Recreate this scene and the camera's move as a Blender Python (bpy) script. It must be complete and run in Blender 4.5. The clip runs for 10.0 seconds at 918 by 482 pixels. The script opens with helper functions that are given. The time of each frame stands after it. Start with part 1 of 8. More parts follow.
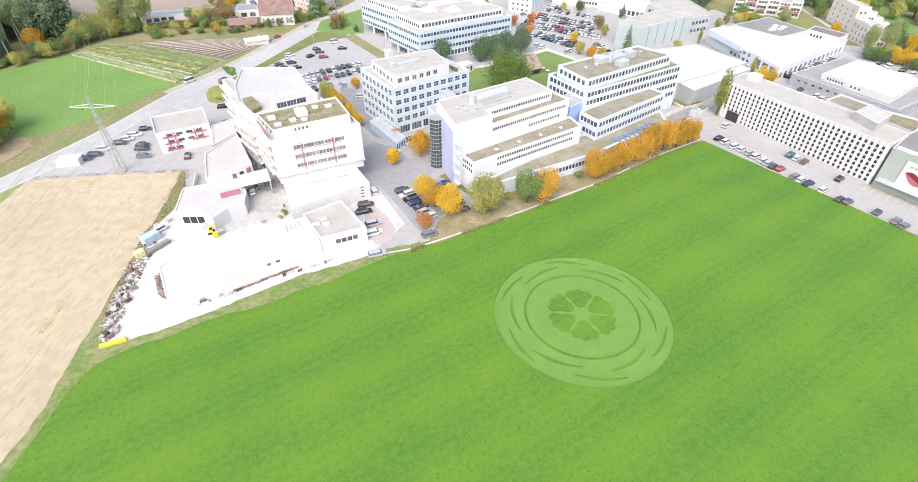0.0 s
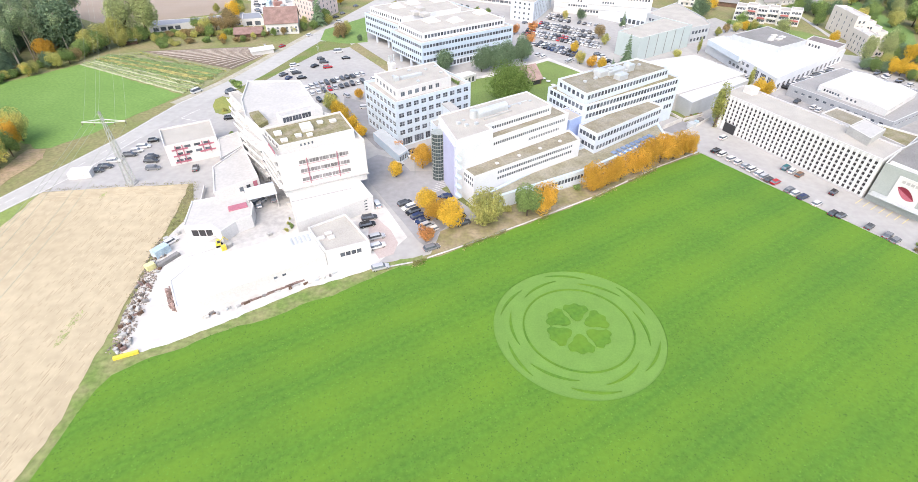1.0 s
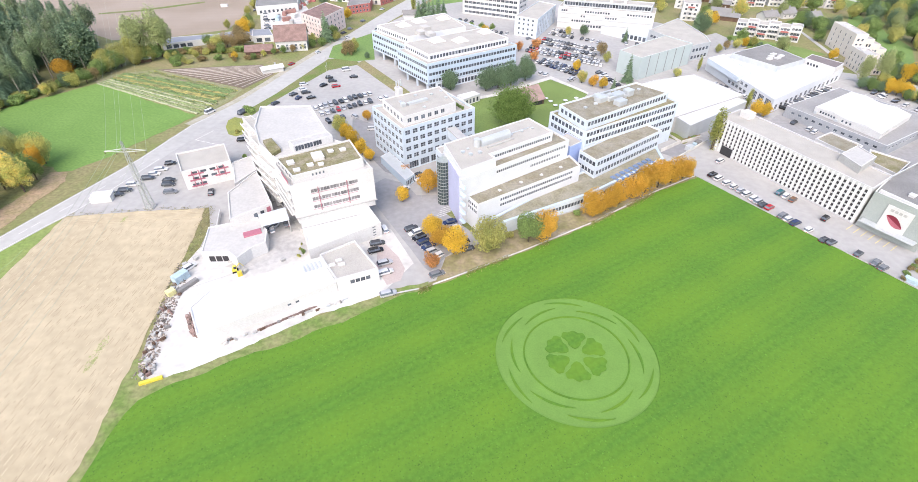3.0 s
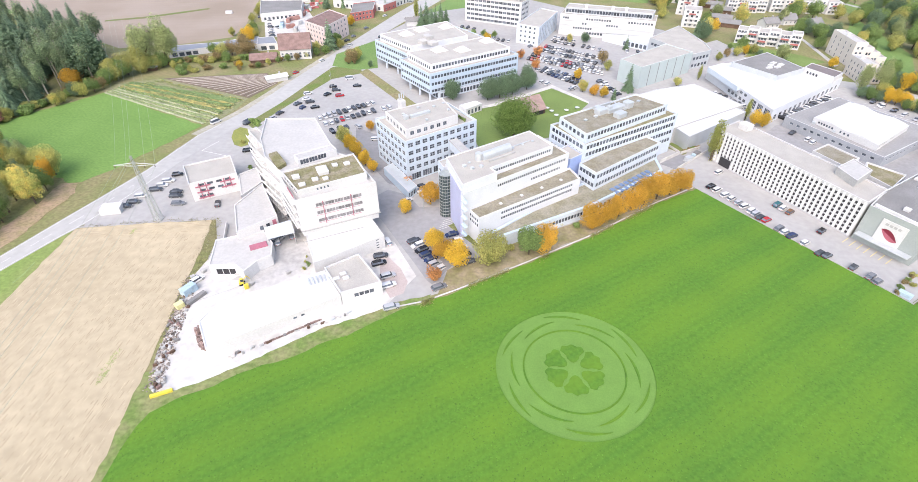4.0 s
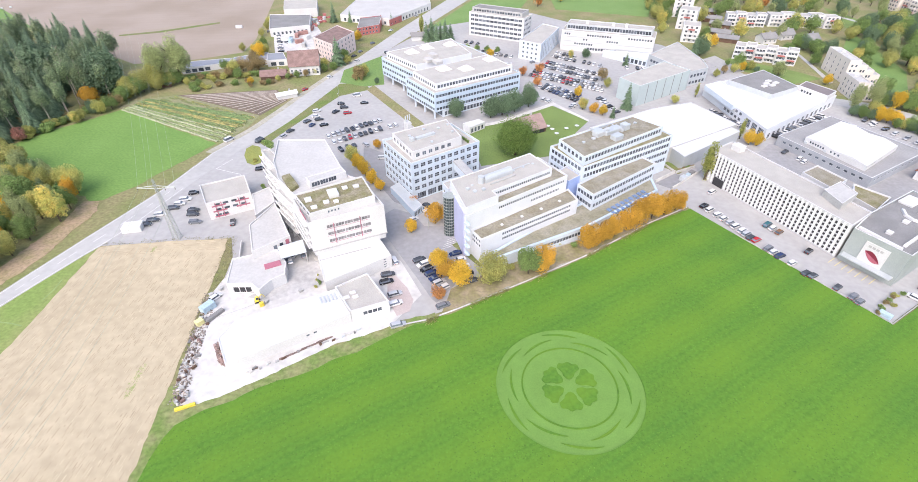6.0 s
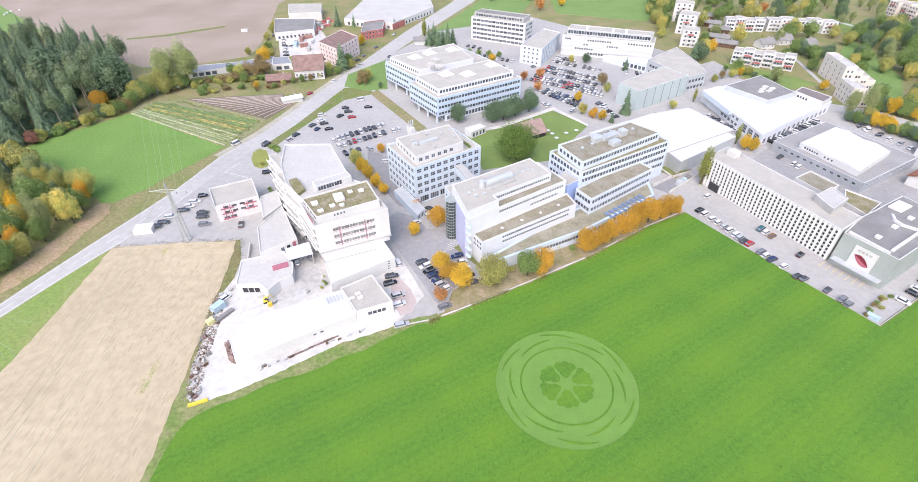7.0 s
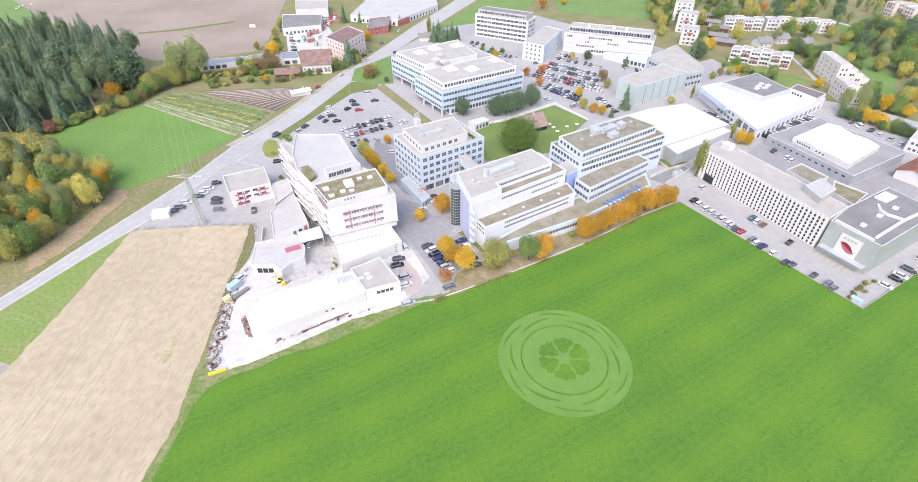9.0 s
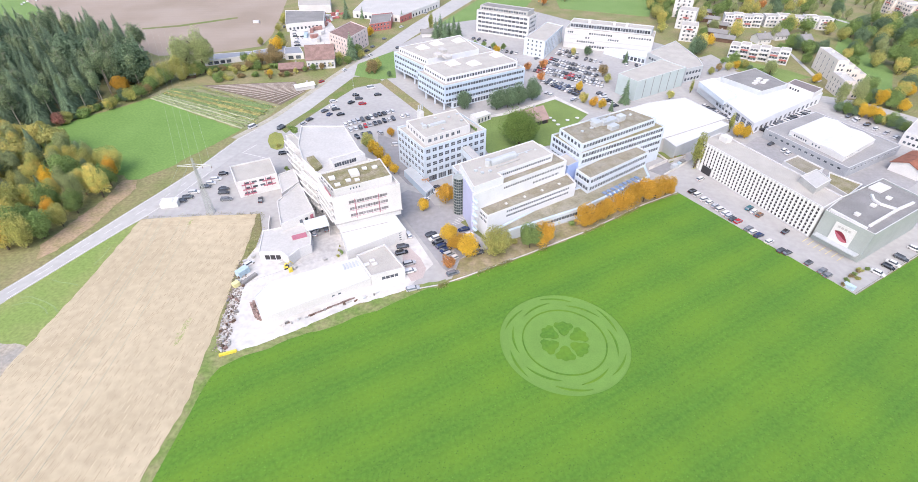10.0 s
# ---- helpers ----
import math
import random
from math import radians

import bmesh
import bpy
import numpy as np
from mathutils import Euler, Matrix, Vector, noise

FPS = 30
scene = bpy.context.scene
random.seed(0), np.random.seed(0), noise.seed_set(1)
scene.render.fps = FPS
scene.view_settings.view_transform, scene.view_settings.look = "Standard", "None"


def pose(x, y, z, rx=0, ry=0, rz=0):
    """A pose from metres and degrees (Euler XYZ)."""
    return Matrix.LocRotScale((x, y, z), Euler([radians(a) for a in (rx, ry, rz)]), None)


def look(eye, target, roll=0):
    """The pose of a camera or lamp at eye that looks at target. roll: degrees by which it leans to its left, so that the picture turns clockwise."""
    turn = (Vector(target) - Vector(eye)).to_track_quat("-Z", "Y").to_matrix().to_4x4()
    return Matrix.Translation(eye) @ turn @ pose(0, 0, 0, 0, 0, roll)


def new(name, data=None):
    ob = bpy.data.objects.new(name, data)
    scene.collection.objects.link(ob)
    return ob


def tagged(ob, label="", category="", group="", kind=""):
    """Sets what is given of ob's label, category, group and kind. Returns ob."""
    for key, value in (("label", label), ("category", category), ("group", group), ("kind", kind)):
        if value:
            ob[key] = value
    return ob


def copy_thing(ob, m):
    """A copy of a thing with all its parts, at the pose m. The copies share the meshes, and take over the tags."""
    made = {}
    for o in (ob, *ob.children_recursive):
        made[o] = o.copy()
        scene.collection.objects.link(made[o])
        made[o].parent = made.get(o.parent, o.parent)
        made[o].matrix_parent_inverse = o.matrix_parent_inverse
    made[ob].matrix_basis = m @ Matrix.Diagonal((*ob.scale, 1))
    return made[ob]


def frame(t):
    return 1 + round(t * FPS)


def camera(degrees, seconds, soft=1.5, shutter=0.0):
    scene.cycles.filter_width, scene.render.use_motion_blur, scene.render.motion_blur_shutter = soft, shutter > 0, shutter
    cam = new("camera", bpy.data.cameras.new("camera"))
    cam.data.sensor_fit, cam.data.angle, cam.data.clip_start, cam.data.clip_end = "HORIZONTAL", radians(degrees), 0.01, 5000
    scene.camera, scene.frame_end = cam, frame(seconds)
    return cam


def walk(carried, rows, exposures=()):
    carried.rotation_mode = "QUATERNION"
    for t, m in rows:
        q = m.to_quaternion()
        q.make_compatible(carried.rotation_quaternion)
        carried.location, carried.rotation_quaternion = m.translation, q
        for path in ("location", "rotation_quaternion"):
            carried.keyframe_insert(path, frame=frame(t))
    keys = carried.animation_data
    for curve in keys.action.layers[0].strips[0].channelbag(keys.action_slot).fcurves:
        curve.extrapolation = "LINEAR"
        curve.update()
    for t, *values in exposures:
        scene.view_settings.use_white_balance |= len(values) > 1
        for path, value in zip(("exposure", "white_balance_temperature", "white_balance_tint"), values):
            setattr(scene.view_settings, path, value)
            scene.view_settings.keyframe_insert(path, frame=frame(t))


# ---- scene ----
cam = camera(85.7, 10.0, soft=0.85)
PATH = [
    (0, (0.231, -1.618, 78.656), (0.193, -0.042, 77.425), 0.4),
    (0.5, (0.325, -1.994, 81.244), (0.284, -0.418, 80.014), 0.4),
    (1, (0.641, -2.229, 83.589), (0.593, -0.653, 82.359), 0.3),
    (1.5, (0.744, -2.448, 86.219), (0.692, -0.873, 84.987), 0.2),
    (2, (0.677, -2.681, 88.588), (0.62, -1.106, 87.356), 0.1),
    (2.5, (0.623, -2.722, 91.018), (0.562, -1.146, 89.788), 0.1),
    (4, (0.947, -2.493, 98.655), (0.871, -0.919, 97.422), -0.1),
    (4.5, (0.832, -2.799, 101.161), (0.754, -1.224, 99.931), -0.1),
    (5, (0.866, -3.264, 103.434), (0.785, -1.688, 102.205), -0.1),
    (5.5, (1.059, -4.218, 105.925), (0.973, -2.642, 104.698), -0.2),
    (7, (1.439, -9.191, 112.405), (1.342, -7.613, 111.179), -0.2),
    (7.5, (1.251, -11.494, 113.359), (1.154, -9.917, 112.134), -0.1),
    (8, (1.203, -13.687, 113.689), (1.106, -12.109, 112.463), -0.0),
    (8.5, (0.922, -16.203, 113.597), (0.824, -14.627, 112.37), 0.1),
    (9, (0.836, -18.723, 113.431), (0.736, -17.148, 112.202), 0.2),
    (9.5, (0.476, -21.6, 113.174), (0.377, -20.026, 111.944), 0.2),
    (10, (0.208, -24.344, 112.838), (0.108, -22.772, 111.606), 0.3),
]
EXPOSURES = [(0.0, 1.15, 6800, 12), (2.5, 1.1, 6700, 13), (5.5, 1.04, 6550, 15), (10.0, 1.0, 6480, 16)]
walk(cam, [(t, look(eye, target, roll)) for t, eye, target, roll in PATH], EXPOSURES)

# ---- daylight: thin overcast, high and wide sun ----
world = bpy.data.worlds.new("overcast_sky")
scene.world = world
world.use_nodes = True
wn = world.node_tree.nodes
sky = wn.new("ShaderNodeTexSky")
sky.sky_type, sky.sun_disc = "NISHITA", False
sky.sun_elevation, sky.sun_rotation = radians(48), radians(194)
sky.air_density, sky.dust_density, sky.ozone_density = 1.2, 3.0, 1.0
wn["Background"].inputs[1].default_value = 0.15
world.node_tree.links.new(sky.outputs[0], wn["Background"].inputs[0])
sun = new("sun", bpy.data.lights.new("sun", "SUN"))
sun.data.energy, sun.data.angle, sun.data.color = 1.2, radians(60), (1.0, 0.975, 0.95)
sun.rotation_euler = (radians(42), 0, radians(-14))


# ---- materials ----
def stuff(name, base, rough=0.8, vary=0.25, scale=0.5, fine=6.0, bump=0.2, metal=0.0, tint=None, rnd=0.0, island=0.0, spec=0.4):
    """A procedural surface: two scales of noise on the colour, fine relief, and an even chance of difference from piece to piece."""
    m = bpy.data.materials.new(name)
    m.use_nodes = True
    t = m.node_tree
    n, l = t.nodes, t.links
    p = n["Principled BSDF"]
    p.inputs["Roughness"].default_value, p.inputs["Metallic"].default_value = rough, metal
    p.inputs["Specular IOR Level"].default_value = spec
    geo = n.new("ShaderNodeNewGeometry")
    big, small = n.new("ShaderNodeTexNoise"), n.new("ShaderNodeTexNoise")
    for k, (tex, sc) in enumerate(((big, scale), (small, fine))):
        tex.inputs["Scale"].default_value, tex.inputs["Detail"].default_value = sc, 4 - k
        l.new(geo.outputs["Position"], tex.inputs["Vector"])
    other = tint or tuple(c * (1 - vary) for c in base)
    ramp = n.new("ShaderNodeValToRGB")
    ramp.color_ramp.elements[0].position, ramp.color_ramp.elements[1].position = 0.35, 0.65
    ramp.color_ramp.elements[0].color, ramp.color_ramp.elements[1].color = (*other, 1), (*base, 1)
    l.new(big.outputs["Fac"], ramp.inputs["Fac"])
    mul = n.new("ShaderNodeMixRGB")
    mul.blend_type, mul.inputs[0].default_value = "MULTIPLY", 1.0
    r2 = n.new("ShaderNodeMapRange")
    r2.inputs["From Min"].default_value, r2.inputs["From Max"].default_value = 0.3, 0.7
    r2.inputs["To Min"].default_value, r2.inputs["To Max"].default_value = 1 - vary, 1 + vary * 0.4
    l.new(small.outputs["Fac"], r2.inputs["Value"])
    l.new(ramp.outputs["Color"], mul.inputs[1])
    l.new(r2.outputs["Result"], mul.inputs[2])
    colour = mul.outputs["Color"]
    for amount, source in ((rnd, ("ShaderNodeObjectInfo", "Random")), (island, ("ShaderNodeNewGeometry", "Random Per Island"))):
        if amount:
            o = n.new(source[0])
            r3 = n.new("ShaderNodeMapRange")
            r3.inputs["To Min"].default_value, r3.inputs["To Max"].default_value = 1 - amount, 1 + amount
            l.new(o.outputs[source[1]], r3.inputs["Value"])
            mm = n.new("ShaderNodeMixRGB")
            mm.blend_type, mm.inputs[0].default_value = "MULTIPLY", 1.0
            l.new(colour, mm.inputs[1])
            l.new(r3.outputs["Result"], mm.inputs[2])
            colour = mm.outputs["Color"]
    l.new(colour, p.inputs["Base Color"])
    if bump:
        b = n.new("ShaderNodeBump")
        b.inputs["Strength"].default_value, b.inputs["Distance"].default_value = bump, 0.05
        l.new(small.outputs["Fac"], b.inputs["Height"])
        l.new(b.outputs["Normal"], p.inputs["Normal"])
    return m


def striped(m, angle, period, dark, mix=0.5, distortion=1.5, relief=0.3):
    """Adds parallel rows (drill rows, furrows, tyre lines) to a surface."""
    t = m.node_tree
    n, l = t.nodes, t.links
    p = n["Principled BSDF"]
    geo = n.new("ShaderNodeNewGeometry")
    mp = n.new("ShaderNodeMapping")
    mp.inputs["Rotation"].default_value = (0, 0, -radians(angle))
    l.new(geo.outputs["Position"], mp.inputs["Vector"])
    w = n.new("ShaderNodeTexWave")
    w.wave_type, w.bands_direction = "BANDS", "Y"
    w.inputs["Scale"].default_value = 0.314 / period
    w.inputs["Distortion"].default_value, w.inputs["Detail"].default_value, w.inputs["Detail Scale"].default_value = distortion, 3, 0.6
    l.new(mp.outputs["Vector"], w.inputs["Vector"])
    patch = n.new("ShaderNodeTexNoise")
    patch.inputs["Scale"].default_value = 0.05
    l.new(geo.outputs["Position"], patch.inputs["Vector"])
    mr = n.new("ShaderNodeMath")
    mr.operation = "MULTIPLY"
    l.new(w.outputs["Fac"], mr.inputs[0])
    l.new(patch.outputs["Fac"], mr.inputs[1])
    m2 = n.new("ShaderNodeMath")
    m2.operation, m2.inputs[1].default_value = "MULTIPLY", mix * 2
    l.new(mr.outputs[0], m2.inputs[0])
    old = p.inputs["Base Color"].links[0].from_socket
    mixn = n.new("ShaderNodeMixRGB")
    mixn.inputs[2].default_value = (*dark, 1)
    l.new(m2.outputs[0], mixn.inputs[0])
    l.new(old, mixn.inputs[1])
    l.new(mixn.outputs[0], p.inputs["Base Color"])
    return m


WHITE = stuff("white_render", (0.625, 0.622, 0.618), 0.75, 0.09, 0.10, 2.5)
BRIGHT = stuff("bright_white_paint", (0.76, 0.755, 0.745), 0.6, 0.05, 0.2, 3)
ICE = stuff("cool_white_cladding", (0.68, 0.70, 0.735), 0.6, 0.06, 0.2, 3)
SKY = stuff("light_blue_cladding", (0.50, 0.60, 0.70), 0.5, 0.07, 0.2, 2)
COOL = stuff("pale_blue_cladding", (0.60, 0.665, 0.74), 0.55, 0.07, 0.2, 2)
MISTBLUE = stuff("mist_blue_cladding", (0.60, 0.67, 0.745), 0.55, 0.07, 0.2, 2)
# darker copy of COOL; the office block's wall shade is put into its colour
SHADEDBLUE = stuff("shaded_blue_cladding", (0.56, 0.64, 0.71), 0.55, 0.08, 0.2, 2)
BLUE = stuff("blue_cladding", (0.36, 0.46, 0.74), 0.5, 0.08, 0.2, 2)
LILAC = stuff("lilac_panel", (0.50, 0.52, 0.72), 0.5, 0.06, 0.2, 2)
GREY = stuff("grey_concrete", (0.45, 0.45, 0.44), 0.85, 0.15, 0.3, 4)
METAL = stuff("grey_metal_cladding", (0.55, 0.58, 0.60), 0.45, 0.08, 0.3, 3, metal=0.3)
GRAVEL = stuff("roof_gravel", (0.44, 0.42, 0.385), 0.95, 0.11, 0.2, 3)
GRAVEL_DARK = stuff("dark_roof_felt", (0.26, 0.255, 0.25), 0.9, 0.18, 0.12, 3)
WHITEROOF = stuff("white_roof_sheet", (0.66, 0.66, 0.66), 0.6, 0.09, 0.08, 1)
PALEROOF = stuff("pale_grey_roof_sheet", (0.50, 0.49, 0.475), 0.8, 0.10, 0.10, 1.2)
SEDUM = stuff("sedum_roof", (0.24, 0.215, 0.15), 0.95, 0.3, 0.25, 2, tint=(0.31, 0.29, 0.24))
SEDUM_GREEN = stuff("green_sedum_roof", (0.20, 0.19, 0.085), 0.95, 0.3, 0.3, 2, tint=(0.30, 0.265, 0.19))
BLINDS = stuff("drawn_blinds", (0.26, 0.25, 0.26), 0.5, 0.2, 0.4, 2, bump=0, rnd=0.35)
# near-black that stands in for the shade inside openings and deep windows
DARK = stuff("dark_recess_shade", (0.045, 0.045, 0.05), 0.8, 0.2, 0.5, 3)
# raised grey-blue base: sky reflection and haze painted into the pane colour
GLASS = stuff("window_glass", (0.12, 0.14, 0.17), 0.1, 0.3, 0.4, 2, bump=0, rnd=0.5, spec=0.6)
FRAME = stuff("window_frame", (0.62, 0.63, 0.65), 0.5, 0.05, 1, 4)
RED = stuff("red_panel", (0.42, 0.15, 0.20), 0.5, 0.1, 1, 4)
TILE = stuff("brown_roof_tiles", (0.28, 0.185, 0.165), 0.85, 0.3, 0.4, 5)
TERRA = stuff("red_roof_tiles", (0.33, 0.13, 0.08), 0.85, 0.3, 0.4, 5)
PINK = stuff("pink_render", (0.70, 0.58, 0.56), 0.8, 0.1, 0.2, 3)
BRICKRED = stuff("red_render", (0.45, 0.16, 0.15), 0.8, 0.15, 0.2, 3)
BEIGE = stuff("beige_render", (0.68, 0.62, 0.57), 0.8, 0.08, 0.2, 3)
WOOD = stuff("weathered_wood", (0.16, 0.10, 0.07), 0.85, 0.3, 0.5, 6)
ASPHALT = stuff("worn_asphalt", (0.395, 0.388, 0.38), 0.9, 0.10, 0.035, 0.45, bump=0.0)
ASPHALT_DARK = stuff("dark_asphalt", (0.275, 0.275, 0.285), 0.9, 0.12, 0.06, 0.5, bump=0.0)
CONCRETE = stuff("pale_concrete_yard", (0.60, 0.585, 0.56), 0.9, 0.16, 0.07, 0.5, bump=0.0)
ROADMAT = stuff("pale_road_asphalt", (0.43, 0.425, 0.415), 0.9, 0.1, 0.03, 0.4, bump=0.0)
PAINT = stuff("road_paint", (0.75, 0.75, 0.72), 0.7, 0.15, 1, 6)
MEADOW = stuff("rough_meadow", (0.19, 0.215, 0.075), 0.95, 0.28, 0.06, 0.8, tint=(0.27, 0.235, 0.125))
LAWN = stuff("lawn", (0.185, 0.265, 0.075), 0.95, 0.22, 0.05, 1.5)
PASTURE = stuff("pasture_grass", (0.175, 0.275, 0.085), 0.95, 0.2, 0.05, 0.8, tint=(0.15, 0.25, 0.07))
MOWN = stuff("mown_pasture_grass", (0.162, 0.285, 0.068), 0.95, 0.22, 0.045, 1.0, tint=(0.140, 0.258, 0.058))
VERGE = stuff("grass_verge", (0.14, 0.20, 0.045), 0.95, 0.3, 0.12, 1.5, tint=(0.20, 0.20, 0.085))
CROP = striped(striped(stuff("young_green_crop", (0.088, 0.205, 0.018), 0.9, 0.22, 0.025, 1.2, bump=0.9, tint=(0.070, 0.180, 0.019)), 34, 2.2, (0.112, 0.234, 0.018), 0.22, 1.0), 34, 13.0, (0.122, 0.232, 0.016), 0.45, 2.0)
FLAT = stuff("flattened_crop", (0.140, 0.268, 0.052), 0.9, 0.10, 0.2, 3, bump=0.3)
STUBBLE = stuff("stubble_soil", (0.420, 0.352, 0.240), 0.95, 0.13, 0.035, 0.35, bump=0.0, tint=(0.478, 0.406, 0.283))
SOIL = striped(stuff("ploughed_soil", (0.29, 0.235, 0.185), 0.95, 0.15, 0.02, 1.5, tint=(0.35, 0.29, 0.24)), 10, 8.0, (0.25, 0.20, 0.16), 0.12)
BEDS = striped(stuff("vegetable_bed_soil", (0.21, 0.165, 0.12), 0.95, 0.25, 0.1, 2), 30, 1.6, (0.12, 0.10, 0.07), 0.5, 0.5)
RUBBLE = stuff("rubble", (0.40, 0.345, 0.30), 0.95, 0.5, 0.8, 3, island=0.4)
YELLOW = stuff("yellow_paint", (0.74, 0.60, 0.08), 0.5, 0.1, 1, 4)
TARP = stuff("pale_blue_tarpaulin", (0.45, 0.58, 0.66), 0.5, 0.15, 1, 4)
STEEL = stuff("galvanised_steel", (0.50, 0.53, 0.50), 0.5, 0.15, 1, 4, metal=0.5)
RUBBER = stuff("tyre_rubber", (0.02, 0.02, 0.02), 0.9, 0.2, 3, 9)
LAMP = stuff("lamp_lens", (0.7, 0.68, 0.62), 0.15, 0.05, 3, 9)
TAIL = stuff("tail_lamp", (0.35, 0.01, 0.01), 0.2, 0.05, 3, 9)
BARK = stuff("bark", (0.13, 0.10, 0.075), 0.95, 0.3, 1, 8)
BIRCH = stuff("pale_bark", (0.42, 0.38, 0.32), 0.9, 0.3, 1, 6)


def leafy(name, base, tint, spread=0.3):
    """Leaves: a rough coloured skin that lets some light through."""
    m = stuff(name, base, 0.75, 0.2, 0.35, 3, bump=0, tint=tint, island=spread, rnd=0.14, spec=0.25)
    n, l = m.node_tree.nodes, m.node_tree.links
    p, out = n["Principled BSDF"], n["Material Output"]
    thin, mix = n.new("ShaderNodeBsdfTranslucent"), n.new("ShaderNodeMixShader")
    l.new(p.inputs["Base Color"].links[0].from_socket, thin.inputs["Color"])
    mix.inputs[0].default_value = 0.42
    l.new(p.outputs[0], mix.inputs[1])
    l.new(thin.outputs[0], mix.inputs[2])
    l.new(mix.outputs[0], out.inputs["Surface"])
    return m


# leaf colours are lifted and paled: a veil of haze put into the base
LEAF = {
    "green": leafy("green_leaves", (0.30, 0.41, 0.14), (0.21, 0.31, 0.11)),
    "dark": leafy("dark_leaves", (0.225, 0.325, 0.19), (0.18, 0.265, 0.16)),
    "olive": leafy("olive_leaves", (0.60, 0.57, 0.20), (0.44, 0.46, 0.16)),
    "yellow": leafy("yellow_leaves", (0.80, 0.58, 0.08), (0.68, 0.47, 0.07), 0.15),
    "orange": leafy("orange_leaves", (0.74, 0.47, 0.08), (0.60, 0.37, 0.065), 0.14),
    "rust": leafy("rust_leaves", (0.62, 0.30, 0.12), (0.68, 0.38, 0.15)),
    "mixed": leafy("turning_leaves", (0.80, 0.66, 0.22), (0.50, 0.54, 0.18), 0.22),
    "pale": leafy("pale_poplar_leaves", (0.46, 0.47, 0.15), (0.34, 0.38, 0.12)),
    "brown": leafy("brown_leaves", (0.434, 0.33, 0.166), (0.33, 0.27, 0.134)),
    "conifer": leafy("conifer_needles", (0.25, 0.35, 0.215), (0.18, 0.26, 0.17)),
    "pine": leafy("pine_needles", (0.32, 0.40, 0.22), (0.23, 0.31, 0.18)),
    "soft": leafy("soft_green_leaves", (0.47, 0.52, 0.25), (0.36, 0.42, 0.20)),
    "lime": leafy("lime_leaves", (0.26, 0.38, 0.10), (0.19, 0.30, 0.08)),
    "crimson": leafy("crimson_leaves", (0.42, 0.20, 0.16), (0.36, 0.20, 0.15)),
}
PAINTS = {c: stuff(c.replace(" ", "_") + "_car_paint", v, 0.25, 0.04, 0.5, 3, bump=0, metal=0.2, spec=0.6) for c, v in {
    "white": (0.75, 0.75, 0.75), "silver": (0.50, 0.51, 0.53), "dark grey": (0.07, 0.075, 0.085), "black": (0.02, 0.02, 0.023),
    "dark blue": (0.03, 0.05, 0.13), "red": (0.45, 0.02, 0.03), "grey": (0.22, 0.23, 0.25), "teal": (0.03, 0.14, 0.17), "bronze": (0.22, 0.12, 0.07)}.items()}


# ---- building blocks ----
class Form:
    """Gathers corners and faces of one mesh."""

    def __init__(self):
        self.v, self.f, self.k = [], [], []

    def face(self, pts, k=0):
        a = len(self.v)
        self.v += [tuple(p) for p in pts]
        self.f.append(tuple(range(a, a + len(pts))))
        self.k.append(k)

    def box(self, x0, y0, z0, x1, y1, z1, k=0, m=None, top=0.0):
        """A box; top draws its upper face in by that much."""
        c = [(x0, y0, z0), (x1, y0, z0), (x1, y1, z0), (x0, y1, z0),
             (x0 + top, y0 + top, z1), (x1 - top, y0 + top, z1), (x1 - top, y1 - top, z1), (x0 + top, y1 - top, z1)]
        if m is not None:
            c = [tuple(m @ Vector(p)) for p in c]
        a = len(self.v)
        self.v += c
        for q in ((3, 2, 1, 0), (4, 5, 6, 7), (0, 1, 5, 4), (1, 2, 6, 5), (2, 3, 7, 6), (3, 0, 4, 7)):
            self.f.append(tuple(a + i for i in q))
            self.k.append(k)
        return self

    def prism(self, poly, z0, z1, k=0, bottom=False):
        n, a = len(poly), len(self.v)
        self.v += [(x, y, z0) for x, y in poly] + [(x, y, z1) for x, y in poly]
        for i in range(n):
            j = (i + 1) % n
            self.f.append((a + i, a + j, a + n + j, a + n + i))
            self.k.append(k)
        self.f.append(tuple(a + n + i for i in range(n)))
        self.k.append(k)
        if bottom:
            self.f.append(tuple(a + i for i in reversed(range(n))))
            self.k.append(k)
        return self

    def tube(self, p, q, r0, r1, n=8, k=0):
        p, q = Vector(p), Vector(q)
        t = (q - p).to_track_quat("Z", "Y").to_matrix()
        a = len(self.v)
        for c, r in ((p, r0), (q, r1)):
            for i in range(n):
                w = 2 * math.pi * i / n
                self.v.append(tuple(c + t @ Vector((r * math.cos(w), r * math.sin(w), 0))))
        for i in range(n):
            j = (i + 1) % n
            self.f.append((a + i, a + j, a + n + j, a + n + i))
            self.k.append(k)
        self.f += [tuple(a + n + i for i in range(n)), tuple(a + i for i in reversed(range(n)))]
        self.k += [k, k]
        return self

    def mesh(self, name, mats, smooth=False):
        me = bpy.data.meshes.new(name)
        me.from_pydata(self.v, [], self.f)
        for m in mats:
            me.materials.append(m)
        me.polygons.foreach_set("material_index", self.k)
        if smooth:
            me.shade_smooth()
        me.update()
        return me


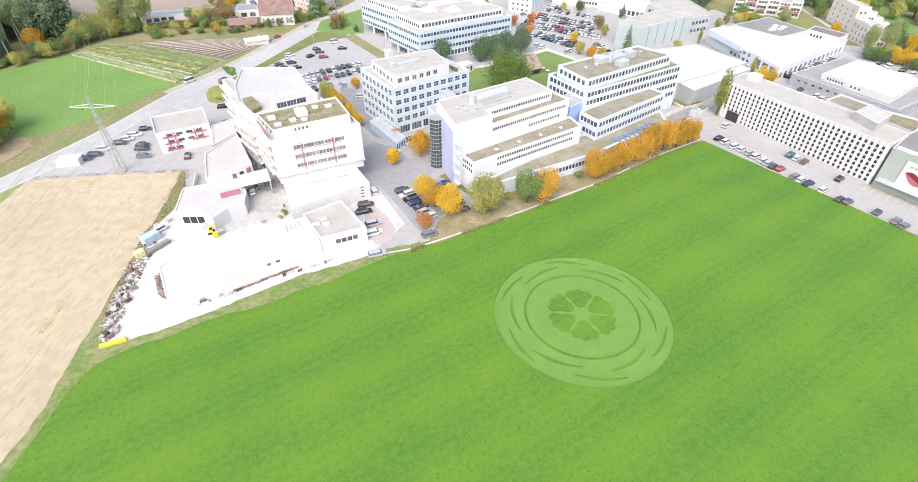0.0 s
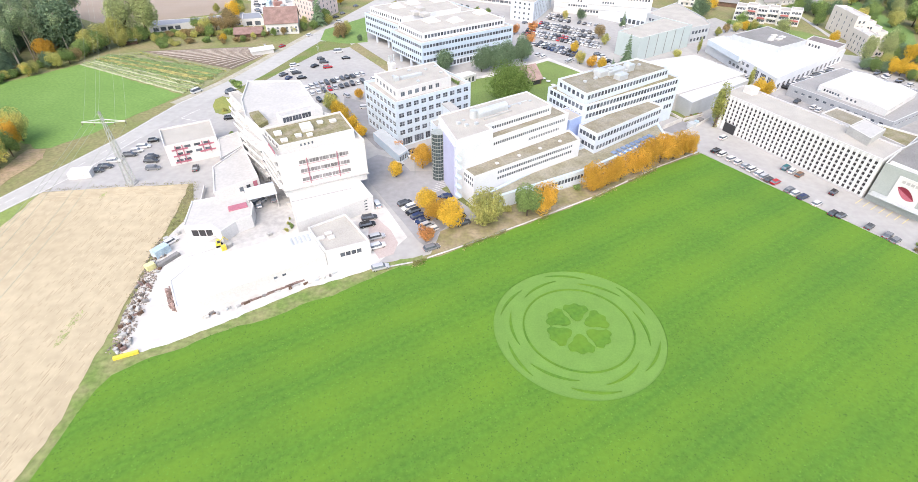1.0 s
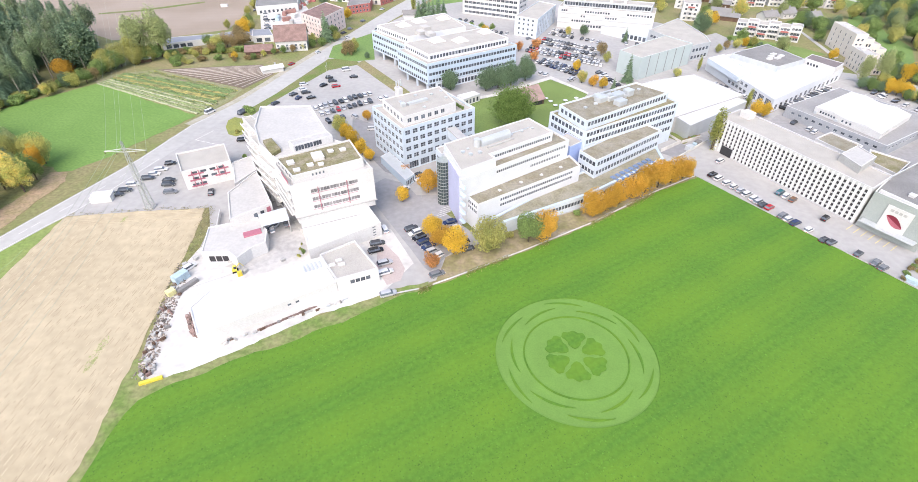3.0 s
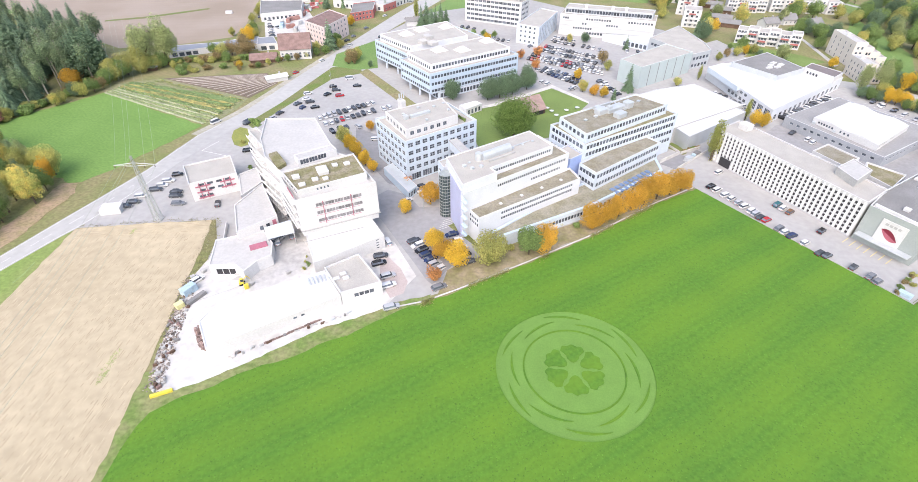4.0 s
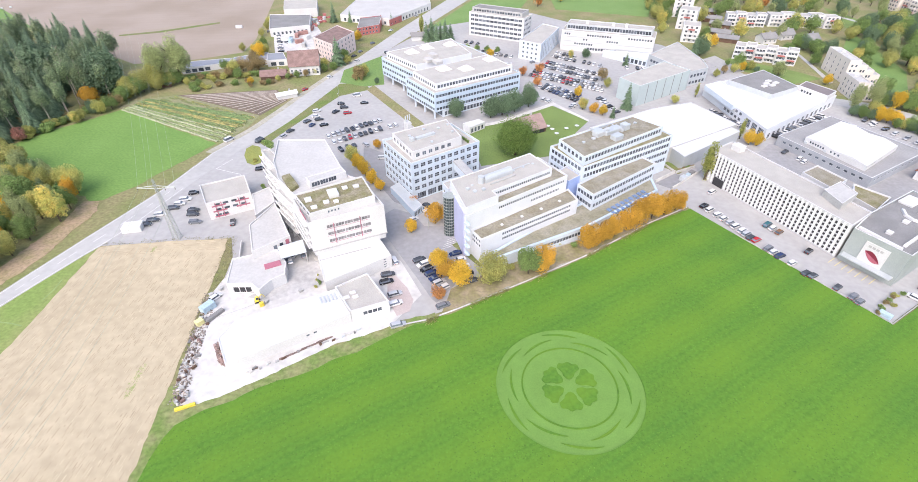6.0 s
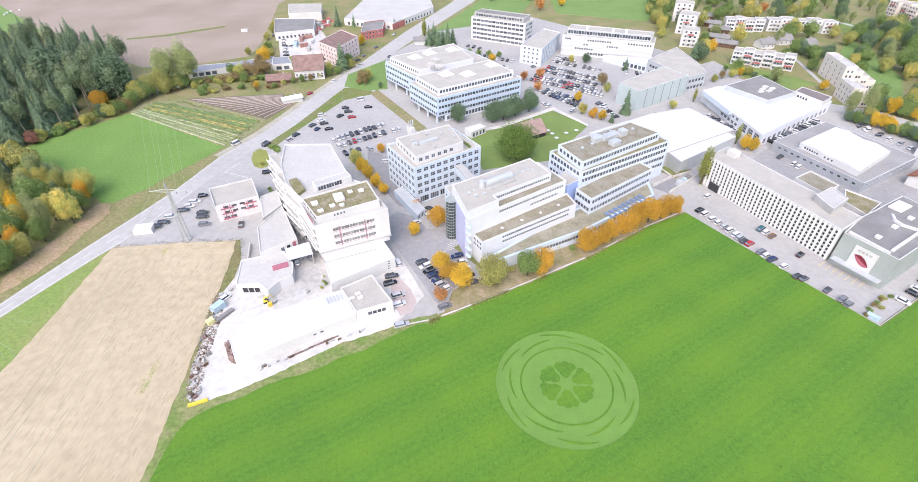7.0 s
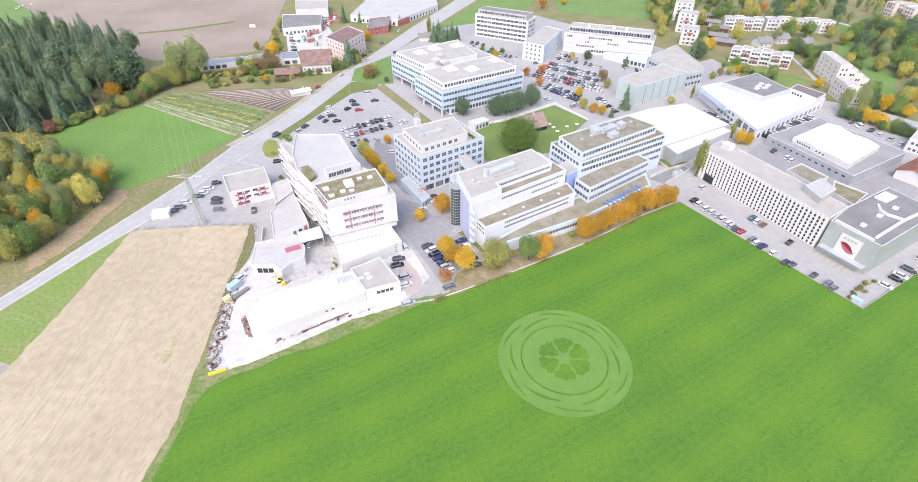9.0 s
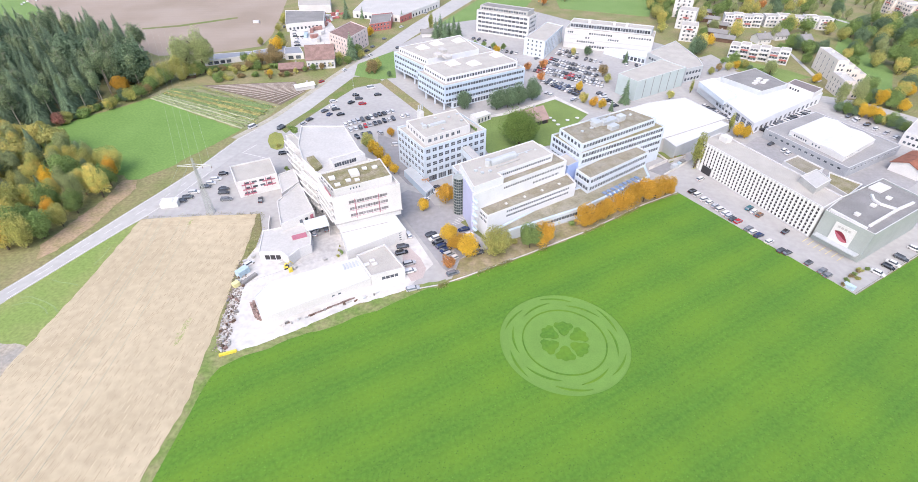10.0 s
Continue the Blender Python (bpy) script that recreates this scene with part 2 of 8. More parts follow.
def part(name, form, mats, parent=None, label="", at=None, smooth=False):
    """Links a form as one mesh object; its corners are in the parent's space."""
    mats = mats if isinstance(mats, (list, tuple)) else [mats]
    ob = new(name, form if isinstance(form, bpy.types.Mesh) else form.mesh(name, mats, smooth))
    if parent is not None:
        ob.parent = parent
    if at is not None:
        ob.matrix_basis = at
    return tagged(ob, label)


def root(name, x, y, z, label, category, group="", turn=0.0):
    e = new(name)
    e.empty_display_size = 0.5
    e.matrix_basis = pose(x, y, z, 0, 0, turn)
    return tagged(e, label, category, group)


def ccw(poly):
    s = sum(a[0] * b[1] - b[0] * a[1] for a, b in zip(poly, poly[1:] + poly[:1]))
    return list(poly) if s > 0 else list(reversed(poly))


def inset(poly, d):
    """A polygon drawn in by d on all sides (counter-clockwise)."""
    out, n = [], len(poly)
    for i in range(n):
        a, b, c = Vector(poly[i - 1]), Vector(poly[i]), Vector(poly[(i + 1) % n])
        e, g = (b - a).normalized(), (c - b).normalized()
        n1, n2 = Vector((-e.y, e.x)), Vector((-g.y, g.x))
        m = n1 + n2
        k = d / max(0.25, 1 + n1.dot(n2))
        out.append((b.x + m.x * k, b.y + m.y * k))
    return out


WINDOWS = {}


def window_mesh(w, h, nx, ny, glass=None, bare=False):
    key = (round(w, 2), round(h, 2), nx, ny, glass.name if glass else "", bare)
    if key not in WINDOWS:
        f = Form()
        b = 0.055
        xs, zs = [-w / 2], [0.0]
        for i in range(nx):
            xs += [-w / 2 + b + (w - b) * i / nx, -w / 2 + (w - b) * (i + 1) / nx]
        for j in range(ny):
            zs += [b + (h - b) * j / ny, (h - b) * (j + 1) / ny]
        xs, zs = xs + [w / 2], zs + [h]
        f.v = [(x, -0.06, z) for z in zs for x in xs]
        wide = len(xs)
        for j in range(len(zs) - 1):
            for i in range(wide - 1):
                q = [j * wide + i, j * wide + i + 1, (j + 1) * wide + i + 1, (j + 1) * wide + i]
                if i % 2 and j % 2:
                    k = len(f.v)
                    f.v += [(f.v[c][0], 0.0, f.v[c][2]) for c in q]
                    if not bare:
                        f.f.append((k, k + 1, k + 2, k + 3))
                        f.k.append(1)
                    for c in range(4):
                        f.f.append((q[c], q[(c + 1) % 4], k + (c + 1) % 4, k + c))
                        f.k.append(0)
                else:
                    f.f.append(tuple(q))
                    f.k.append(0)
        WINDOWS[key] = f.mesh("window", [FRAME, glass or GLASS])
    return WINDOWS[key]


def glazed_window(parent, at, w, h, nx, ny, glass):
    """A window frame with each pane a thin piece of its own."""
    win = part("window", window_mesh(w, h, nx, ny, glass, True), (), parent, at=at)
    b = 0.055
    pw, ph = (w - b) / nx - b, (h - b) / ny - b
    key = ("pane", round(pw, 3), round(ph, 3), glass.name)
    if key not in WINDOWS:
        WINDOWS[key] = Form().box(-pw / 2 - 0.01, -0.02, -0.01, pw / 2 + 0.01, 0.0, ph + 0.01).mesh("pane", [glass])
    for i in range(nx):
        for j in range(ny):
            part("pane", WINDOWS[key], (), win, at=pose(-w / 2 + b + (w - b) * i / nx + pw / 2, 0, b + (h - b) * j / ny))


def row(zb, h, s0, s1, n, w, nx=1, ny=1):
    """One row of n windows w wide and h high, between the parts s0 and s1 of a wall's length."""
    return (zb, h, s0, s1, n, w, nx, ny)


def tier(parent, poly, z0, z1, wall, roof, rows=None, parapet=0.5, thick=0.35, label="", roof_label="", coping=None, glass=None, fine=False):
    """One block of a building: walls with real openings and set-back windows, a parapet with its coping, and a roof within."""
    o = parent.matrix_basis.translation
    poly = ccw([(x - o.x, y - o.y) for x, y in poly])
    z0, z1 = z0 - o.z, z1 - o.z
    f, wins = Form(), []
    n = len(poly)
    for i in range(n):
        p, q = Vector(poly[i]), Vector(poly[(i + 1) % n])
        length = (q - p).length
        e = (q - p) / length
        nrm = Vector((e.y, -e.x))
        here = sorted((rows or {}).get(i, []))

        def at(s, z, d=0.0):
            return (p.x + e.x * s - nrm.x * d, p.y + e.y * s - nrm.y * d, z)

        z, band = z0, None
        for zb, h, s0, s1, count, w, nx, ny in here:
            zb += z0
            if zb + h > z1 - 0.05 or zb < z + 0.02 and not (band and abs(zb - band[0]) < 0.05):
                continue
            pitch = (s1 - s0) * length / count
            w = min(w, pitch - 0.12)
            if band and abs(zb - band[0]) < 0.05:
                zb, h, s = band[0], band[1], band[2]
                f.f.pop(), f.k.pop()
            else:
                s = 0.0
                f.face([at(0, z), at(length, z), at(length, zb), at(0, zb)])
            for c in range(count):
                m = s0 * length + pitch * (c + 0.5)
                a, b = m - w / 2, m + w / 2
                f.face([at(s, zb), at(a, zb), at(a, zb + h), at(s, zb + h)])
                for quad in ([at(a, zb), at(b, zb), at(b, zb, 0.18), at(a, zb, 0.18)],
                             [at(a, zb + h, 0.18), at(b, zb + h, 0.18), at(b, zb + h), at(a, zb + h)],
                             [at(a, zb), at(a, zb, 0.18), at(a, zb + h, 0.18), at(a, zb + h)],
                             [at(b, zb, 0.18), at(b, zb), at(b, zb + h), at(b, zb + h, 0.18)]):
                    f.face(quad)
                wins.append((at(m, zb, 0.16), math.atan2(e.y, e.x), w, h, nx, ny))
                s = b
            f.face([at(s, zb), at(length, zb), at(length, zb + h), at(s, zb + h)])
            z, band = zb + h, (zb, h, s)
        f.face([at(0, z), at(length, z), at(length, z1), at(0, z1)])
    inner = inset(poly, thick)
    zr = z1 - parapet
    for i in range(n):
        j = (i + 1) % n
        f.face([(*poly[i], z1), (*poly[j], z1), (*inner[j], z1), (*inner[i], z1)], 1)
        f.face([(*inner[i], z1), (*inner[j], z1), (*inner[j], zr), (*inner[i], zr)])
    part("wall", f, [wall, coping or WHITE], parent, label)
    r = Form()
    r.face([(x, y, zr) for x, y in inner])
    part("roof", r, roof, parent, roof_label)
    for p, a, w, h, nx, ny in wins:
        spot = Matrix.Translation(p) @ Matrix.Rotation(a, 4, "Z")
        if fine:
            glazed_window(parent, spot, w, h, nx, ny, glass or GLASS)
        else:
            part("window", window_mesh(w, h, nx, ny, glass), (), parent, at=spot)


def centre(poly):
    return sum(p[0] for p in poly) / len(poly), sum(p[1] for p in poly) / len(poly)


def block(name, label, category, poly, z1, wall, roof, rows=None, parapet=0.5, group="", **more):
    x, y = centre(poly)
    e = root(name, x, y, 0, label, category, group)
    tier(e, poly, 0, z1, wall, roof, rows, parapet, **more)
    return e


def slab(name, poly, z0, z1, material, label, kind="structure", category="ground"):
    ob = part(name, Form().prism(ccw(poly), z0, z1), material)
    return tagged(ob, label, category, kind=kind)


def unit(parent, x, y, z, w, d, h, turn, material, name="roof_unit", label=""):
    """A box-like roof unit (vent, skylight, lift head) with a lid, in plan coordinates."""
    o = parent.matrix_basis.translation
    f = Form().box(-w / 2, -d / 2, 0, w / 2, d / 2, h * 0.85)
    f.box(-w / 2 - 0.12, -d / 2 - 0.12, h * 0.85, w / 2 + 0.12, d / 2 + 0.12, h, top=0.15)
    return part(name, f, material, parent, label, at=pose(x - o.x, y - o.y, z - o.z, 0, 0, turn))


def ragged(poly, amount=0.6, step=3.0, seed=1, closed=True):
    """A polygon whose sides wander a little, as grown and ploughed edges do."""
    r, out = random.Random(seed), []
    for a, b in zip(poly, poly[1:] + (poly[:1] if closed else [])):
        a, b = Vector(a), Vector(b)
        n = max(1, min(60, int((b - a).length / step)))
        out.append(tuple(a))
        for i in range(1, n):
            p = a.lerp(b, i / n)
            out.append((p.x + r.uniform(-amount, amount), p.y + r.uniform(-amount, amount)))
    return out if closed else out + [tuple(poly[-1])]


# ---- the ground and what is laid on it ----
slab("ground", [(-2600, -700), (2600, -700), (2600, 3200), (-2600, 3200)], -0.6, 0.0, MEADOW, "rough meadow and verge grass reaching the horizon")
NORTH = [(-74.0, 58.9), (-60.4, 72.4), (-38.5, 82.6), (-13.3, 95.8), (-4.4, 101.0), (15.6, 113.6), (38.3, 128.7), (64.2, 148.9), (81.3, 159.6)]
EAST = [(121.9, 100.0), (150.8, 119.0), (240.0, 177.0)]
slab("pavement", [(-133.8, 124.6), (-88.9, 131.6), (-84.0, 121.1), (-82.5, 111.8), (-79.0, 75.0), (-77.0, 68.5), (-73.0, 66.8), (-61.6, 70.0), (-47.4, 80.0), (-24.5, 94.0), (-12.0, 98.0)] + [(x, y + 0.6) for x, y in NORTH[4:]]
     + [(122.0, 101.0), (150.5, 120.0), (236.0, 176.0), (205.0, 262.0), (150.0, 330.0), (128.0, 372.0), (-10.0, 512.0), (-48.3, 405.0), (-80.4, 325.8), (-99.3, 274.7), (-114.5, 219.1), (-128.0, 181.6), (-133.5, 137.0)],
     -0.3, 0.03, ASPHALT, "worn pale asphalt of works yards and streets")
ROAD_WEST = [(-172.0, 36.0), (-155.7, 84.0), (-151.9, 94.7), (-148.4, 107.5), (-145.2, 118.0), (-141.4, 130.5), (-137.2, 143.5), (-131.2, 163.5), (-125.2, 194.5), (-120.2, 206.3), (-114.5, 220.9), (-108.8, 243.0), (-104.6, 262.0), (-88.0, 330.0), (-68.0, 410.0), (-38.0, 514.0), (-18.0, 600.0)]
ROAD_EAST = [(-163.0, 36.0), (-150.7, 79.0), (-146.3, 90.9), (-141.4, 104.4), (-136.0, 118.6), (-132.1, 127.2), (-128.5, 138.0), (-122.5, 163.5), (-116.0, 189.5), (-111.0, 203.0), (-106.3, 212.0), (-100.0, 232.0), (-92.3, 258.0), (-77.5, 325.8), (-51.5, 409.5), (-16.5, 518.3), (5.0, 600.0)]
slab("road", ROAD_WEST + ROAD_EAST[::-1],
     -0.3, 0.06, ROADMAT, "pale grey country road with white edge lines", category="road")
YARD_EDGE = [(-72.7, 62.6), (-68.5, 63.9), (-61.6, 67.9), (-54.6, 72.7), (-47.4, 78.3), (-39.9, 84.3), (-31.4, 88.3), (-24.5, 92.5)]
slab("concrete_yard", ragged(YARD_EDGE, 0.25, 1.5, 8, False) + [(-17.0, 106.0), (-26.0, 122.0), (-56.0, 126.0), (-81.5, 117.0), (-83.0, 104.0), (-80.3, 84.0), (-78.0, 76.0), (-76.2, 69.0)],
     -0.3, 0.06, CONCRETE, "dusty pale concrete works yard", category="yard")
slab("court", [(-71.1, 102.0), (-64.7, 109.2), (-69.6, 119.4), (-66.0, 123.2), (-58.8, 125.9), (-52.1, 116.5), (-49.3, 110.2), (-55.3, 105.5), (-62.9, 100.8)], -0.3, 0.075, stuff("worn_court_concrete", (0.50, 0.49, 0.48), 0.9, 0.2, 0.12, 0.6, bump=0.0), "grey asphalt court between the works blocks", category="yard")
slab("traffic_island", [(-109.0, 192.8), (-110.8, 199.7), (-109.2, 203.3), (-105.0, 201.7), (-101.0, 194.3), (-98.9, 186.6), (-101.2, 184.4), (-105.1, 186.3)], -0.3, 0.18, stuff("yellowing_lawn", (0.27, 0.28, 0.07), 0.95, 0.2, 0.2, 1.5, tint=(0.21, 0.24, 0.07)), "rounded yellowing grass island beside the road", category="island")
slab("bare_bank", ragged([(-158.5, 152.0), (-152.0, 152.5), (-148.5, 146.0), (-149.6, 133.0), (-149.3, 120.0), (-151.5, 108.0), (-156.0, 98.0), (-161.0, 106.0), (-158.0, 128.0), (-157.0, 140.0)], 0.7, 2.0, 3), -0.3, 0.09, stuff("dry_earth_bank", (0.40, 0.29, 0.20), 0.95, 0.28, 0.2, 1.0, tint=(0.30, 0.25, 0.13)), "bare dry earth track below the wood", category="bank")
slab("lawn_strip", [(-69.4, 276.9), (-66.4, 284.1), (-29.8, 230.8), (-34.4, 226.8)], -0.3, 0.08, MEADOW, "dry lawn strip beside the car park", category="lawn")
slab("pasture", ragged([(-226.0, 196.0), (-219.5, 211.0), (-207.0, 227.5), (-196.0, 243.5), (-163.6, 223.0), (-127.5, 204.5), (-132.0, 193.0), (-138.5, 178.0), (-144.5, 163.5), (-151.0, 153.5), (-156.0, 152.5), (-160.0, 156.0), (-170.0, 158.0), (-215.0, 165.0)], 0.45, 2.5, 4), -0.3, 0.05, MOWN, "bright green mown pasture beside the road", category="field")
STUBBLE_EDGE = [(-133.6, 124.0), (-112.0, 128.4), (-90.0, 131.0), (-88.0, 122.0), (-86.2, 113.9), (-84.6, 102.0), (-82.3, 89.7), (-80.7, 80.2), (-78.6, 68.0), (-76.8, 56.7), (-75.0, 47.6), (-75.5, 20.0), (-80.0, -60.0), (-122.0, -60.0), (-129.8, 45.0), (-130.4, 61.9), (-130.7, 75.1), (-131.3, 90.6), (-132.5, 110.0)]
slab("stubble_field", ragged(STUBBLE_EDGE, 0.35, 2.5, 5), -0.3, 0.08, STUBBLE,
     "pale dry stubble field with drill rows", category="field")
slab("verge", [(-150.7, 79.0), (-146.3, 90.9), (-141.4, 104.4), (-133.8, 124.2), (-131.0, 90.6), (-130.0, 61.9), (-132.0, 60.0), (-157.0, 60.0)], -0.3, 0.04, stuff("verge_grass", (0.20, 0.285, 0.075), 0.95, 0.25, 0.06, 1.0, tint=(0.25, 0.28, 0.10)), "green grass strip between road and stubble", category="verge")
slab("gravel_patch", ragged([(-129.5, 60.5), (-134.5, 62.0), (-150.0, 60.5), (-160.0, 55.0), (-165.0, 30.0), (-131.0, 20.0), (-129.0, 50.0)], 0.5, 2.0, 6), -0.3, 0.05, stuff("dusty_track", (0.40, 0.35, 0.28), 0.95, 0.25, 0.15, 0.9, tint=(0.31, 0.30, 0.27)), "dusty grey track beside the stubble", category="yard")
slab("weedy_strip", ragged([(-80.0, -60.0), (-75.5, 20.0), (-76.0, 47.3), (-77.5, 60.0), (-79.5, 68.0), (-74.0, 70.0), (-60.0, 72.0), (-36.0, 86.0), (-20.0, 95.0), (-12.0, 98.5), (-12.0, 93.0), (-40.0, 72.0), (-60.0, 58.0), (-66.0, 30.0), (-70.0, -60.0)], 0.4, 2.5, 7), -0.3, 0.05, stuff("field_edge_grass", (0.150, 0.225, 0.055), 0.95, 0.3, 0.2, 0.9, tint=(0.25, 0.255, 0.115)), "weedy grass strip between stubble, yard and crop", category="verge")
slab("ploughed_field", [(-369.8, 399.4), (-234.2, 315.6), (-202.9, 323.0), (-170.6, 342.7), (-173.4, 373.5), (-205.2, 502.7), (-190.0, 700.0), (-520.0, 700.0), (-520.0, 520.0)], -0.3, 0.04, SOIL, "bare brown ploughed field", category="field")
slab("far_pasture", [(-368.8, 399.4), (-520.0, 520.0), (-520.0, 700.0), (-900.0, 700.0), (-900.0, 250.0)], -0.3, 0.05, PASTURE, "green far pasture", category="field")
slab("field_track", [(-284.8, 381.3), (-259.6, 393.4), (-222.6, 421.9), (-220.6, 417.3), (-257.0, 388.5), (-282.9, 378.1)], -0.2, 0.10, VERGE, "grassy track across the ploughed field", category="track")
slab("vegetable_plot", [(-177.4, 263.2), (-122.0, 274.0), (-110.6, 259.0), (-118.6, 237.4)], -0.3, 0.07, BEDS, "brown vegetable plot in rows", category="plot")
slab("garden", [(-200.0, 243.5), (-198.1, 254.3), (-177.4, 263.2), (-118.8, 237.2), (-119.4, 224.0), (-125.2, 204.8)], -0.3, 0.05, stuff("garden_ground", (0.22, 0.26, 0.11), 0.95, 0.3, 0.12, 1.0, tint=(0.30, 0.27, 0.17)), "mixed green garden plots", category="plot")
slab("lawn", [(-9.0, 225.7), (8.7, 235.1), (37.5, 258.1), (54.6, 238.4), (47.0, 225.5), (32.6, 199.7), (0.2, 188.6)], -0.3, 0.09, LAWN, "green lawn round the barn", category="lawn")
slab("lawn_north", [(-87.8, 287.6), (-90.6, 309.4), (-71.2, 339.3), (-60.3, 285.5), (-71.5, 281.7)], -0.3, 0.09, PASTURE, "green lawn beside the office block", category="lawn")
slab("lawn_road", [(-108.0, 207.5), (-100.2, 231.1), (-87.3, 285.6), (-72.5, 286.7), (-66.9, 277.0), (-82.6, 266.3), (-93.4, 235.5), (-100.6, 212.8), (-103.2, 202.6)], -0.3, 0.07, VERGE, "dry grass strip along the road", category="lawn")
slab("far_meadow", [(-46.0, 412.0), (0.0, 440.0), (30.0, 480.0), (60.0, 600.0), (9.0, 600.0), (-12.0, 518.0)], -0.3, 0.12, PASTURE, "green meadow beside the road", category="lawn")
slab("slope_lawn", [(283.0, 417.7), (266.1, 322.1), (238.3, 276.1), (229.0, 289.0), (253.9, 370.3)], -0.3, 0.06, PASTURE, "bright grass slope between the flats", category="lawn")
slab("slope_lawn_upper", [(302.9, 495.3), (312.0, 437.0), (284.8, 421.1), (292.3, 453.8)], -0.3, 0.06, LAWN, "grass slope above the flats", category="lawn")
slab("flats_lawn", [(149.4, 327.1), (165.5, 345.3), (197.8, 319.3), (206.8, 307.1), (179.8, 295.0), (169.8, 315.1)], -0.3, 0.06, LAWN, "garden grass below the terrace flats", category="lawn")
slab("slope_street", [(145.7, 341.3), (157.3, 349.8), (165.4, 319.2), (154.8, 310.7)], -0.3, 0.07, ASPHALT, "pale side street below the flats", category="road")
slab("hill_road", [(197.7, 275.8), (217.1, 267.7), (233.0, 248.2), (243.9, 232.6), (235.3, 220.2), (225.8, 236.8), (209.2, 256.5), (191.9, 266.7)], -0.3, 0.08, ROADMAT, "pale road along the foot of the slope", category="road")
slab("hill_path", [(214.5, 356.6), (216.8, 358.1), (210.4, 301.3), (207.1, 299.0)], -0.3, 0.09, ROADMAT, "pale footpath up to the flats", category="path")
slab("upper_path", [(294.3, 465.5), (297.4, 467.8), (315.6, 426.8), (311.6, 421.5)], -0.3, 0.09, ROADMAT, "narrow pale footpath across the slope", category="path")
slab("playing_field", [(61.2, 476.6), (137.1, 453.5), (175.0, 560.0), (60.0, 560.0)], -0.3, 0.12, PASTURE, "green playing field behind the offices", category="lawn")
slab("footpath", [(-10.0, 227.1), (8.8, 236.6), (38.9, 262.5), (55.1, 240.0), (54.5, 237.7), (38.6, 258.2), (9.4, 233.7), (-8.6, 224.3)], -0.3, 0.11, CONCRETE, "pale gravel footpath across the lawn", category="path")
slab("wild_strip", ragged([(-10.0, 98.5), (-4.4, 101.6), (15.6, 114.2), (38.3, 129.3), (64.2, 149.5), (80.0, 159.6), (76.0, 162.5), (40.0, 139.0), (6.0, 119.0), (-8.0, 109.0)], 0.3, 3.0, 10), -0.3, 0.08, stuff("dry_weedy_ground", (0.22, 0.20, 0.09), 0.95, 0.3, 0.25, 1.0, tint=(0.34, 0.28, 0.19)), "dry weedy strip under the field-side trees", category="verge")
slab("forecourt", [(-29.5, 115.9), (-26.0, 113.7), (-22.0, 109.0), (-19.2, 103.4), (-19.8, 98.5), (-23.3, 96.4), (-27.3, 103.0)], -0.3, 0.075, stuff("pinkish_paving", (0.47, 0.40, 0.38), 0.9, 0.1, 0.1, 2), "pinkish paved parking court", category="yard")
slab("street", [(-36.3, 149.2), (-33.0, 153.3), (-25.0, 149.7), (-20.2, 142.3), (-13.4, 142.7), (-8.8, 137.2), (-3.9, 134.0), (-1.6, 129.4), (-1.4, 125.3), (-6.5, 111.4), (-11.9, 102.5), (-13.7, 104.2), (-18.3, 111.9), (-27.0, 125.6), (-32.7, 134.6)], -0.3, 0.07, stuff("street_asphalt", (0.315, 0.315, 0.325), 0.9, 0.12, 0.05, 0.5, bump=0.0), "darker asphalt of the side street and its parking court", category="road")
slab("car_park", [(-56.2, 205.9), (-39.6, 194.6), (-26.9, 153.9), (-33.9, 158.0), (-52.0, 184.9)], -0.3, 0.07, ASPHALT_DARK, "dark asphalt car park beside the blue block", category="yard")

slab("road_shoulder", [(x - 3.6, y + 1.0) for x, y in ROAD_WEST[8:14]] + [(x, y) for x, y in ROAD_WEST[8:14]][::-1], -0.3, 0.045, stuff("shoulder_gravel", (0.43, 0.40, 0.34), 0.95, 0.2, 0.12, 0.8, tint=(0.35, 0.34, 0.26)), "pale gravel shoulder between garden and road", category="verge")
# standing crop with the flattened figure in it
CX, CY, RADIUS, CROP_TOP = 25.2, 74.2, 19.0, 0.3


def ring(r, n=96, a0=0.0, a1=360.0):
    return [(CX + r * math.cos(radians(a0 + (a1 - a0) * i / n)), CY + r * math.sin(radians(a0 + (a1 - a0) * i / n))) for i in range(n)]


bm = bmesh.new()
edge = ragged([(-71.4, 57.6), (-67.4, 61.2), (-61.9, 64.2), (-56.6, 68.2), (-50.8, 71.8), (-46.1, 73.5), (-41.5, 76.3), (-38.6, 78.9), (-32.0, 82.0), (-25.6, 87.4), (-20.5, 91.2), (-13.3, 94.9)] + [(x + 0.4, y - 1.0) for x, y in NORTH[4:]], 0.3, 2.0, 9, False) + EAST + [(240.0, -140.0), (-78.0, -140.0), (-72.5, 20.0), (-72.6, 43.7), (-72.8, 49.3), (-72.4, 54.3)]
rings = [[bm.verts.new((x, y, CROP_TOP)) for x, y in loop] for loop in (edge, ring(RADIUS))]
bmesh.ops.triangle_fill(bm, edges=[bm.edges.new((r[i], r[(i + 1) % len(r)])) for r in rings for i in range(len(r))], use_beauty=True)
